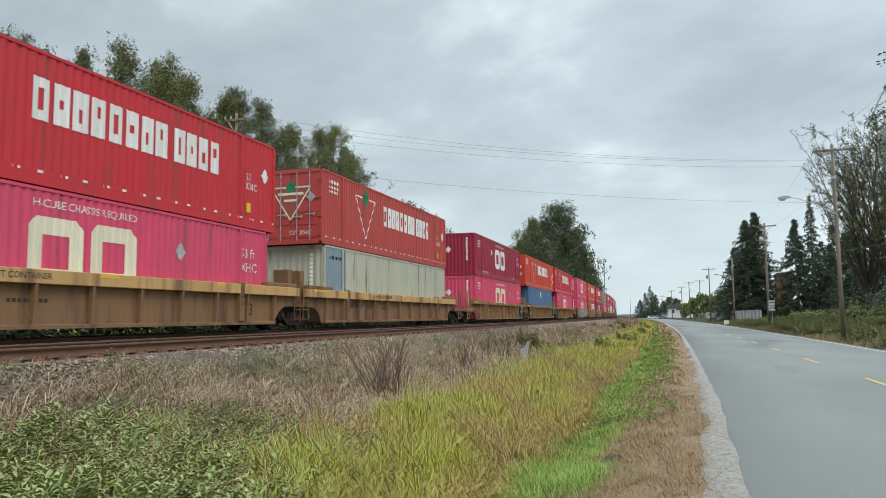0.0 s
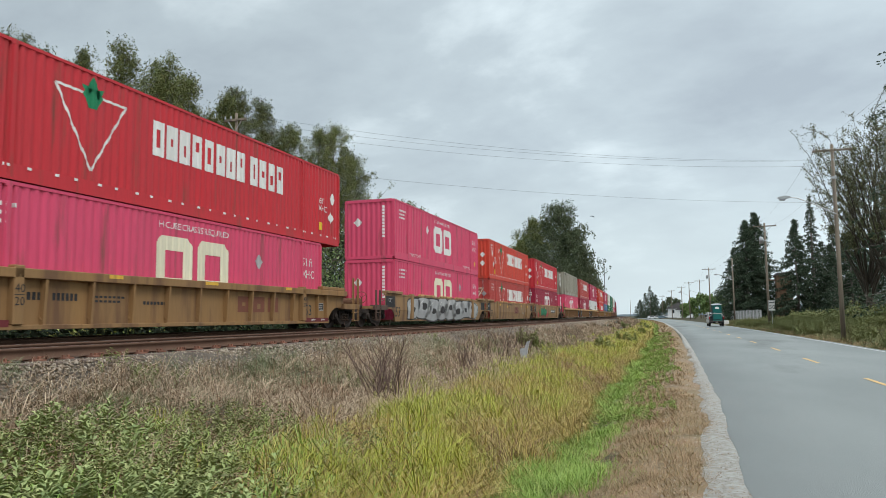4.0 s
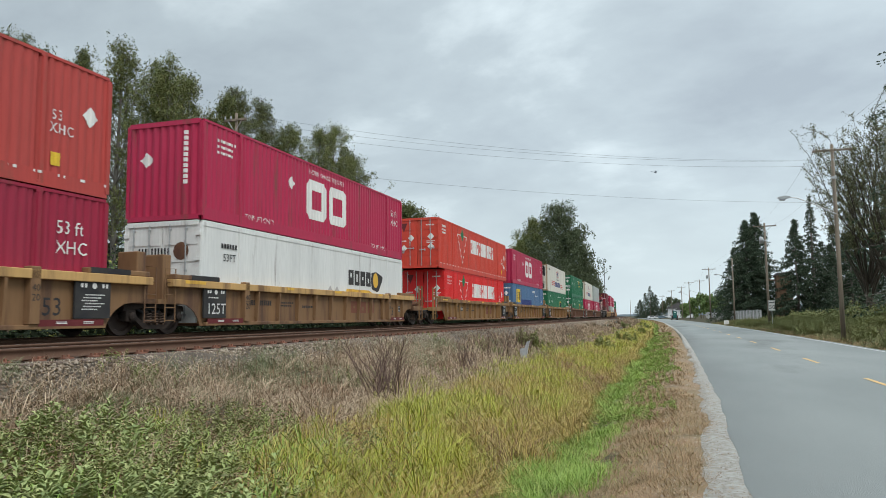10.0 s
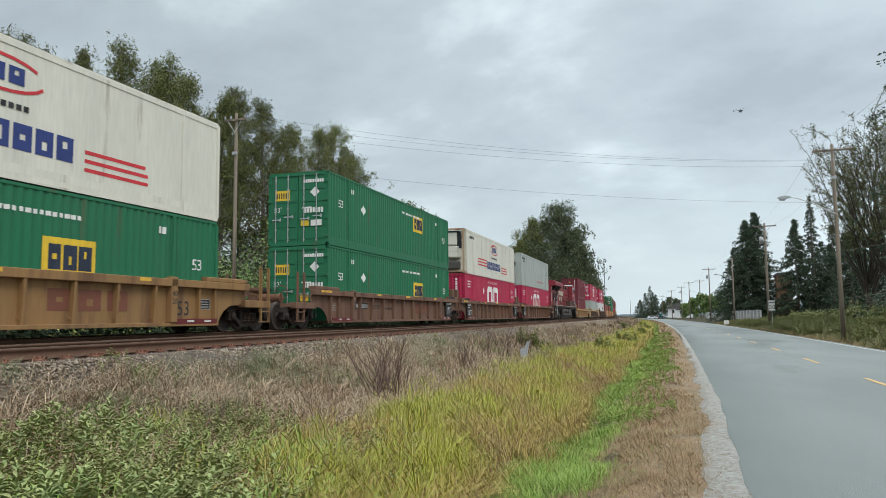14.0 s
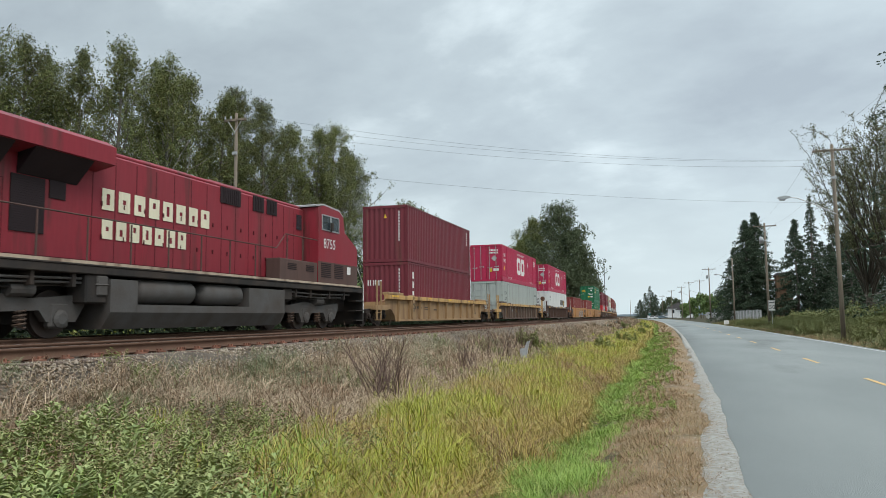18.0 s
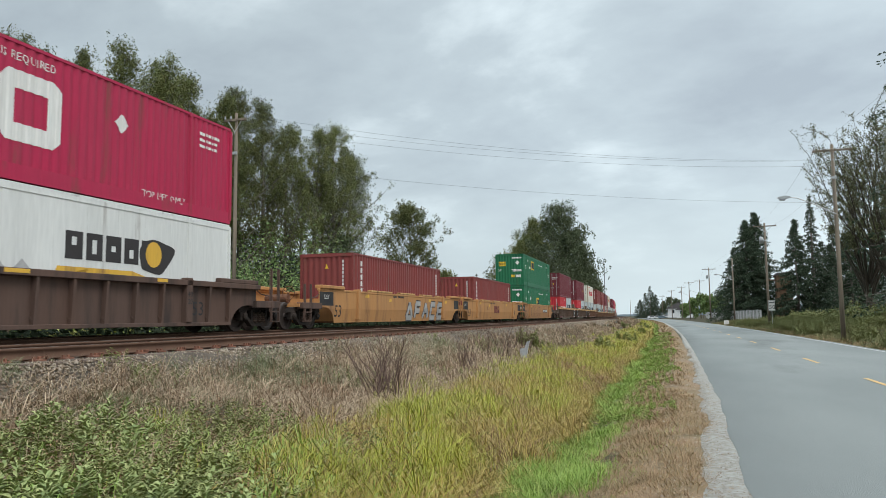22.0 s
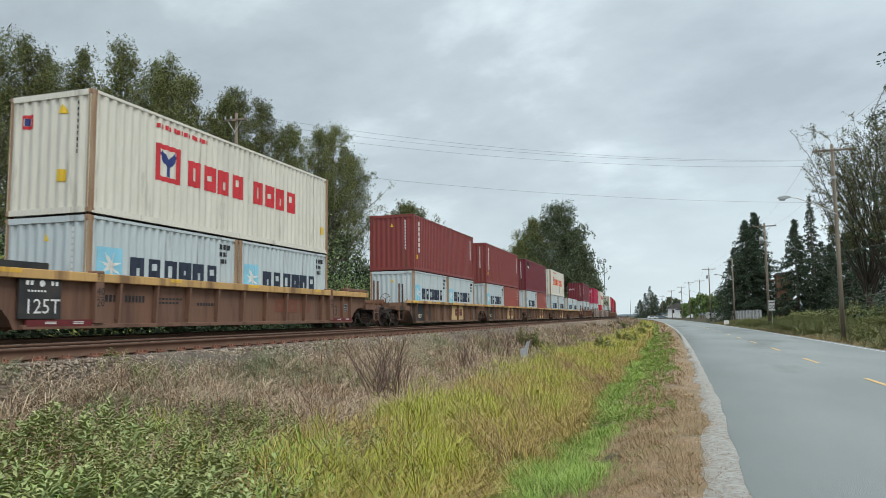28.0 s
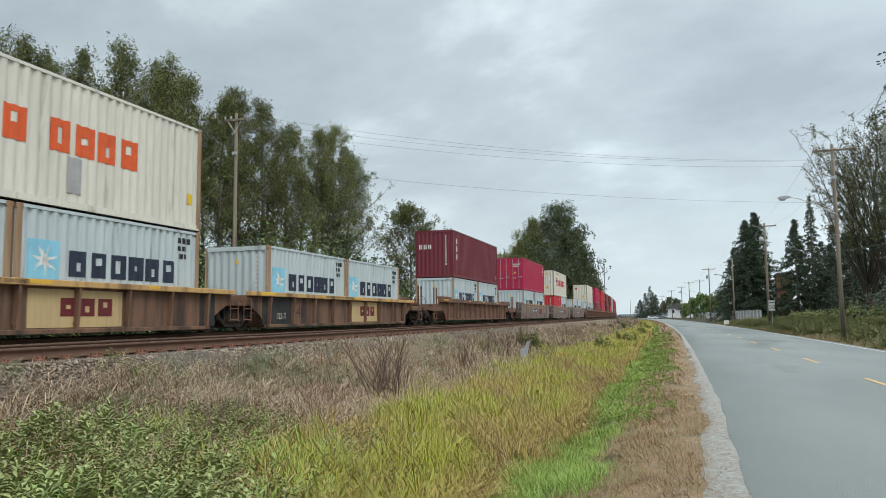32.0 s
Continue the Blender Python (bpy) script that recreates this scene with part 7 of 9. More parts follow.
        if kind == "low":
            part("sill_notice", mark_mesh("sill_notice", text_polys("52,000 LBS. MAX. GROSS WT. FOR 20 FT. CONTAINER", -2.4, top - 0.1, 0.075), on_sill, "black"), "black", t)
        if kind == "ribbed" and dark_panel:
            part("stencil", mark_mesh("stencil", glyphs(2.0, 0.78, 3, 0.66, 0.48, 0.2, 0.26), flat, "rust_faded"), "rust_faded", side, "faded maroon stencilled blocks")
        if kind == "ribbed":
            ink = "black"
            if dark_panel and -1 in outer:
                ink = "greymark"
                part("number_panel", mark_mesh("number_panel", [rect(-half + 2.66, -half + 4.1, 0.95, 1.21)], flat, "data_black"), "data_black", side)
            elif colour == "car_grime" and len(outer) == 2:
                ink = "greymark"
                part("paint_patch", mark_mesh("paint_patch", [rect(-half + 0.5, -half + 1.1, 0.52, 0.66), rect(-half + 0.55, -half + 0.95, 1.0, 1.3), rect(-half + 1.6, -half + 2.1, 0.5, 1.28), rect(-half + 5.2, -half + 5.7, 0.95, 1.2), rect(half - 3.0, half - 2.7, 0.8, 1.2), rect(half - 2.2, half - 0.9, 0.52, 1.38), rect(half - 0.8, half - 0.1, 1.05, 1.4)], flat, "car_tan"), "car_tan", side, "tan overpainted patch")
            part("car_number", mark_mesh("car_number", ticks(-half + 2.75, 1.0, 4, 0.09, 0.16, 0.04) + ticks(-half + 3.4, 1.0, 6, 0.08, 0.16, 0.04), [(a, x + 0.003) for a, x in flat], ink), ink, side)
            part("size_stencil", mark_mesh("size_stencil", text_polys("40", -half + 2.31, 1.14, 0.17) + text_polys("20", -half + 2.31, 0.88, 0.17) + [rect(-half + 2.31, -half + 2.54, 1.085, 1.1)], [(-20.0, 1.493), (20.0, 1.493)], "black"), "black", side)
            part("side_notice", mark_mesh("side_notice", ticks(-half + 4.6, 1.08, 7, 0.1, 0.05, 0.04) + ticks(-half + 4.6, 0.98, 6, 0.1, 0.05, 0.04) + ticks(-half + 6.2, 0.95, 8, 0.09, 0.08, 0.04), flat, "black"), "black", side)
            part("size_stencil", mark_mesh("size_stencil", text_polys("53", half - 2.13, 0.68, 0.38) + text_polys("40", half - 2.53, 1.18, 0.14) + text_polys("20", half - 2.53, 0.98, 0.14), [(-20.0, 1.493), (half - 2.2, 1.493), (half - 2.19, fx + 0.002), (20.0, fx + 0.002)], "black"), "black", side)
        elif kind == "smooth":
            if graffiti in (0, 7, 10):
                na = {7: 1.95, 10: 1.75}.get(graffiti, -2.6)
                part("number_panel", mark_mesh("number_panel", [rect(na, na + 3.0, 0.98, 1.28)], flat, "black"), "data_black", side)
                part("car_number", mark_mesh("car_number", ticks(na + 0.15, 1.05, 4, 0.17, 0.17, 0.08) + ticks(na + 1.3, 1.05, 6, 0.17, 0.17, 0.08), [(a, fx + 0.006) for a, _ in flat], "white"), "white", side)
            else:
                part("car_number", mark_mesh("car_number", ticks(-1.9, 1.5, 4, 0.09, 0.09, 0.05) + ticks(-1.2, 1.5, 6, 0.09, 0.09, 0.05), flat, "black"), "black", side)
            for e in (-1, 1):
                part("end_panel", boxes((fx, fx + 0.005, *sorted((e * (half - 0.1), e * (tip - 0.03))), 1.05, top - 0.12)), "data_black", side, "black painted side end")
            part("stencil", mark_mesh("stencil", text_polys("125T", -half - 0.75, 1.3, 0.16), [(a, fx + 0.007) for a, _ in flat], "white"), "white", side)
            part("size_stencil", lean_in(mark_mesh("size_stencil", text_polys("53", -half + 0.2, 0.62, 0.46), flat, "black"), foot), "black", side)
            if graffiti in (0, 6, 9):
                ta = {6: -0.7, 9: 0.6}.get(graffiti, 1.5)
                part("stencil", lean_in(mark_mesh("stencil", glyphs(ta, 0.84, 3, 0.48, 0.52, 0.12), flat, "maroonmark"), foot), "maroonmark", side, "maroon stencilled blocks")
                part("unit_letter", mark_mesh("unit_letter", text_polys("C", ta - 2.2, 1.06, 0.3), flat, "black"), "black", side)
            for py, pz, pw in ((-5.2, 1.42, 0.5), (-2.4, 1.3, 0.35), (3.4, 1.4, 0.4), (6.3, 1.35, 0.5)):
                part("paint_patch", mark_mesh("paint_patch", [[(py, pz), (py + pw, pz + 0.02), (py + pw * 0.9, pz + 0.16), (py + 0.1, pz + 0.14)]], flat, "yellow_sill"), "yellow_sill", side, "yellow paint patch")
        else:
            part("size_stencil", mark_mesh("size_stencil", text_polys("40", -4.35, 0.6, 0.4), flat, "black"), "black", side)
            for y0, y1 in ((-6.6, -4.66), (6.0, 6.7)):
                part("end_panel", boxes((fx, fx + 0.006, y0, y1, foot + 0.1, top - 0.12)), "data_black", side, "black painted end of the side")
            part("stencil", mark_mesh("stencil", text_polys("125-T", -5.74, 0.56, 0.19), [(a, fx + 0.009) for a, _ in flat], "cream"), "cream", side)
            part("owner_panel", mark_mesh("owner_panel", [rect(0.3, 3.0, 0.42, 1.24)], flat, "panel_tan"), "panel_tan", side)
            part("stencil", mark_mesh("stencil", glyphs(1.15, 0.66, 3, 0.44, 0.4, 0.1), [(a, fx + 0.006) for a, _ in flat], "maroonmark"), "maroonmark", side)
        if graffiti:
            r = random.Random(graffiti)
            g0 = {5: 0.0, 7: -4.2, 6: 5.6}.get(graffiti, -half + 2.6 if graffiti % 2 else 2.6)
            n, w, bold = (5, 1.15, 0.24) if graffiti % 2 else (4, 0.8, 0.11)
            if graffiti in (6, 7):
                n, w, bold = (2, 0.7, 0.05) if graffiti == 6 else (4, 1.1, 0.06)
            strokes = []
            for k in range(n):
                a0, lean = g0 + k * w * 1.08, r.uniform(-0.08, 0.12)
                p = [(a0 + f * w * 0.72 + lean * (z - 0.5), 0.56 + 0.72 * z) for f, z in ((0, 0), (0.1, 1), (0.95, 1), (0.8, 0.5), (0.1, 0.5), (1.0, 0), (0.5, 1.02))]
                faces = (((0, 6), (6, 5), (5, 0)), ((0, 1), (1, 2), (4, 3)), ((0, 6), (6, 5), (4, 3)), ((0, 1), (1, 2), (0, 5)), ((0, 1), (1, 2), (0, 5), (4, 3)))
                if graffiti == 5:
                    strokes += [(*p[i0], *p[i1]) for i0, i1 in faces[k]]
                else:
                    q = [(a0 + r.uniform(0, w), r.uniform(0.55, 1.3)) for _ in range(5)]
                    strokes += [(*q[i0], *q[i0 + 1]) for i0 in range(4)]
            if graffiti == 8:
                # eight swollen silver shapes with dark rims and pale blue shadows
                rim, fill, shade, hole, shine = [], [], [], [], []
                for k in range(8):
                    a0, wk, up = -5.6 + 1.66 * k, 0.9 + 0.14 * (k % 3), 0.05 * math.sin(2.3 * k)

                    def swell(da, grow, size=1.0, dz=0.0):
                        return [[(a0 + da + (wk * size + grow) * math.copysign(abs(math.cos(q)) ** 0.6, math.cos(q)) * (1 + 0.2 * math.sin(3 * q + k)) + 0.24 * size * math.sin(q + 0.4 * k), 1.02 + up + dz + (0.56 * size + grow) * math.copysign(abs(math.sin(q)) ** 0.7, math.sin(q)) * (1 + 0.1 * math.cos(2 * q + k))) for q in (2 * math.pi * i / 18 for i in range(18))]]
                    shade += swell(0.16, 0.05); rim += swell(0.0, 0.07); fill += swell(0.0, 0.0)
                    hole += swell(0.08 * math.sin(k), 0.0, 0.26 + 0.08 * (k % 2), -0.06 + 0.16 * (k % 3 == 1))
                    shine += line(a0 - 0.62 * wk, 1.22 + up, a0 - 0.1, 1.46 + up, 0.03) + line(a0 - 0.66 * wk, 1.2 + up, a0 - 0.72 * wk, 0.9 + up, 0.03)
                for nm, polys, mt, up, lb in (("graffiti_shadow", shade, "skyblue_faded", 0.003, "pale blue sprayed shadow"), ("graffiti_rim", rim, "darkmark", 0.0055, "dark rims of swollen shapes"),
                                              ("graffiti_fill", fill, "greymark", 0.008, "swollen silver sprayed shapes"), ("graffiti_hole", hole, "darkmark", 0.0105, "dark cores of the shapes"), ("graffiti_shine", shine, "white", 0.0105, "white highlight strokes")):
                    part(nm, lean_in(mark_mesh(nm, polys, [(-20.0, fx + up), (20.0, fx + up)], mt), foot), mt, side, lb)
                strokes = []
            if graffiti == 7:
                # five large hollow shapes in thin dark outline
                strokes, bold = [], 0.026
                for k in range(5):
                    a0, wk = -7.4 + 1.72 * k, 0.78 + 0.1 * (k % 2)
                    for size, n in ((1.0, 16), (0.3, 8)):
                        p = [(a0 + wk * size * math.copysign(abs(math.cos(q)) ** 0.7, math.cos(q)) * (1 + 0.16 * math.sin(2 * q + k)) + 0.2 * math.sin(q) * size, 1.0 + 0.5 * size * math.sin(q) * (1 + 0.12 * math.cos(3 * q + k))) for q in (2 * math.pi * i / n for i in range(n + 1))]
                        strokes += [(*p[i], *p[i + 1]) for i in range(n)]
            if graffiti == 9:
                strokes, bold = [], 0.022
                for k in range(26):
                    q = 0.5 * k
                    strokes.append((3.6 + 0.11 * k + 0.25 * math.sin(q), 1.05 + 0.28 * math.cos(1.7 * q), 3.6 + 0.11 * (k + 1) + 0.25 * math.sin(q + 0.5), 1.05 + 0.28 * math.cos(1.7 * (q + 0.5))))
            if graffiti == 10:
                # five swollen green shapes with dark rims over a red cloud
                def blob(a, z, w, h, n=14):
                    return [[(a + w * math.cos(2 * math.pi * i / n) * (1 + 0.12 * math.sin(3 * i + a)), z + h * math.sin(2 * math.pi * i / n) * (1 + 0.1 * math.cos(2 * i + a))) for i in range(n)]]
                rim, fill, dot, cloud = [], [], [], []
                for k in range(5):
                    a0, z0 = -5.75 + 0.96 * k, 0.98 + 0.08 * (k % 2)
                    rim += blob(a0, z0, 0.56, 0.46); fill += blob(a0, z0, 0.48, 0.38); dot += blob(a0 + 0.05, z0 + 0.1 - 0.15 * (k % 2), 0.1, 0.15)
                for k in range(8):
                    cloud += blob(-6.7 + 0.86 * k, 0.72 + 0.1 * (k % 3), 0.6, 0.26)
                part("graffiti_cloud", lean_in(mark_mesh("graffiti_cloud", cloud, [(-20.0, fx + 0.0035), (20.0, fx + 0.0035)], "c_brick"), foot), "c_brick", side, "sprayed red cloud")
                part("graffiti_rim", lean_in(mark_mesh("graffiti_rim", rim, [(-20.0, fx + 0.006), (20.0, fx + 0.006)], "darkmark"), foot), "darkmark", side, "dark rims of swollen shapes")
                part("graffiti_fill", lean_in(mark_mesh("graffiti_fill", fill, [(-20.0, fx + 0.0085), (20.0, fx + 0.0085)], "greenmark"), foot), "greenmark", side, "swollen green sprayed shapes")
                part("graffiti_eye", lean_in(mark_mesh("graffiti_eye", dot, [(-20.0, fx + 0.011), (20.0, fx + 0.011)], "darkmark"), foot), "darkmark", side)
                strokes = [(5.4, 1.2, 5.6, 1.35), (5.6, 1.35, 5.8, 1.15), (5.8, 1.15, 6.0, 1.3)]
                bold = 0.05
            c = {6: "darkmark", 7: "darkmark", 4: "greenmark"}.get(graffiti, "greymark")
            bent = lean_in if kind == "smooth" else (lambda me, foot: me)
            if bold > 0.1 and strokes:
                part("graffiti", bent(mark_mesh("graffiti", [q for st in strokes for q in line(*st, bold + 0.11)], [(-20.0, fx + 0.0035), (20.0, fx + 0.0035)], "darkmark"), foot), "darkmark", side, "dark outlines of painted graffiti")
            if strokes:
                part("graffiti", bent(mark_mesh("graffiti", [q for st in strokes for q in line(*st, bold)], [(-20.0, fx + 0.009), (20.0, fx + 0.009)], c), foot), c, side, "sprayed graffiti strokes")
    # floor of the well and the end structures
    part("floor", boxes((-1.28, 1.28, -half + 0.45, half - 0.45, foot + 0.005, foot + 0.06)), "rust", t)
    for e in (-1, 1):
        end = part("end_platform", boxes((-1.3, 1.3, *sorted((e * (half - 0.1), e * (art if e not in outer else art + 1.0))), 0.98, 1.1), (-0.35, 0.35, *sorted((e * (half - 0.2), e * (art + (0.0 if e not in outer else 1.1)))), 0.72, 1.0),
                                         (-1.3, 1.3, *sorted((e * (half - 0.42), e * (half - 0.34))), foot + 0.06, 1.35)), colour, t)
        if e in outer:
            ye = e * (art + 1.0)
            post = "car_dark" if kind == "smooth" else "sill_worn" if colour == "car_grime" and len(outer) == 2 else colour
            high = 1.8 if kind == "smooth" else 2.2
            for s in (1, -1):
                ya, yb = ye - e * 0.14, ye - e * 0.6
                bm = boxes(*[(s * 1.42 - 0.035, s * 1.42 + 0.035, y - 0.014, y + 0.014, 0.46, high) for y in (ya, yb)], *[(s * 1.42 - 0.09, s * 1.42 + 0.03, min(ya, yb), max(ya, yb), z, z + 0.035) for z in (0.46, 0.78)])
                part("step_frame", bm, post, end, "upright flat bars with two steps")
                part("corner_sill", boxes((s * 1.3 - 0.14, s * 1.3 + 0.14, *sorted((ye - e * 0.04, e * (tip - 0.15))), 0.92, 1.14), bevel=0.012), post, end)
                bm = bmesh.new()
                for y in (ya - e * 0.1, yb - e * 0.1):
                    tube(bm, [(s * 1.42, y + e * 0.1, high - 0.06), (s * 1.42, y + e * 0.02, high), (s * 1.42, y, high - 0.1), (s * 1.42, y, 0.82), (s * 1.42, y + e * 0.1, 0.76)], 0.013, 5)
                part("grab_rail", bm, post, end)
                part("tie_bar", tube(bmesh.new(), [(s * 1.36, yb, 1.3), (s * 1.36, e * (tip + 0.2), 1.36), (s * 1.36, e * (tip - 0.1), 1.5)], 0.018, 5), post, end)
            part("coupler", boxes((-0.14, 0.14, *sorted((ye, ye + e * 0.75)), 0.62, 0.92), (-0.2, 0.2, *sorted((ye + e * 0.5, ye + e * 0.8)), 0.56, 0.98), bevel=0.04), "rust", end, "rusty coupler")
            if e < 0:
                bm = bmesh.new()
                hub = (0.55, ye + 0.55, 1.5)
                tube(bm, [(hub[0] + 0.25 * math.cos(a), hub[1], hub[2] + 0.25 * math.sin(a)) for a in np.linspace(0, 2 * math.pi, 17)], 0.016, 5)
                tube(bm, [(hub[0], hub[1], 1.1), hub], 0.035, 6)
                for a in (0.5, 2.6, 4.7):
                    tube(bm, [hub, (hub[0] + 0.25 * math.cos(a), hub[1], hub[2] + 0.25 * math.sin(a))], 0.012, 4)
                part("brake_wheel", bm, "rust", end)
                part("brake_tank", lathe(bmesh.new(), [(-0.5, 0.0), (-0.46, 0.17), (0.46, 0.17), (0.5, 0.0)], "x", 14, (-0.3, ye + 1.25, 1.32)), "rust", end)
        else:
            for s in (1, -1):
                bm = bmesh.new()
                crest = 1.2 if kind == "low" else 1.9
                tube(bm, [(s * 1.4, e * (art - 0.15), 0.5), (s * 1.4, e * (art - 0.15), crest), (s * 1.4, e * (art - 0.55), crest), (s * 1.4, e * (art - 0.55), 0.5)], 0.016, 5)
                for k in range(2 if kind == "low" else 4):
                    tube(bm, [(s * 1.4, e * (art - 0.15), 0.55 + 0.33 * k), (s * 1.4, e * (art - 0.55), 0.55 + 0.33 * k)], 0.012, 5)
                part("ladder", bm, colour, end)
            if kind == "ribbed":
                part("brake_box", boxes((0.6, 1.2, *sorted((e * (art - 0.62), e * (art - 0.3))), 1.08, 2.28), bevel=0.02), colour, end, "upright box housing the brake gear")
            bm = bmesh.new()
            tube(bm, [(0.9, e * (art - 0.6), 1.0), (1.1, e * (art - 0.25), 0.75), (1.0, e * art, 0.85)], 0.03, 6)
            part("brake_hose", bm, "black", end)
    for y in trucks:
        truck(t, y)
    CAR_PROTOS[key] = t
    return t


# ---- the train, unit by unit: u is the place of the unit's middle along the track at the clip's start ----
MOVERS = []      # (thing, u, height above the rail)


def put(ob, u, z=0.0):
    MOVERS.append((ob, u, z))
    return ob


CT, CPX = "tire", "cp"
RED = "red ribbed 53-foot container with white lettering and triangle emblem"
ORG = "orange-red ribbed container with white lettering and triangle emblem"
PNK = "faded pink-red ribbed container with two white block shapes"
CRM = "crimson ribbed container with two white block shapes"
GRN = "green ribbed 53-foot container with a yellow badge"
MRS = "pale grey-blue 20-foot container with dark lettering and star badge"
MRN = "plain maroon corrugated 40-foot container"
OXI = "oxide red corrugated 40-foot container with white stencils"


def c53(colour, style, label, end="", doors=False, L=16.15, **k):
    return container(label, colour, L, 2.9, 2.59, style, end, doors, **k)


def c40(colour, style, label, end="plain", doors=False, H=2.9):
    return container(label, colour, 12.19, H, 2.44, style, end, doors)


def c20(colour, style, label, end="plain", H=2.59):
    return container(label, colour, 6.06, H, 2.44, style, end)


BASE53, BASE40 = 0.48, 0.40


def pair20(u, near, far):
    for du, (colour, style, label) in ((-3.06, near), (3.06, far)):
        put(c20(colour, style, label), u + du, BASE40)


def single(u, lower, base=BASE53):
    put(lower, u, base)


def stack(u, lower, upper, base=BASE53, h=2.9):
    put(lower, u, base)
    put(upper, u, base + h + 0.03)


MK = ("c_pale", "maersk", MRS)
TAN, ART = "car_tan", 9.8


def three(us, kind, colour, label, **k):
    """A three-unit articulated car."""
    a = (us[1] - us[0]) / 2
    g, last = k.pop("graffiti", 0), k.pop("last", colour)
    put(well_car(kind, colour, (-10.0, a), (-1,), label, graffiti=g, **k), us[0])
    put(well_car(kind, colour, (), (), label, graffiti=g + 1 if g else 0, **k), us[1])
    put(well_car(kind, last, (-a, 10.0), (1,), label, graffiti=g + 2 if g else 0, **k), us[2])


RIB = "mustard and brown ribbed well car with stencilled panels"
SMO = "orange-brown smooth-sided well car with graffiti"
LOW = "brown low-sided well car with a yellow top sill"

three((-6.2, 13.3, 32.8), "ribbed", "car_mid", "dull brown ribbed well car with a deep worn tan sill", yellow=True, ribs_n=11, chord=0.3)
stack(13.3, c53("c_pink", "cp_cream", PNK, L=15.2), c53("c_red", CT, RED))
stack(32.8, c53("c_sage", "sage_end", "pale sage corrugated container with a blue-grey end", "cp", L=15.6), c53("c_brick", CT, RED, "tire", True))

three((55.73, 75.3, 94.75), "ribbed", TAN, RIB, dark_panel=True)
stack(55.73, c53("c_pink", "cp_cream", PNK, "cp"), c53("c_dark_crimson", CPX, CRM, "cp"))
stack(75.3, c53("c_blue", "blue_plain", "blue corrugated container with small white marks", L=15.2), c53("c_orange", CT, ORG, "placards", True, 18.29))
stack(94.75, c53("c_pink", "cp_cream", PNK, "cp_door", True, 15.2), c53("c_red", CT, RED, "tire", True, 18.29))

three((118.0, 137.4, 157.0), "smooth", "car_ochre", "dirty orange-brown smooth-sided well car with graffiti", graffiti=8)
stack(118.0, c53("c_pink", "cp_cream", PNK, "cp"), c53("c_pink", "cp_sticker", PNK, "cp"))
stack(137.4, c53("c_brick", CT, ORG, "tire", True), c53("c_orange", "tire_placards", ORG, "placards"))
stack(157.0, c53("c_dark_crimson", "cp_near", CRM, "cp_door", True), c53("c_red", "tire_placards", RED, "placards"))

three((180.3, 199.6, 219.25), "ribbed", "car_mid", RIB, dark_panel=True, yellow=True)
stack(180.3, c53("c_pink", "cp_grey", PNK, "cp"), c53("c_khaki", "khaki", "weathered khaki-grey container with rust stains", "cp_grey"))
stack(199.6, c53("c_dark_crimson", CPX, CRM, "cp"), c53("c_brick", CT, RED, "tire", True))
stack(219.25, c53("c_white", "bison", "white smooth container with black lettering and brown emblem", "bison", True), c53("c_crimson", CPX, CRM, "cp"))

three((242.4, 262.1, 281.5), "ribbed", TAN, RIB, dark_panel=True)
stack(242.4, c53("c_bright", CT, RED, "tire_door", True, 16.15), c53("c_orange", CT, ORG, "tire_door", True, 18.29))
stack(262.1, c53("c_blue", "emp_blue", "blue corrugated container with a yellow badge", "emp"), c53("c_crimson", CPX, CRM, "cp"))
put(c53("c_green", "emp_far", GRN, "emp", True), 281.5, BASE53)
put(c53("c_offwhite", "road_rail", "off-white refrigerated container with blue and red lettering", "", False, 15.55, reefer="full"), 281.8, BASE53 + 2.93)

three((304.72, 324.4, 343.76), "ribbed", "car_brown", "dark brown ribbed well car", dark_panel=True)
stack(304.72, c53("c_green", "emp_far", GRN, "emp", True), c53("c_green", "emp_far_high", GRN, "emp", True))
put(c53("c_crimson", CPX, CRM, "cp"), 324.4, BASE53)
put(c53("c_offwhite", "road_rail", "off-white refrigerated container with blue and red lettering", "", False, 15.55, reefer="full"), 324.7, BASE53 + 2.93)
stack(343.76, c53("c_crimson", CPX, CRM, "cp"), c53("c_grey", "grey_reefer", "grey refrigerated container with a cooling unit", "", False, reefer="small"))

# the locomotive runs at u = 366.2
put(well_car("ribbed", "car_yellow", (-10.0, 10.0), (-1, 1), "mustard brown single well car with scrawled graffiti", graffiti=6, yellow=True, ribs_n=11), 389.45)
stack(389.45, c40("c_maroon", "tex", MRN + " with white letters", "tex"), c40("c_maroon", "plain40", MRN))
put(well_car("ribbed", "car_grime", (-10.0, 10.0), (-1, 1), "grimy grey-brown single well car with a worn tan sill", yellow=True), 413.2)
stack(413.2, c53("c_grey", "smooth_grey", "pale grey smooth container", "", True), c53("c_crimson", "cp_near", CRM, "cp_door", True))
put(well_car("ribbed", "car_dark", (-10.0, 10.0), (-1, 1), "grimy dark brown ribbed single well car", ribs_n=17, chord=0.15), 437.2)
stack(437.2, c53("c_white", "bison", "white smooth container with black lettering and brown emblem", "bison", True), c53("c_crimson", "cp_near", CRM, "cp_door", True))

three((460.3, 480.0, 499.9), "smooth", "car_orange", SMO, graffiti=5, last="car_clay")
single(460.3, c40("c_oxide", "stencil", OXI), BASE40)
single(480.0, c40("c_oxide", "stencil", OXI), BASE40)
stack(499.9, c53("c_green", "emp", GRN, "emp"), c53("c_green", "emp_high", GRN, "emp"))

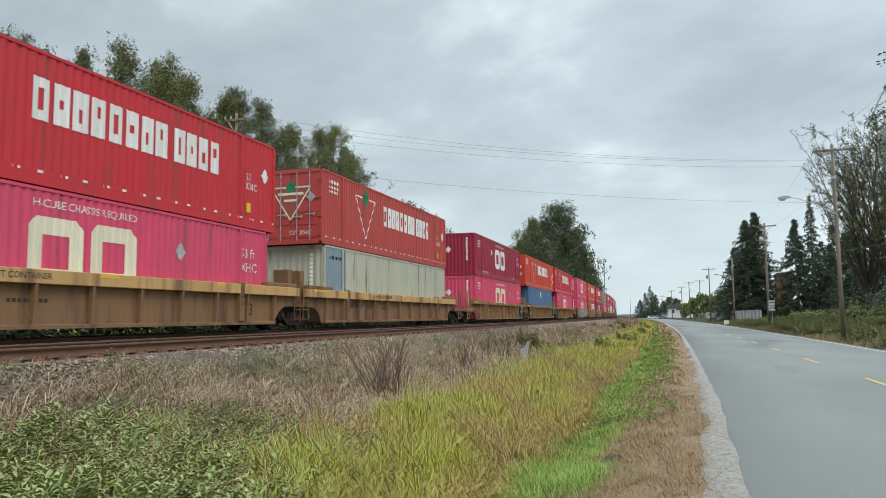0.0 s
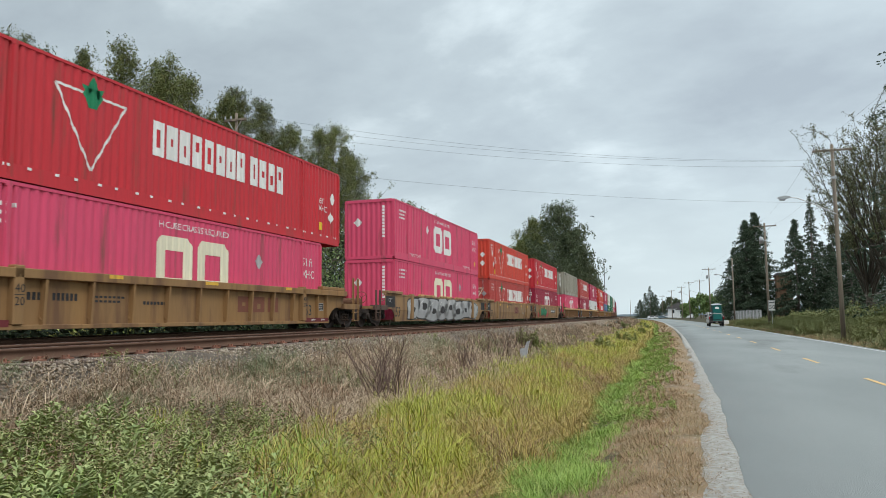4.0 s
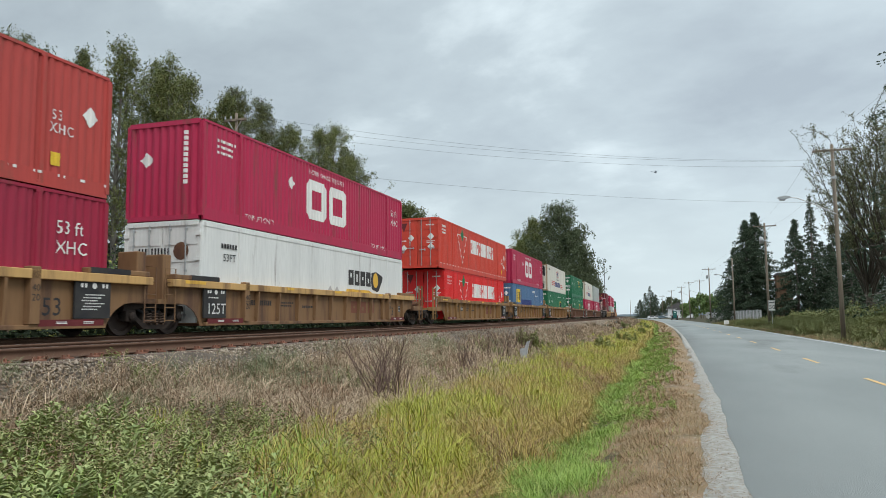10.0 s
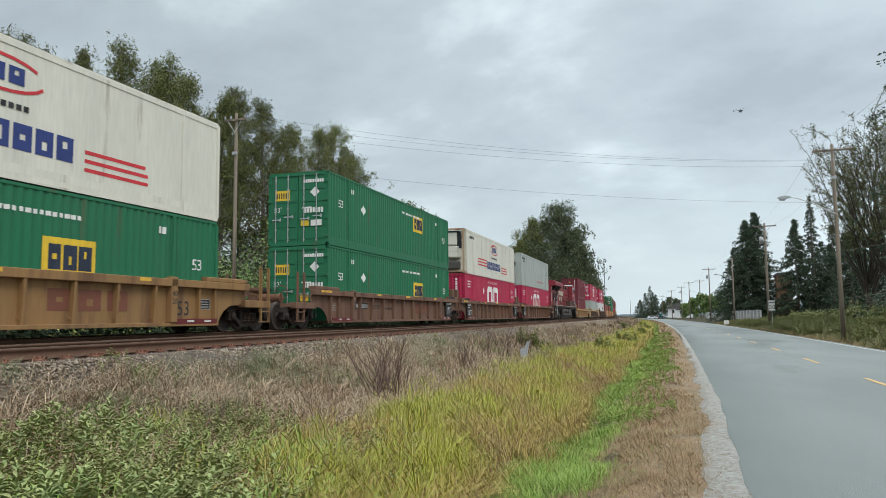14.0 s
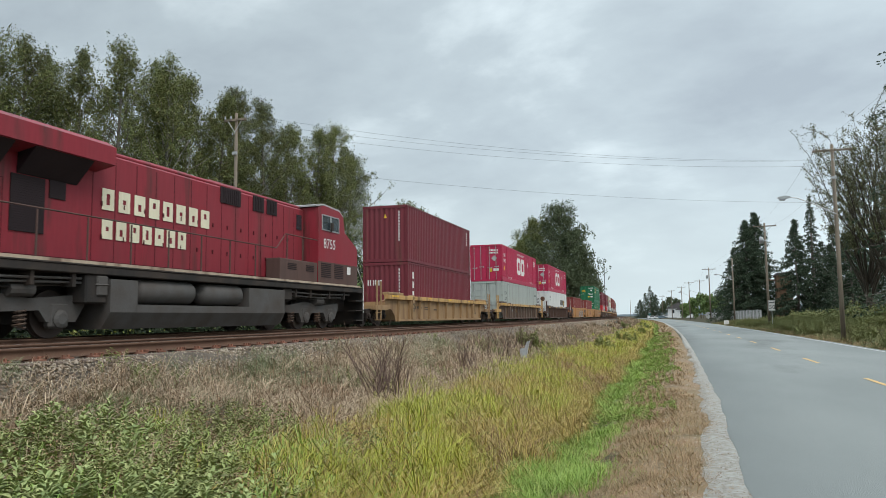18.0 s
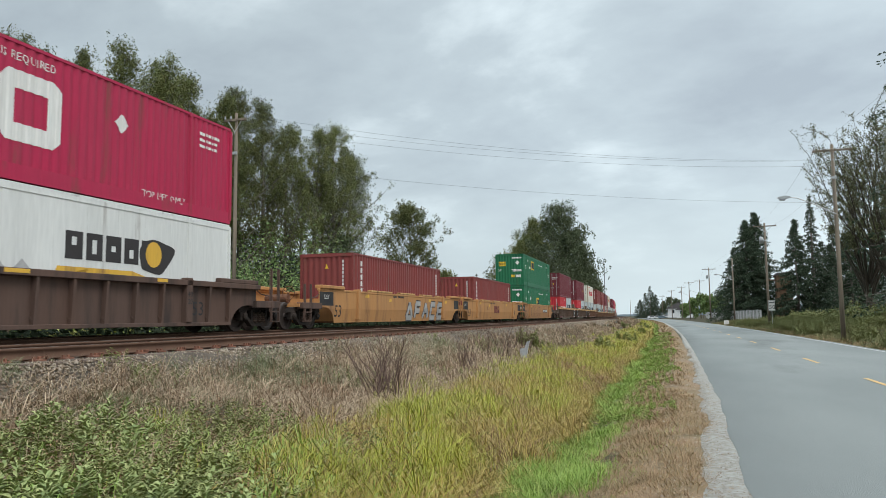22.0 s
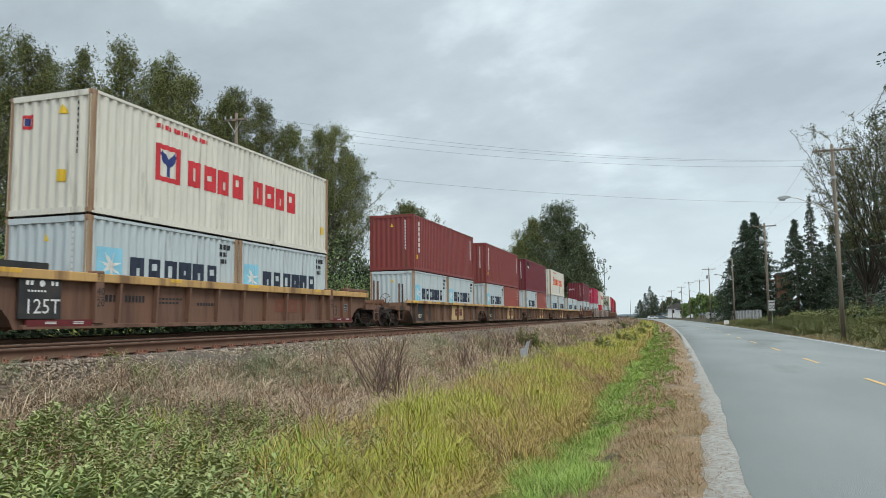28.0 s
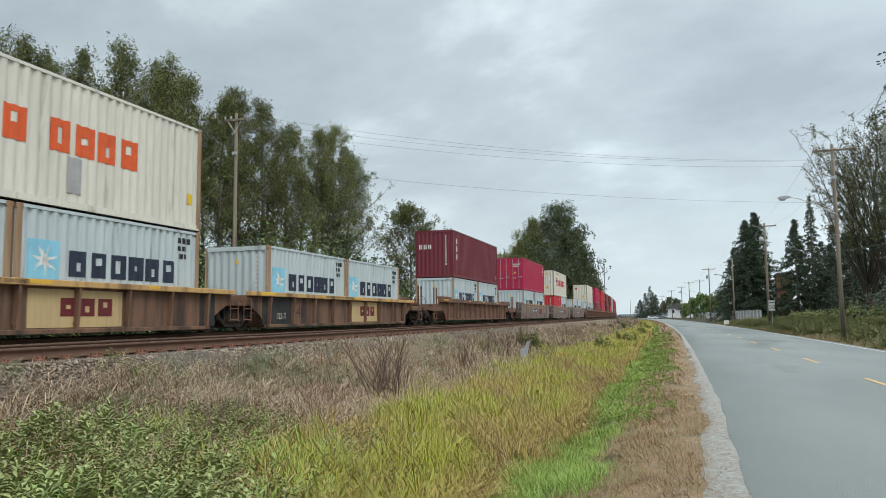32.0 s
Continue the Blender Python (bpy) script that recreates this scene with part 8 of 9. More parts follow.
three((523.05, 542.5, 562.1), "ribbed", "car_grime", "grimy brown ribbed well car with a worn tan top sill", dark_panel=True, yellow=True, last="car_brown")
SUD = ("c_red", "sud", "red 20-foot container with white lettering")
pair20(523.05, SUD, MK)
put(c40("c_maroon", "plain40", MRN, "tal", True), 523.05, BASE40 + 2.65)
pair20(542.5, SUD, MK)
put(c40("c_maroon", "caution", MRN, "tex", True), 542.5, BASE40 + 2.65)
pair20(562.1, MK, MK)
put(c40("c_offwhite", "yang_red", "off-white 40-foot container with red lettering", "yang"), 562.1, BASE40 + 2.65)

# a five-unit car with low sides
five = (584.2, 600.0, 615.8, 631.6, 647.45)
put(well_car("low", "car_low", (-8.6, 7.9), (-1,), LOW, yellow=True), five[0])
put(well_car("low", "car_low", (), (), LOW, yellow=True), five[1])
put(well_car("low", "car_low", (-7.9, 7.9), (), LOW, yellow=True), five[2])
put(well_car("low", "car_low", (), (), LOW, yellow=True), five[3])
put(well_car("low", "car_low", (-7.9, 8.6), (1,), LOW, yellow=True), five[4])
SAL = ("c_salmon", "plain40", "faded salmon-red 20-foot container")
pair20(five[0], MK, MK)
put(c40("c_oxide", "stencil", OXI), five[0], BASE40 + 2.65)
pair20(five[1], MK, SAL)
put(c40("c_oxide", "stencil", OXI), five[1], BASE40 + 2.65)
pair20(five[2], MK, SAL)
put(c40("c_maroon", "leon", MRN + " with a dark label"), five[2], BASE40 + 2.65)
pair20(five[3], MK, MK)
put(c40("c_offwhite", "yang_orange", "off-white 40-foot container with orange-red lettering", "yang"), five[3], BASE40 + 2.65)
pair20(five[4], MK, MK)

put(well_car("ribbed", "car_brown", (-10.0, 10.0), (-1, 1), "dark brown ribbed single well car"), 669.0)
pair20(669.0, MK, MK)
put(c40("c_maroon", "tex", MRN + " with white letters", "tex"), 669.0, BASE40 + 2.65)
three((692.0, 711.6, 731.2), "smooth", "car_taupe", "taupe smooth-sided well car")
pair20(692.0, MK, MK)
put(c40("c_crimson", "plain40", "crimson corrugated 40-foot container", "tal", True), 692.0, BASE40 + 2.65)
pair20(711.6, SUD, MK)
put(c40("c_offwhite", "yang_red", "off-white 40-foot container with red lettering", "yang"), 711.6, BASE40 + 2.65)
pair20(731.2, MK, MK)
three((754.3, 773.9, 793.5), "ribbed", "car_brown", "dark brown ribbed well car")
pair20(754.3, MK, MK)
put(c40("c_offwhite", "plain40", "plain off-white corrugated 40-foot container", "yang"), 754.3, BASE40 + 2.65)
FAR = ("c_oxide", "c_crimson", "c_maroon", "c_red", "c_grey")
for i, u in enumerate((773.9, 793.5, 816.6, 836.2, 855.8, 878.9, 898.5, 918.1, 941.2, 960.8)):
    put(c40(FAR[i % 5], "plain40", "corrugated 40-foot container far down the train"), u, BASE40)
    put(c40(FAR[(i * 2 + 1) % 5], "plain40", "corrugated 40-foot container far down the train"), u, BASE40 + 2.93)
three((816.6, 836.2, 855.8), "ribbed", "car_brown", "dark brown ribbed well car")
three((878.9, 898.5, 918.1), "ribbed", "car_brown", "dark brown ribbed well car")


# ---- the locomotive in the middle of the train ----
LOCO_R = 0.53
LOCO_LIFT = 0.04        # the truck frames hang low over the wheels
LOCO_AXLE = LOCO_R + SINK - LOCO_LIFT
LOCO_SETS = []


def locomotive():
    t = thing("diesel_locomotive", "dark red diesel locomotive with faded white lettering", "locomotive")
    red, blk = "loco_red", "loco_black"
    deck = 1.82
    part("frame", boxes((-1.5, 1.5, -10.6, 10.9, deck - 0.22, deck - 0.03), (-0.6, 0.6, -11.2, 11.2, 0.85, deck - 0.2), bevel=0.02), blk, t)
    part("sill_stripe", boxes((1.5, 1.512, -10.4, 10.6, deck - 0.03, deck + 0.07)), "sill_cream", t, "worn cream sill stripe")
    part("walkway", boxes((-1.52, 1.52, -10.9, 10.6, deck - 0.03, deck)), blk, t)
    # long hood: narrow body with door seams
    part("hood", boxes((-0.92, 0.92, -10.15, 6.8, deck, 4.6), (-0.78, 0.78, -10.15, 6.8, 4.6, 4.74), bevel=0.05), red, t)
    for y in np.arange(-3.6, 6.2, 0.74):
        part("door_seam", boxes((0.92, 0.926, y, y + 0.016, deck + 0.15, 4.5)), "loco_seam", t)
    for y in (-8.78, -8.3, -7.94, -7.42, -6.8, -6.02):
        part("door_seam", boxes((0.92, 0.926, y, y + 0.016, deck + 0.12, 3.5)), "loco_seam", t)
    part("door_seam", boxes((0.92, 0.926, -8.78, -6.0, 3.5, 3.516), (0.92, 0.926, -5.95, 6.3, deck + 0.14, deck + 0.155)), "loco_seam", t)
    for y in np.arange(-3.32, 6.2, 0.74):
        part("door_latch", boxes((0.92, 0.945, y, y + 0.05, 2.5, 2.62), (0.92, 0.945, y, y + 0.05, 3.3, 3.42), bevel=0.006), "loco_seam", t)
    for y in (-8.55, -7.75, -7.15, -6.35):
        part("door_sticker", boxes((0.92, 0.927, y, y + 0.16, 3.58, 3.66)), "white", t)
    part("hood_end_cap", boxes((-0.62, 0.62, -10.4, -10.15, deck, 4.4), bevel=0.08), red, t)
    # flared radiator wings
    wing = [(-1.5, 4.2), (-1.5, 4.62), (-1.2, 4.78), (1.2, 4.78), (1.5, 4.62), (1.5, 4.2), (0.9, 4.08), (-0.9, 4.08)]
    part("radiator_wing", prism(bmesh.new(), wing, "y", -10.2, -3.5), red, t)
    for s in (1, -1):
        for k in range(3):
            y0, y1 = ((-8.75, -7.5), (-7.38, -6.2), (-5.7, -4.1))[k]
            bm = bmesh.new()
            prism(bm, [(s * 0.92, 3.66), (s * 0.95, 3.66), (s * 1.44, 4.19), (s * 0.95, 4.15)], "y", y0, y1)
            part("radiator_grille", bm, "grille", t)
    rows = [(-8.65, -8.38, 2.26, 3.25), (-8.19, -8.02, 2.55, 3.3), (-7.82, -7.53, 2.33, 3.38), (-7.3, -6.92, 2.28, 3.39), (-6.5, -6.08, 2.2, 3.3), (-5.84, -4.97, 2.44, 3.64), (-4.85, -4.40, 3.26, 3.71)]
    for y0, y1, z0, z1 in rows:
        part("louvre", boxes((0.92, 0.945, y0, y1, z0, z1), *[(0.94, 0.95, y0 + 0.02, y1 - 0.02, z0 + 0.05 * k + 0.01, z0 + 0.05 * k + 0.032) for k in range(int((z1 - z0) / 0.05))]), "grille", t)
    for y0, y1 in ((1.5, 2.57), (3.3, 3.95), (4.15, 4.8)):
        part("vent", boxes((0.92, 0.95, y0, y1, 4.1, 4.6), *[(0.945, 0.965, y0 + 0.1 * k, y0 + 0.1 * k + 0.035, 4.13, 4.57) for k in range(1, int((y1 - y0) / 0.1))]), "grille", t)
    part("roof_hatch", boxes((-0.5, 0.5, -1.5, 0.5, 4.7, 4.84), (-0.6, 0.6, 1.4, 3.2, 4.7, 4.82), bevel=0.04), red, t)
    part("exhaust_stack", boxes((-0.3, 0.3, -2.6, -1.9, 4.7, 4.9)), blk, t)
    # cab and nose
    cab = [(6.8, deck), (6.8, 4.68), (7.3, 4.8), (8.6, 4.74), (8.95, 4.55), (9.1, 3.95), (10.15, 3.48), (10.3, 3.3), (10.3, deck)]
    cabm = part("cab", prism(bmesh.new(), cab, "x", -1.5, 1.5), red, t, "wide cab with a sloping nose")
    part("cab_roof", prism(bmesh.new(), [(6.7, 4.7), (6.7, 4.76), (7.3, 4.88), (8.65, 4.82), (9.05, 4.6), (9.0, 4.55), (8.6, 4.76), (7.3, 4.82)], "x", -1.46, 1.46), "greymark", cabm, "grey cab roof")
    for y0, y1 in ((7.12, 7.75), (7.85, 8.5)):
        w = part("side_window", boxes((1.49, 1.515, y0, y1, 3.9, 4.42)), "glass", cabm)
        part("window_frame", boxes((1.5, 1.53, y0 - 0.04, y0, 3.86, 4.46), (1.5, 1.53, y1, y1 + 0.04, 3.86, 4.46), (1.5, 1.53, y0, y1, 4.42, 4.46), (1.5, 1.53, y0, y1, 3.86, 3.9)), "galv", w)
    part("rear_door", boxes((1.49, 1.512, 6.82, 6.98, deck + 0.9, 4.5)), red, cabm)
    part("door_window", boxes((0.93, 0.95, 6.2, 6.55, 3.8, 4.35)), "glass", cabm)
    flat = [(-20.0, 1.516), (20.0, 1.516)]
    part("road_number", mark_mesh("road_number", text_polys("8755", 7.2, 3.2, 0.36), flat, "white"), "white", cabm)
    part("cab_vent", boxes(*[(1.5, 1.518, y, y + 0.78, 2.1 + 0.07 * k, 2.135 + 0.07 * k) for k in range(8) for y in (7.05, 8.15)]), "grille", cabm)
    part("lower_skirt", boxes((1.5, 1.506, 6.8, 10.28, deck, 2.68)), "loco_grime", cabm, "grime-browned lower cab side")
    part("skirt_sticker", boxes((1.506, 1.509, 9.3, 9.62, 2.3, 2.6)), "white", cabm)
    part("mirror", boxes((1.55, 1.6, 7.72, 7.9, 3.9, 4.2), (1.5, 1.57, 7.78, 7.83, 3.85, 3.9)), blk, cabm)
    # lettering panel on the hood: two rows of worn letter bars
    hood_flat = [(-20.0, 0.936), (20.0, 0.936)]
    part("lettering", mark_mesh("lettering", glyphs(-3.3, 3.22, 8, 0.40, 0.52, 0.15, 0.26), hood_flat, "cream"), "cream", t, "worn cream lettering")
    part("lettering", mark_mesh("lettering", glyphs(-3.28, 2.52, 7, 0.35, 0.48, 0.12, 0.26), hood_flat, "cream"), "cream", t, "worn cream lettering")
    # number boards and lamps at the hood's end
    part("road_number", mark_mesh("road_number", text_polys("8755", -9.95, 3.7, 0.27), hood_flat, "white"), "white", t)
    for z in (4.36, 4.1):
        part("headlamp", lathe(bmesh.new(), [(0.0, 0.0), (0.0, 0.12), (0.06, 0.12), (0.02, 0.09), (0.02, 0.0)], "y", 14, (0, -10.46, z)), "galv", t, at=pose(0, 0, 0))
    part("lamp_housing", boxes((-0.22, 0.22, -10.48, -10.3, 3.92, 4.52), bevel=0.03), blk, t)
    part("horn", boxes((-0.06, 0.06, 5.0, 5.4, 4.7, 4.85), bevel=0.02), blk, t)
    # handrails
    bm = bmesh.new()
    tube(bm, [(1.46, -8.6, deck + 1.08), (1.46, 3.9, deck + 1.08), (1.46, 4.5, deck + 1.62), (1.46, 7.0, deck + 1.62)], 0.02, 6)
    part("handrail", bm, "loco_grime", t)
    for y in np.arange(-8.4, 4.0, 1.38):
        part("stanchion", tube(bmesh.new(), [(1.46, y, deck - 0.02), (1.46, y, deck + 1.05)], 0.022, 6), "loco_grime", t)
    for y in (4.6, 5.7):
        part("stanchion", tube(bmesh.new(), [(1.46, y, deck - 0.02), (1.46, y, deck + 1.62)], 0.022, 6), "loco_grime", t)
    part("grab_rail", tube(bmesh.new(), [(1.5, -9.15, 0.9), (1.5, -9.22, 1.05), (1.5, -9.22, deck + 0.92), (1.5, -9.1, deck + 1.06), (1.46, -8.6, deck + 1.08)], 0.026, 6), "rail_white", t, "white painted grab rail")
    part("grab_rail", tube(bmesh.new(), [(1.42, -11.0, deck + 0.95), (1.42, -10.7, deck + 0.6), (1.42, -10.2, deck + 0.1), (1.42, -10.2, deck - 0.5), (1.42, -10.35, deck - 0.6)], 0.026, 6), "rail_white", t, "white painted grab rail")
    part("grab_rail", tube(bmesh.new(), [(0.96, -9.9, deck + 0.5), (0.96, -9.9, deck + 1.5)], 0.02, 6), "rail_white", t, "white painted grab rail")
    part("step_well", boxes((1.2, 1.5, -9.6, -9.0, 0.75, deck - 0.03), (0.9, 1.2, -10.9, -9.0, 0.75, deck - 0.03), bevel=0.02), "tank_grey", t, "grey step well beside the deck")
    for k in range(4):
        part("step", boxes((1.15, 1.5, -10.9, -9.6, 0.45 + 0.36 * k, 0.49 + 0.36 * k)), "tank_grey", t)
    # pipes and boxes under the deck
    for z, x, y0, y1 in ((1.5, 1.36, -8.9, -4.3), (1.42, 1.3, -8.9, -3.7), (1.5, 1.36, 4.5, 9.8), (1.38, 1.28, 5.0, 9.4)):
        part("deck_pipe", tube(bmesh.new(), [(x, y0, z), (x, (y0 + y1) / 2, z - 0.05), (x, y1, z)], 0.03, 6), "tank_grey", t)
    for y in (-8.4, -7.2, -5.7, -4.6, 5.3, 6.4, 7.9, 9.2):
        part("pipe_bracket", boxes((1.1, 1.42, y, y + 0.1, 1.3, deck - 0.2), bevel=0.01), blk, t)
    part("sand_filler", boxes((1.2, 1.5, -3.95, -3.62, 1.12, 1.58), (1.16, 1.52, -3.98, -3.59, 1.34, 1.4), bevel=0.03), "tank_grey", t)
    part("grab_rail", tube(bmesh.new(), [(1.46, 11.0, 0.8), (1.46, 11.0, 2.0), (1.46, 10.4, 2.6)], 0.022, 6), "rail_white", t, "white painted grab rail")
    part("box_step", boxes((0.95, 1.49, 4.1, 6.78, deck, deck + 0.78), bevel=0.02), "loco_grime", t, "grimy equipment box on the walkway")
    part("box_vent", boxes(*[(1.49, 1.502, y, y + 0.6, 2.25 + 0.06 * k, 2.28 + 0.06 * k) for k in range(4) for y in (4.6, 5.9)]), "grille", t)
    for e in (-1, 1):
        ye = e * 10.95
        part("pilot", boxes((-1.45, 1.45, *sorted((ye, ye + e * 0.12)), 0.3, deck), (-1.5, -1.1, *sorted((ye - e * 0.75, ye)), 0.45, 0.5), (1.1, 1.5, *sorted((ye - e * 0.75, ye)), 0.45, 0.5), (1.1, 1.5, *sorted((ye - e * 0.75, ye)), 0.85, 0.9), (1.1, 1.5, *sorted((ye - e * 0.75, ye)), 1.25, 1.3)), blk, t, "pilot plate with steps")
        part("coupler", boxes((-0.14, 0.14, *sorted((ye, ye + e * 0.75)), 0.65, 0.95), (-0.2, 0.2, *sorted((ye + e * 0.5, ye + e * 0.8)), 0.6, 1.0), bevel=0.04), "rust", t, "rusty coupler")
    # fuel tank and reservoirs
    part("fuel_tank", prism(bmesh.new(), [(-1.5, 0.75), (-1.25, 0.36), (1.25, 0.36), (1.5, 0.75), (1.5, 0.94), (-1.5, 0.94)], "y", -2.7, 2.3), "tank_grey", t)
    for y0, y1 in ((-3.55, -2.65), (2.25, 4.4)):
        part("tank_end", prism(bmesh.new(), [(-1.5, 0.75), (-1.25, 0.36), (1.25, 0.36), (1.5, 0.75), (1.5, 1.52), (-1.5, 1.52)], "y", y0, y1), "tank_grey", t)
    for y0, y1 in ((-2.57, -0.2), (0.1, 2.1)):
        part("air_reservoir", lathe(bmesh.new(), [(y0, 0.0), (y0 + 0.05, 0.2), (y0 + 0.16, 0.31), (y1 - 0.16, 0.31), (y1 - 0.05, 0.2), (y1, 0.0)], "y", 18, (1.17, 0, 1.28)), "tank_grey", t, smooth=True)
    part("equipment_box", boxes((0.9, 1.45, -4.25, -3.6, 0.95, 1.6), (0.9, 1.4, 4.5, 5.1, 1.2, 1.6), bevel=0.03), blk, t)
    # three-axle trucks
    for y in (-6.6, 6.6):
        tr = part("truck", boxes((-0.95, 0.95, y - 2.6, y + 2.6, 0.8, 1.0), (-0.4, 0.4, y - 2.0, y + 2.0, 0.45, 0.8), bevel=0.03), blk, t, "three-axle truck", at=(0, 0, LOCO_LIFT))
        for s in (1, -1):
            o = [(-2.75, 0.95), (-2.7, 1.12), (-1.2, 1.0), (0, 1.15), (1.2, 1.0), (2.7, 1.12), (2.75, 0.95), (2.45, 0.5), (1.65, 0.5), (1.45, 0.75), (0.45, 0.72), (0.3, 0.45), (-0.3, 0.45), (-0.45, 0.72), (-1.45, 0.75), (-1.65, 0.5), (-2.45, 0.5)]
            bm = bmesh.new()
            prism(bm, [(a + y, z) for a, z in o], "x", s * 1.0 - 0.09, s * 1.0 + 0.09)
            for dy in (-1.98, 0.0, 1.98):
                box(bm, s * 1.0 - 0.1, s * 1.0 + 0.12, y + dy - 0.27, y + dy + 0.27, 0.36, 0.92, 0.05)
            for dy in (-2.3, 0.9):
                lathe(bm, [(y + dy - 0.3, 0.0), (y + dy - 0.3, 0.15), (y + dy + 0.3, 0.15), (y + dy + 0.3, 0.0)], "y", 10, (s * 1.12, 0, 1.18))
            part("side_frame", bm, "tank_grey", tr)
            part("brake_pipe", tube(bmesh.new(), [(s * 1.15, y - 2.7, 1.0), (s * 1.18, y - 1.2, 1.3), (s * 1.18, y + 0.4, 1.22), (s * 1.15, y + 2.6, 1.35)], 0.025, 5), blk, tr)
            for dy in (-1.98, 0.0, 1.98):
                part("journal_box", lathe(bmesh.new(), [(s * 1.05, 0.0), (s * 1.05, 0.2), (s * 1.16, 0.2), (s * 1.2, 0.12), (s * 1.2, 0.0)], "x", 12, (0, y + dy, LOCO_R + 0.04)), "tank_grey", tr)
            for dy in (-1.0, 1.0):
                bm = bmesh.new()
                tube(bm, [(s * 1.05 + 0.12 * math.cos(k * 0.9), y + dy + 0.12 * math.sin(k * 0.9), 0.38 + 0.38 * k / 30) for k in range(31)], 0.024, 5)
                part("spring", bm, "spring_iron", tr)
        for dy in (-1.98, 0.0, 1.98):
            ws = part("wheelset", shared(("loco_ws",), lambda: bm_mesh("wheelset", lathe(lathe(lathe(bmesh.new(), [(0.68, 0.0), (0.68, LOCO_R + 0.025), (0.71, LOCO_R + 0.025), (0.72, LOCO_R), (0.82, LOCO_R - 0.006), (0.82, 0.0)], "x", 28),
                      [(-0.68, 0.0), (-0.68, LOCO_R + 0.025), (-0.71, LOCO_R + 0.025), (-0.72, LOCO_R), (-0.82, LOCO_R - 0.006), (-0.82, 0.0)], "x", 28), [(-1.05, 0.0), (-1.05, 0.1), (1.05, 0.1), (1.05, 0.0)], "x", 10), "wheel")), "wheel", tr, at=(0, y + dy, LOCO_AXLE))
            LOCO_SETS.append(ws)
    return t


put(locomotive(), 366.2)


# ---- poles, wires, sign, fence and far buildings ----
def utility_pole(x, y, height, label, arm=2.4, lamp=False, can=False, lean=0.0, base_z=None, girth=1.0):
    z = ground_z(x - bend(y)) if base_z is None else base_z
    t = thing("utility_pole", label, "utility pole", "utility poles", at=pose(x, y, z))
    part("post", tube(bmesh.new(), [(0, 0, -0.3), (lean * 0.5, 0, height * 0.5), (lean, 0, height)], [0.17 * girth, 0.145 * girth, 0.11 * girth], 10), "pole", t, smooth=True)
    if arm:
        part("crossarm", boxes((lean - arm / 2, lean + arm / 2, -0.16, -0.05, height - 0.45, height - 0.33), bevel=0.01), "pole", t)
        for s in (-0.46, -0.2, 0.46):
            part("insulator", lathe(bmesh.new(), [(0, 0.0), (0.0, 0.03), (0.06, 0.05), (0.1, 0.03), (0.16, 0.04), (0.2, 0.0)], "z", 8, (lean + s * arm, -0.1, height - 0.33)), "glass_insulator", t)
        part("arm_brace", tube(bmesh.new(), [(lean - arm * 0.3, -0.14, height - 0.45), (lean, -0.14, height - 1.05), (lean + arm * 0.3, -0.14, height - 0.45)], 0.018, 5), "galv", t)
    part("bracket", boxes((lean - 0.14, lean + 0.14, -0.14, -0.1, height - 2.2, height - 2.05)), "galv", t)
    if lamp:
        part("lamp_arm", tube(bmesh.new(), [(0, -0.1, lamp - 0.95), (-1.2, -0.15, lamp - 0.28), (-2.2, -0.2, lamp + 0.18), (-2.7, -0.2, lamp + 0.25)], 0.035, 6), "galv", t)
        head = part("lamp_head", prism(bmesh.new(), [(-3.35, lamp + 0.2), (-3.3, lamp + 0.3), (-2.9, lamp + 0.36), (-2.6, lamp + 0.32), (-2.55, lamp + 0.22), (-3.0, lamp + 0.15)], "y", -0.33, -0.07), "galv", t, "grey cobra-head street lamp")
        part("lens", prism(bmesh.new(), [(-3.25, lamp + 0.19), (-2.85, lamp + 0.165), (-2.9, lamp + 0.06), (-3.2, lamp + 0.08)], "y", -0.3, -0.1), "glass_insulator", head)
    if can:
        part("transformer", lathe(bmesh.new(), [(0, 0.0), (0.02, 0.24), (0.75, 0.24), (0.82, 0.16), (0.84, 0.0)], "z", 14, (-0.42, 0, height - 2.5)), "galv", t, smooth=True)
    return t, Vector((x + lean, y, z + height))


def wire(a, b, sag, label, r=0.012):
    pts = []
    for k in range(17):
        f = k / 16
        p = Vector(a).lerp(Vector(b), f)
        p.z -= sag * 4 * f * (1 - f)
        pts.append(tuple(p))
    ob = new("overhead_wire", bm_mesh("overhead_wire", tube(bmesh.new(), pts, r, 4), "wire"))
    return tagged(ob, label, "overhead wire", "overhead wires")


P_LEFT = utility_pole(-21.3, 32.0, 12.2, "weathered wooden pole behind the track", 1.3, girth=0.7)[1]
P1 = utility_pole(9.78, 50.7, 12.25, "brown wooden pole with a street lamp on an arm", 2.3, lamp=8.75, girth=0.86)[1]
P2 = utility_pole(10.5, 94.8, 12.3, "brown wooden pole with a crossarm and transformer", 2.6, can=True)[1]
P3 = utility_pole(10.5, 149, 11.9, "slim wooden pole with a street lamp", 0, lamp=8.6)[1]
FAR_POLES = [P3]
for az, d, can in ((2.40, 177, True), (1.72, 244, False), (0.97, 250, False), (0.43, 289, True), (-0.30, 325, False), (-0.97, 430, True)):
    b = polar(az, d)
    FAR_POLES.append(utility_pole(b[0], b[1], 12.2, "distant wooden pole with a crossarm", 3.0, can=can, lamp=8.5 if az in (1.72, 0.97) else False)[1])
for i, (az, d) in enumerate(((-2.5, 470), (-3.3, 500), (-1.6, 520))):
    b = polar(az, d)
    utility_pole(b[0], b[1], 12, "distant wooden pole beside the track", 0)
OVER = "thin dark overhead wire across the road and track"
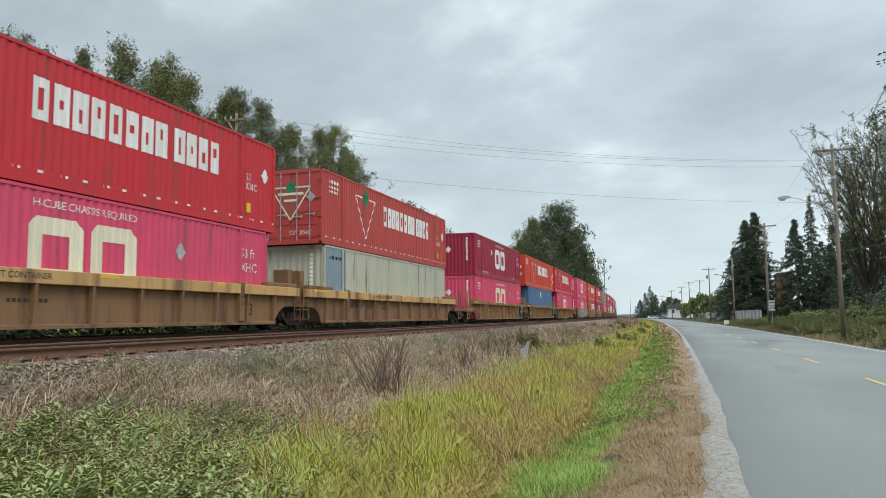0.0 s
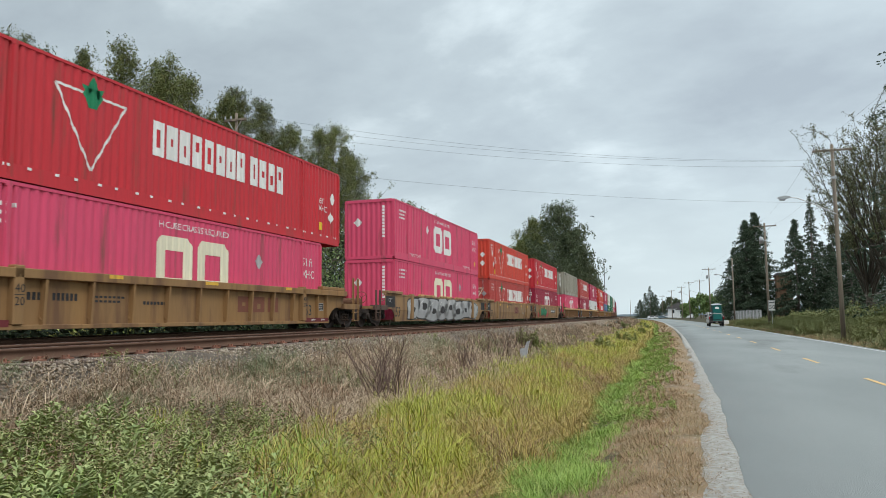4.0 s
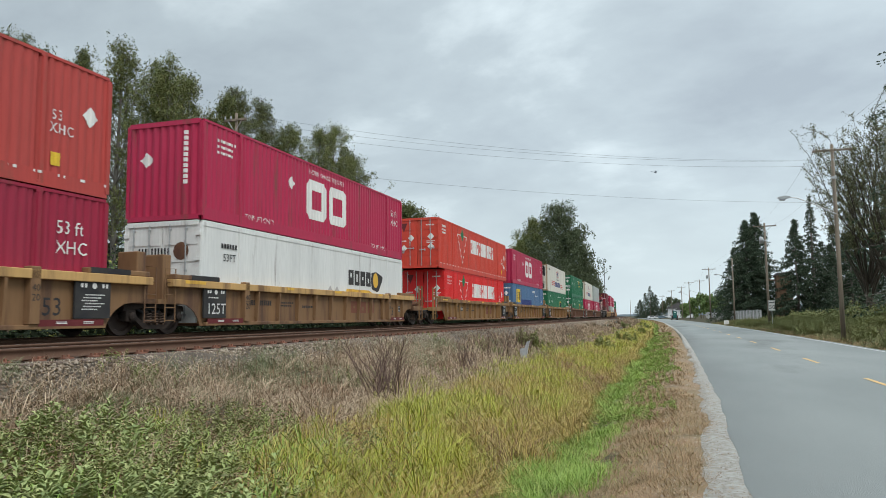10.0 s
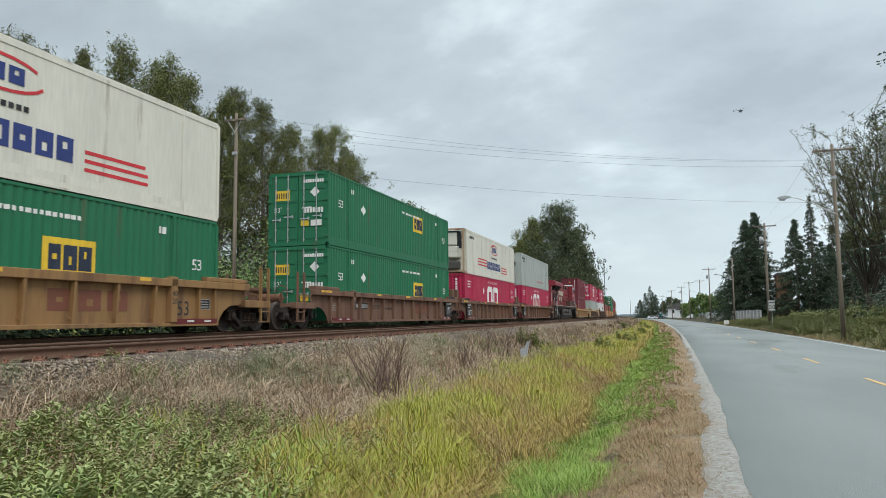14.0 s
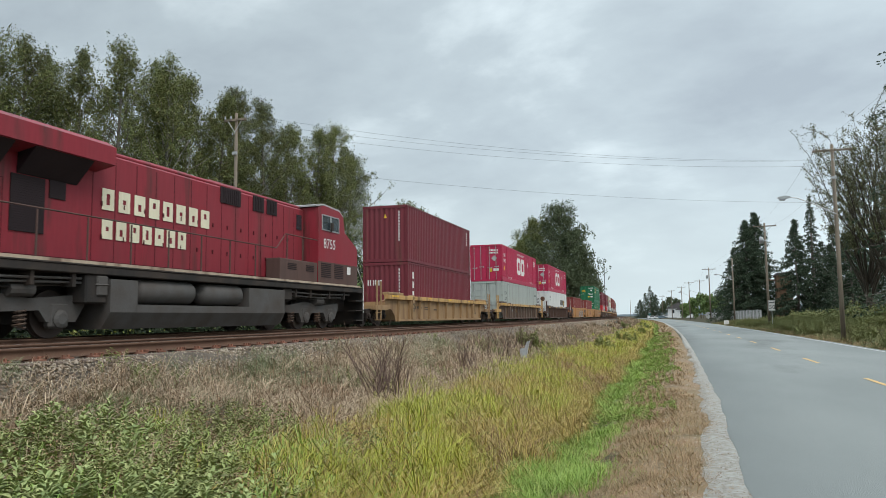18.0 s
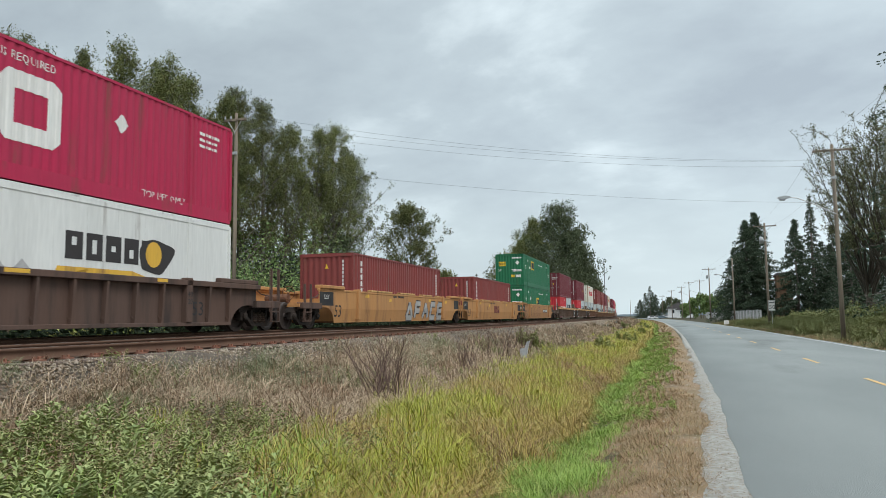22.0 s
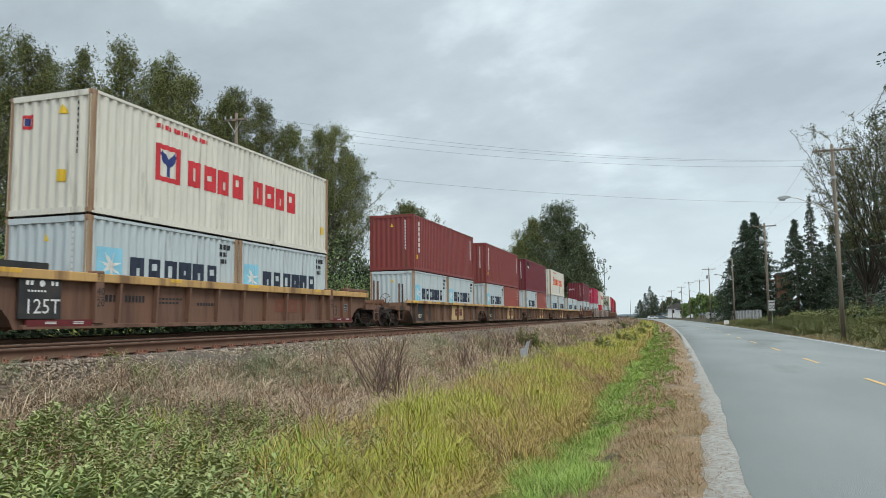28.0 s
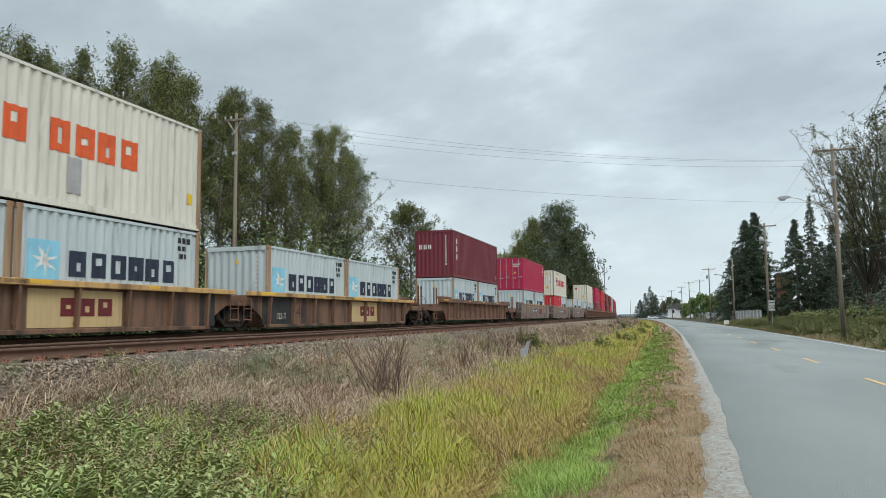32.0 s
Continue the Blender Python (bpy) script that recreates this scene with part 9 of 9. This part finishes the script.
wire(P_LEFT + Vector((-0.8, 0, -0.2)), P1 + Vector((-1.05, 0, -0.95)), 0.75, OVER, 0.005)
wire(P_LEFT + Vector((0.8, 0, -0.2)), P1 + Vector((1.05, 0, -1.0)), 0.85, OVER, 0.005)
wire(P_LEFT + Vector((0, 0, -0.75)), P1 + Vector((-0.1, 0, -1.35)), 0.75, OVER, 0.005)
wire(P_LEFT + Vector((0, 0, -2.6)), P1 + Vector((-0.1, 0, -3.7)), 0.55, OVER, 0.005)
ALONG = "thin dark overhead wire along the road"
for s in (-1.05, 1.05):
    wire(P1 + Vector((s, 0, -0.2)), (12.4 + s, -4.0, 12.0), 0.6, ALONG, 0.006)
    wire(P1 + Vector((s, 0, -0.2)), P2 + Vector((s, 0, -0.2)), 0.8, ALONG, 0.005)
    for a, b in zip([P2] + FAR_POLES[1:], FAR_POLES[1:]):
        wire(a + Vector((s, 0, -0.2)), b + Vector((s, 0, -0.2)), 0.7, ALONG, 0.006)
utility_pole(12.4, -4.0, 12.2, "brown wooden pole standing behind the viewpoint", 2.3)


def speed_sign():
    x, y = polar(6.52, 94)[:2]
    z = ground_z(x - bend(y))
    t = thing("speed_sign", "white speed limit sign with black numerals on a post", "road sign", at=pose(x, y, z))
    part("post", tube(bmesh.new(), [(0, 0.04, -0.2), (0, 0.04, 2.9)], 0.035, 8), "galv", t)
    panel = part("panel", boxes((-0.36, 0.36, -0.012, 0.012, 1.75, 2.95), bevel=0.004), "white", t)
    m = pose(-0.36, -0.016, 0, 0, 0, -90)
    fb = [(-2.0, 0.0), (2.0, 0.0)]
    part("numerals", mark_mesh("numerals", text_polys("50", 0.06, 1.95, 0.46), fb, "black"), "black", panel, at=m)
    part("small_writing", mark_mesh("small_writing", ticks(0.08, 2.62, 7, 0.06, 0.16, 0.022), fb, "black"), "black", panel, at=m)
    part("border", mark_mesh("border", ring(0.02, 0.70, 1.78, 2.92, 0.025), fb, "black"), "black", panel, at=m)


speed_sign()


def picket_fence():
    t = thing("picket_fence", "weathered pale grey board fence beyond the road", "fence")
    board = bm_mesh("board", boxes((-0.09, 0.09, -0.012, 0.012, 0.0, 1.55)), "fence")
    post = bm_mesh("post", boxes((-0.07, 0.07, -0.07, 0.07, -0.2, 1.7)), "fence")
    n = 150
    a, b = Vector(polar(5.75, 122)), Vector(polar(2.05, 215))
    d = (b - a)
    rz = math.degrees(math.atan2(d.y, d.x))
    for k in range(n):
        p = a.lerp(b, k / (n - 1))
        part("board", board, "fence", t, at=pose(p.x, p.y, ground_z(p.x - bend(p.y)) + 0.05 + 0.05 * math.sin(3.7 * k) + 0.25, 0, 0, rz))
        if k % 6 == 0:
            part("post", post, "fence", t, at=pose(p.x, p.y, ground_z(p.x - bend(p.y)) + 0.1, 0, 0, rz) @ pose(0, -0.1, 0))


picket_fence()


def wooden_tower():
    b = polar(7.35, 156)
    t = thing("wooden_tower", "old brown boarded tower among the firs", "building", at=pose(*b))
    plank = bm_mesh("plank", boxes((-0.22, 0.22, -0.03, 0.03, 0, 8.6)), "shed_wood")
    for s in (0, 1, 2, 3):
        m = pose(0, 0, 0, 0, 0, 90 * s) @ pose(0, -1.35, 0)
        for k in range(6):
            part("plank", plank, "shed_wood", t, at=m @ pose(-1.14 + 0.455 * k, 0.012 * (k % 2), -0.1 + 0.12 * ((k * 7) % 3)))
        part("band", boxes((-1.4, 1.4, -0.06, -0.035, 2.6, 2.8), (-1.4, 1.4, -0.06, -0.035, 5.6, 5.8)), "rust", t, at=m)
    part("roof", prism(bmesh.new(), [(-1.7, 8.5), (1.7, 8.5), (1.2, 9.0), (-1.2, 9.0)], "y", -1.6, 1.6), "roofing", t)
    part("beam", boxes((-2.6, 2.6, -0.1, 0.1, 7.6, 7.8)), "shed_wood", t)


wooden_tower()


def house(az, d, w, h, label, wall="house_white", rz=0):
    b = polar(az, d)
    t = thing("house", label, "house", at=pose(b[0], b[1], b[2], 0, 0, rz))
    part("wall", boxes((-w / 2, w / 2, -4, 4, -0.3, h)), wall, t)
    part("roof", prism(bmesh.new(), [(-w / 2 - 0.5, h - 0.1), (0, h + w * 0.28), (w / 2 + 0.5, h - 0.1), (w / 2 + 0.4, h - 0.25), (-w / 2 - 0.4, h - 0.25)], "y", -4.5, 4.5), "roofing", t)
    for x in (-w / 4, w / 4):
        win = part("window", boxes((x - 0.6, x + 0.6, -4.03, -3.98, h * 0.45, h * 0.8)), "glass", t)
        part("window_frame", boxes((x - 0.68, x + 0.68, -4.05, -4.0, h * 0.8, h * 0.8 + 0.08), (x - 0.68, x + 0.68, -4.05, -4.0, h * 0.45 - 0.08, h * 0.45), (x - 0.68, x - 0.6, -4.05, -4.0, h * 0.45, h * 0.8), (x + 0.6, x + 0.68, -4.05, -4.0, h * 0.45, h * 0.8)), "white", win)


house(0.72, 330, 8, 3.6, "white house with a dark roof beside the road")
house(0.15, 380, 10, 4.6, "distant white house with a dark roof")


def parked_car(az, d, colour, label, rz=0):
    b = polar(az, d)
    t = thing("parked_car", label, "car", at=pose(b[0], b[1], max(b[2], 0.0), 0, 0, rz))
    part("body", prism(bmesh.new(), [(-2.2, 0.35), (2.2, 0.35), (2.25, 0.85), (1.3, 1.0), (0.7, 1.5), (-1.2, 1.55), (-2.0, 1.05), (-2.25, 0.95)], "y", -0.9, 0.9), colour, t)
    part("side_window", prism(bmesh.new(), [(1.05, 1.02), (0.62, 1.42), (-1.15, 1.46), (-1.8, 1.05)], "y", -0.91, 0.91), "glass", t)
    for x in (-1.4, 1.4):
        for y in (-0.8, 0.8):
            part("wheel", lathe(bmesh.new(), [(y - 0.1, 0.0), (y - 0.1, 0.32), (y + 0.1, 0.32), (y + 0.1, 0.0)], "y", 14, (x, 0, 0.32)), "tyre", t)


for az, d, c, rz, lb in ((-1.75, 400, "truck_white", 20, "white parked van far down the road"), (-1.35, 390, "truck_white", 10, "white parked car far down the road"), (-1.0, 385, "c_greyblue", 0, "grey parked car far down the road"),
                         (-0.75, 395, "truck_white", 30, "white parked car far down the road")):
    parked_car(az, d, c, lb, rz)
mast = thing("radio_mast", "thin grey radio mast in the distance", "mast", at=pose(*polar(-5.16, 620)))
part("pole", tube(bmesh.new(), [(0, 0, 0), (0, 0, 46)], [0.35, 0.25], 6), "wire", mast)
box_post = thing("utility_cabinet", "small white box beside the road", "cabinet", at=pose(*polar(3.45, 128)))
part("body", boxes((-0.35, 0.35, -0.25, 0.25, 0, 0.75), bevel=0.03), "white", box_post)

# low hills on the horizon
r_h = np.random.default_rng(5)
az_h = np.linspace(-60, 40, 140)
hz = 26 + 14 * np.sin(az_h * 0.21) + 8 * np.sin(az_h * 0.7 + 1) + r_h.normal(0, 2, 140)
V = [(3800 * math.sin(radians(a)), 3800 * math.cos(radians(a)), z) for a, h in zip(az_h, hz) for z in (-6, h)]
backdrop = new("backdrop", np_mesh("backdrop", V, [[2 * i, 2 * i + 2, 2 * i + 3, 2 * i + 1] for i in range(139)], "hill"))
tagged(backdrop, "low hazy blue hills on the horizon", "hills", kind="structure")


# ---- small things in the grass ----
def bare_shrub(x, y, h, spread, seed, stems, label):
    r = np.random.default_rng(seed)
    t = thing("bare_shrub", label, "shrub", at=pose(x, y, ground_z(x)))
    bm = bmesh.new()
    for k in range(stems):
        az = 2.4 * k + r.normal(0, 0.4)
        out = r.uniform(0.1, 0.75)
        pts = limb(bm, (r.normal(0, 0.16 * spread), r.normal(0, 0.12), 0), (math.cos(az) * out, math.sin(az) * out * 0.7, 1), h * r.uniform(0.55, 1.12), 0.0105, r, 0.2, 8, 0.06, 4, 0.0035)
        for _ in range(6):
            j = r.integers(2, 7)
            a2 = az + r.normal(0, 1.0)
            sub = limb(bm, pts[j], (math.cos(a2) * 0.7, math.sin(a2) * 0.7, 1.0), h * r.uniform(0.16, 0.34), 0.005, r, 0.3, 4, 0.05, 3, 0.0028)
            limb(bm, sub[2], (math.cos(a2 + 0.9) * 0.7, math.sin(a2 + 0.9) * 0.7, 0.9), h * 0.12, 0.003, r, 0.3, 3, 0.05, 3, 0.0022)
    part("branchwork", bm, "twig", t)


SHRUB = "leafless dark brown shrub in the dry grass"
for x, y, h, w, seed, n in ((-4.95, 12.3, 1.45, 1.5, 501, 18), (-5.4, 13.4, 1.2, 1.2, 502, 10), (-5.2, 18.5, 1.1, 1.4, 503, 12), (-5.5, 22.5, 1.4, 1.8, 504, 12), (-5.9, 29.0, 1.3, 2.2, 505, 14), (-5.8, 42.0, 1.4, 2.4, 506, 15)):
    bare_shrub(x, y, h, w, seed, n, SHRUB)
bag = thing("plastic_sheet", "torn grey plastic sheet caught in the grass", "litter", at=pose(-5.05, 25.0, 0.22))
bm = bmesh.new()
prism(bm, [(-0.12, 0.0), (0.08, -0.02), (0.12, 0.3), (0.2, 0.62), (0.1, 0.58), (0.02, 0.38), (-0.14, 0.34)], "y", -0.02, 0.05)
part("sheet", bm, "bag", bag)


# ---- pickup carrying two toilet cabins ----
def soften(bm, off):
    """Rounds the edges of a bmesh."""
    bmesh.ops.bevel(bm, geom=[e for e in bm.edges if len(e.link_faces) == 2 and e.calc_face_angle(0) > 0.5], offset=off, segments=2, affect="EDGES", profile=0.5, clamp_overlap=True)
    return bm


def pickup():
    t = thing("pickup_truck", "white pickup truck with green side stripes", "pickup truck")
    w = 0.98
    lower = [(-1.15, 0.62), (-1.15, 1.02), (-0.95, 1.05), (0.95, 1.05), (0.98, 1.1), (3.3, 1.1), (4.55, 1.02), (4.75, 0.85), (4.75, 0.5), (4.15, 0.45), (4.1, 0.75), (3.9, 0.88), (3.5, 0.88), (3.3, 0.75), (3.25, 0.42), (0.45, 0.42), (0.4, 0.75), (0.2, 0.88), (-0.2, 0.88), (-0.4, 0.75), (-0.45, 0.6)]
    part("body", soften(prism(bmesh.new(), lower, "x", -w, w), 0.05), "truck_white", t, smooth=True)
    for s in (1, -1):
        part("bed_side", soften(prism(bmesh.new(), [(-1.15, 0.98), (-1.15, 1.44), (-0.9, 1.48), (0.93, 1.46), (0.95, 0.98)], "x", min(s * w, s * (w - 0.1)), max(s * w, s * (w - 0.1))), 0.025), "truck_white", t)
        part("wheel_arch", boxes((s * w - 0.012, s * w + 0.022, -0.5, 0.5, 0.84, 0.9), bevel=0.01), "truck_white", t)
        for y in (1.0, 1.75, 2.85):
            part("door_seam", boxes((s * w - 0.003, s * w + 0.003, y, y + 0.014, 0.5, 1.1)), "black", t)
        for y in (1.1, 1.85):
            part("door_handle", boxes((s * w, s * w + 0.03, y, y + 0.18, 0.98, 1.02), bevel=0.008), "chrome", t)
    part("cab", soften(prism(bmesh.new(), [(0.95, 1.06), (1.0, 1.72), (1.2, 1.93), (2.45, 1.95), (3.3, 1.32), (3.5, 1.06)], "x", -0.9, 0.9), 0.09), "truck_white", t, smooth=True)
    part("side_window", prism(bmesh.new(), [(1.15, 1.34), (1.22, 1.76), (1.68, 1.8), (1.68, 1.34)], "x", -0.912, 0.912), "glass", t)
    part("side_window", prism(bmesh.new(), [(1.76, 1.34), (1.76, 1.8), (2.4, 1.82), (3.0, 1.36)], "x", -0.912, 0.912), "glass", t)
    part("rear_window", boxes((-0.7, 0.7, 0.985, 1.03, 1.35, 1.78)), "glass", t)
    part("windscreen", prism(bmesh.new(), [(2.66, 1.86), (3.26, 1.36), (3.28, 1.38), (2.68, 1.88)], "x", -0.75, 0.75), "glass", t)
    for s in (1, -1):
        part("side_stripe", boxes((s * w - 0.004, s * w + 0.004, -0.9, 1.7, 0.92, 1.12)), "toilet_green", t, "green side stripe")
        part("tail_light", boxes((s * 0.93 - 0.055, s * 0.93 + 0.056, -1.19, -0.95, 1.0, 1.38), bevel=0.015), "taillight", t)
        part("mirror", boxes((s * 1.02, s * 1.28, 2.75, 2.9, 1.35, 1.62), bevel=0.03), "black", t)
        part("running_board", boxes((s * 0.98 - 0.02, s * 0.98 + 0.14, 0.6, 3.1, 0.4, 0.46)), "chrome", t)
    part("bumper", boxes((-0.95, 0.95, -1.3, -1.12, 0.5, 0.68), bevel=0.03), "black", t, "black rear bumper")
    # black panels on the solid rear stand in for shade inside the open bed
    part("bed_end", boxes((-0.97, 0.97, -1.2, -1.14, 0.55, 1.0), (-0.88, -0.5, -1.16, -1.12, 1.0, 1.4), (0.5, 0.88, -1.16, -1.12, 1.0, 1.4)), "black", t, "black panels painted in for the open bed's shade")
    part("cab_guard", boxes((-0.8, 0.8, 0.93, 0.97, 1.36, 1.42), (-0.8, -0.74, 0.93, 0.97, 1.3, 2.0), (0.74, 0.8, 0.93, 0.97, 1.3, 2.0), (-0.8, 0.8, 0.93, 0.97, 1.94, 2.0)), "black", t, "black cab guard behind the window")
    part("number_plate", boxes((-0.16, 0.16, -1.31, -1.3, 0.55, 0.68)), "white", t)
    part("tray", boxes((-0.95, 0.95, -1.15, 0.9, 0.74, 0.8), (-0.92, 0.92, -1.68, -1.15, 0.72, 0.8), (-0.92, 0.92, -1.7, -1.62, 0.68, 0.82), bevel=0.012), "tank_grey", t, "lowered dark tailgate and bed floor")
    for y in (0.0, 3.7):
        for s in (1, -1):
            wl = part("wheel", lathe(bmesh.new(), [(-0.13, 0.0), (-0.13, 0.3), (-0.1, 0.38), (0.1, 0.38), (0.13, 0.3), (0.13, 0.0)], "x", 20), "tyre", t, at=(s * 0.86, y, 0.38))
            part("rim", lathe(bmesh.new(), [(s * 0.1, 0.0), (s * 0.1, 0.2), (s * 0.136, 0.23), (s * 0.136, 0.2), (s * 0.12, 0.06), (s * 0.12, 0.0)], "x", 14), "chrome", wl)
            TRUCK_WHEELS.append((wl, s * 0.86, y))
    return t


TRUCK_WHEELS = []


def toilet_cabin():
    t = thing("toilet_cabin", "dark green portable toilet cabin with a white roof", "portable toilet")
    part("base", boxes((-0.56, 0.56, -0.56, 0.56, 0.0, 0.14), bevel=0.02), "toilet_green", t)
    part("body", boxes((-0.53, 0.53, -0.53, 0.53, 0.14, 2.15), bevel=0.03), "toilet_side", t, "dark grey cabin wall")
    part("door", boxes((-0.42, 0.42, -0.56, -0.53, 0.2, 2.08), bevel=0.012), "toilet_green", t)
    for x in (-0.5, 0.5):
        part("corner_post", boxes((x - 0.05, x + 0.05, -0.57, -0.47, 0.1, 2.18), bevel=0.02), "toilet_green", t)
    part("roof", prism(bmesh.new(), [(-0.58, 2.15), (-0.56, 2.25), (-0.3, 2.36), (0.3, 2.36), (0.56, 2.25), (0.58, 2.15)], "y", -0.6, 0.6), "toilet_roof", t, "white moulded roof")
    part("label_plate", prism(bmesh.new(), [(-0.22, 1.62), (0.22, 1.62), (0.26, 1.82), (0.0, 1.93), (-0.26, 1.82)], "y", -0.568, -0.56), "white", t)
    part("latch", boxes((-0.38, -0.33, -0.59, -0.56, 1.0, 1.12)), "galv", t)
    return t


PICKUP = pickup()
CABINS = [(toilet_cabin(), 0.1, -0.95), (toilet_cabin(), 0.03, 0.22)]
strap = thing("cargo_strap", "pale webbing strap round the cabins", "strap")
part("band", tube(bmesh.new(), [(-0.86, 0.95, 1.4), (-0.46, -1.53, 1.78), (0.7, -1.53, 1.78), (0.9, -0.6, 1.3)], 0.025, 4), "strap", strap)


# ---- helicopter ----
def helicopter():
    t = thing("helicopter", "small dark helicopter flying under the clouds", "helicopter")
    part("fuselage", lathe(bmesh.new(), [(2.4, 0.0), (2.2, 0.45), (1.5, 0.8), (0.4, 0.9), (-0.8, 0.65), (-1.6, 0.25), (-1.7, 0.0)], "y", 14), "heli_grey", t, smooth=True)
    part("tail_boom", tube(bmesh.new(), [(0, -1.2, 0.25), (0, -5.6, 0.45)], [0.26, 0.1], 8), "heli_grey", t)
    part("tail_fin", prism(bmesh.new(), [(-5.9, 1.3), (-5.5, 1.3), (-5.0, 0.4), (-5.7, -0.35), (-5.9, -0.3)], "x", -0.04, 0.04), "heli_grey", t)
    part("mast", boxes((-0.12, 0.12, -0.3, 0.2, 0.8, 1.65), bevel=0.03), "black", t)
    for s in (1, -1):
        skid = part("skid", tube(bmesh.new(), [(s * 0.95, 2.0, -1.2), (s * 0.95, 1.7, -1.35), (s * 0.95, -1.3, -1.35)], 0.05, 6), "black", t)
        for y in (1.0, -0.7):
            part("skid_strut", tube(bmesh.new(), [(s * 0.4, y, -0.6), (s * 0.95, y, -1.35)], 0.04, 5), "black", skid)
    rot = part("rotor", boxes((-0.1, 0.1, -5.0, 5.0, -0.02, 0.02), (-0.15, 0.15, -0.3, 0.3, -0.06, 0.06)), "black", t, "two-bladed main rotor", at=(0, 0, 1.68))
    return t, rot


HELI, ROTOR = helicopter()


# ---- all motion ----
def share_turn(first, others):
    """Gives the turning keys of one wheel to wheels that sit alike in their trucks."""
    for ob in others:
        ob.rotation_mode = "QUATERNION"
        data = ob.animation_data_create()
        data.action = first.animation_data.action
        data.action_slot = first.animation_data.action_slot


def motions():
    times = [2.0 * k for k in range(17)]
    for ob, u, z in MOVERS:
        rows = []
        for t in times:
            s = u - SPEED * t
            rows.append((t, pose(TRACK_X + bend(s), s, RAIL_Z - SINK + z, 0, 0, -math.degrees(math.atan(2 * BEND * max(s, 0.0))))))
        walk(ob, rows)
    # wheels roll under the cars
    every = [k / FPS for k in range(32 * FPS + 1)]
    for dy in (-0.89, 0.89):
        sets = [o for o in scene.objects if o.name.startswith("wheelset") and abs(o.location.y - dy) < 1e-4 and abs(o.location.z - WHEEL_R) < 1e-4]
        walk(sets[0], [(t, pose(0, dy, WHEEL_R, math.degrees(SPEED * t / WHEEL_R))) for t in every])
        share_turn(sets[0], sets[1:])
    for ob in LOCO_SETS:
        y = ob.location.y
        walk(ob, [(t, pose(0, y, LOCO_AXLE, math.degrees(SPEED * t / LOCO_R))) for t in every])
    # the pickup drives away
    drive = [(0.0, 10.6), (1.0, 35.3), (2.0, 60.0), (3.0, 84.6), (6.0, 155.0), (9.0, 226.0), (11.5, 284.0), (14.5, 352.0), (20.0, 470.0), (26.0, 590.0), (32.0, 710.0)]
    lane = 6.55

    def on_road(y, dx=0.0, dy=0.0, z=0.0):
        a = math.atan(2 * BEND * y)
        return pose(lane + bend(y) + dx * math.cos(a) - dy * math.sin(a) * -1, y + dy, 0.03 + z, 0, 0, -math.degrees(a))
    walk(PICKUP, [(t, on_road(y)) for t, y in drive])
    walk(strap, [(t, on_road(y)) for t, y in drive])
    for cabin, dx, dy in CABINS:
        walk(cabin, [(t, on_road(y, dx, dy, 0.8)) for t, y in drive])
    # the helicopter comes nearer and passes out of view
    path = [(0.0, -7.6, 1560), (6.0, -4.67, 1192), (9.0, -2.17, 997), (11.0, 0.05, 861), (13.0, 2.96, 734), (14.0, 5.1, 675), (17.0, 11.95, 500), (20.0, 26.0, 380), (25.0, 75.0, 330), (32.0, 120.0, 520)]
    rows = []
    for i, (t, az, d) in enumerate(path):
        rows.append((t, pose(d * math.sin(radians(az)), d * math.cos(radians(az)), 178.6, -6, 0, -118 if t < 21 else -150)))
    walk(HELI, rows)
    walk(ROTOR, [(t, pose(0, 0, 1.68, 0, 0, 72.0 * k)) for k, t in enumerate(every)])


motions()
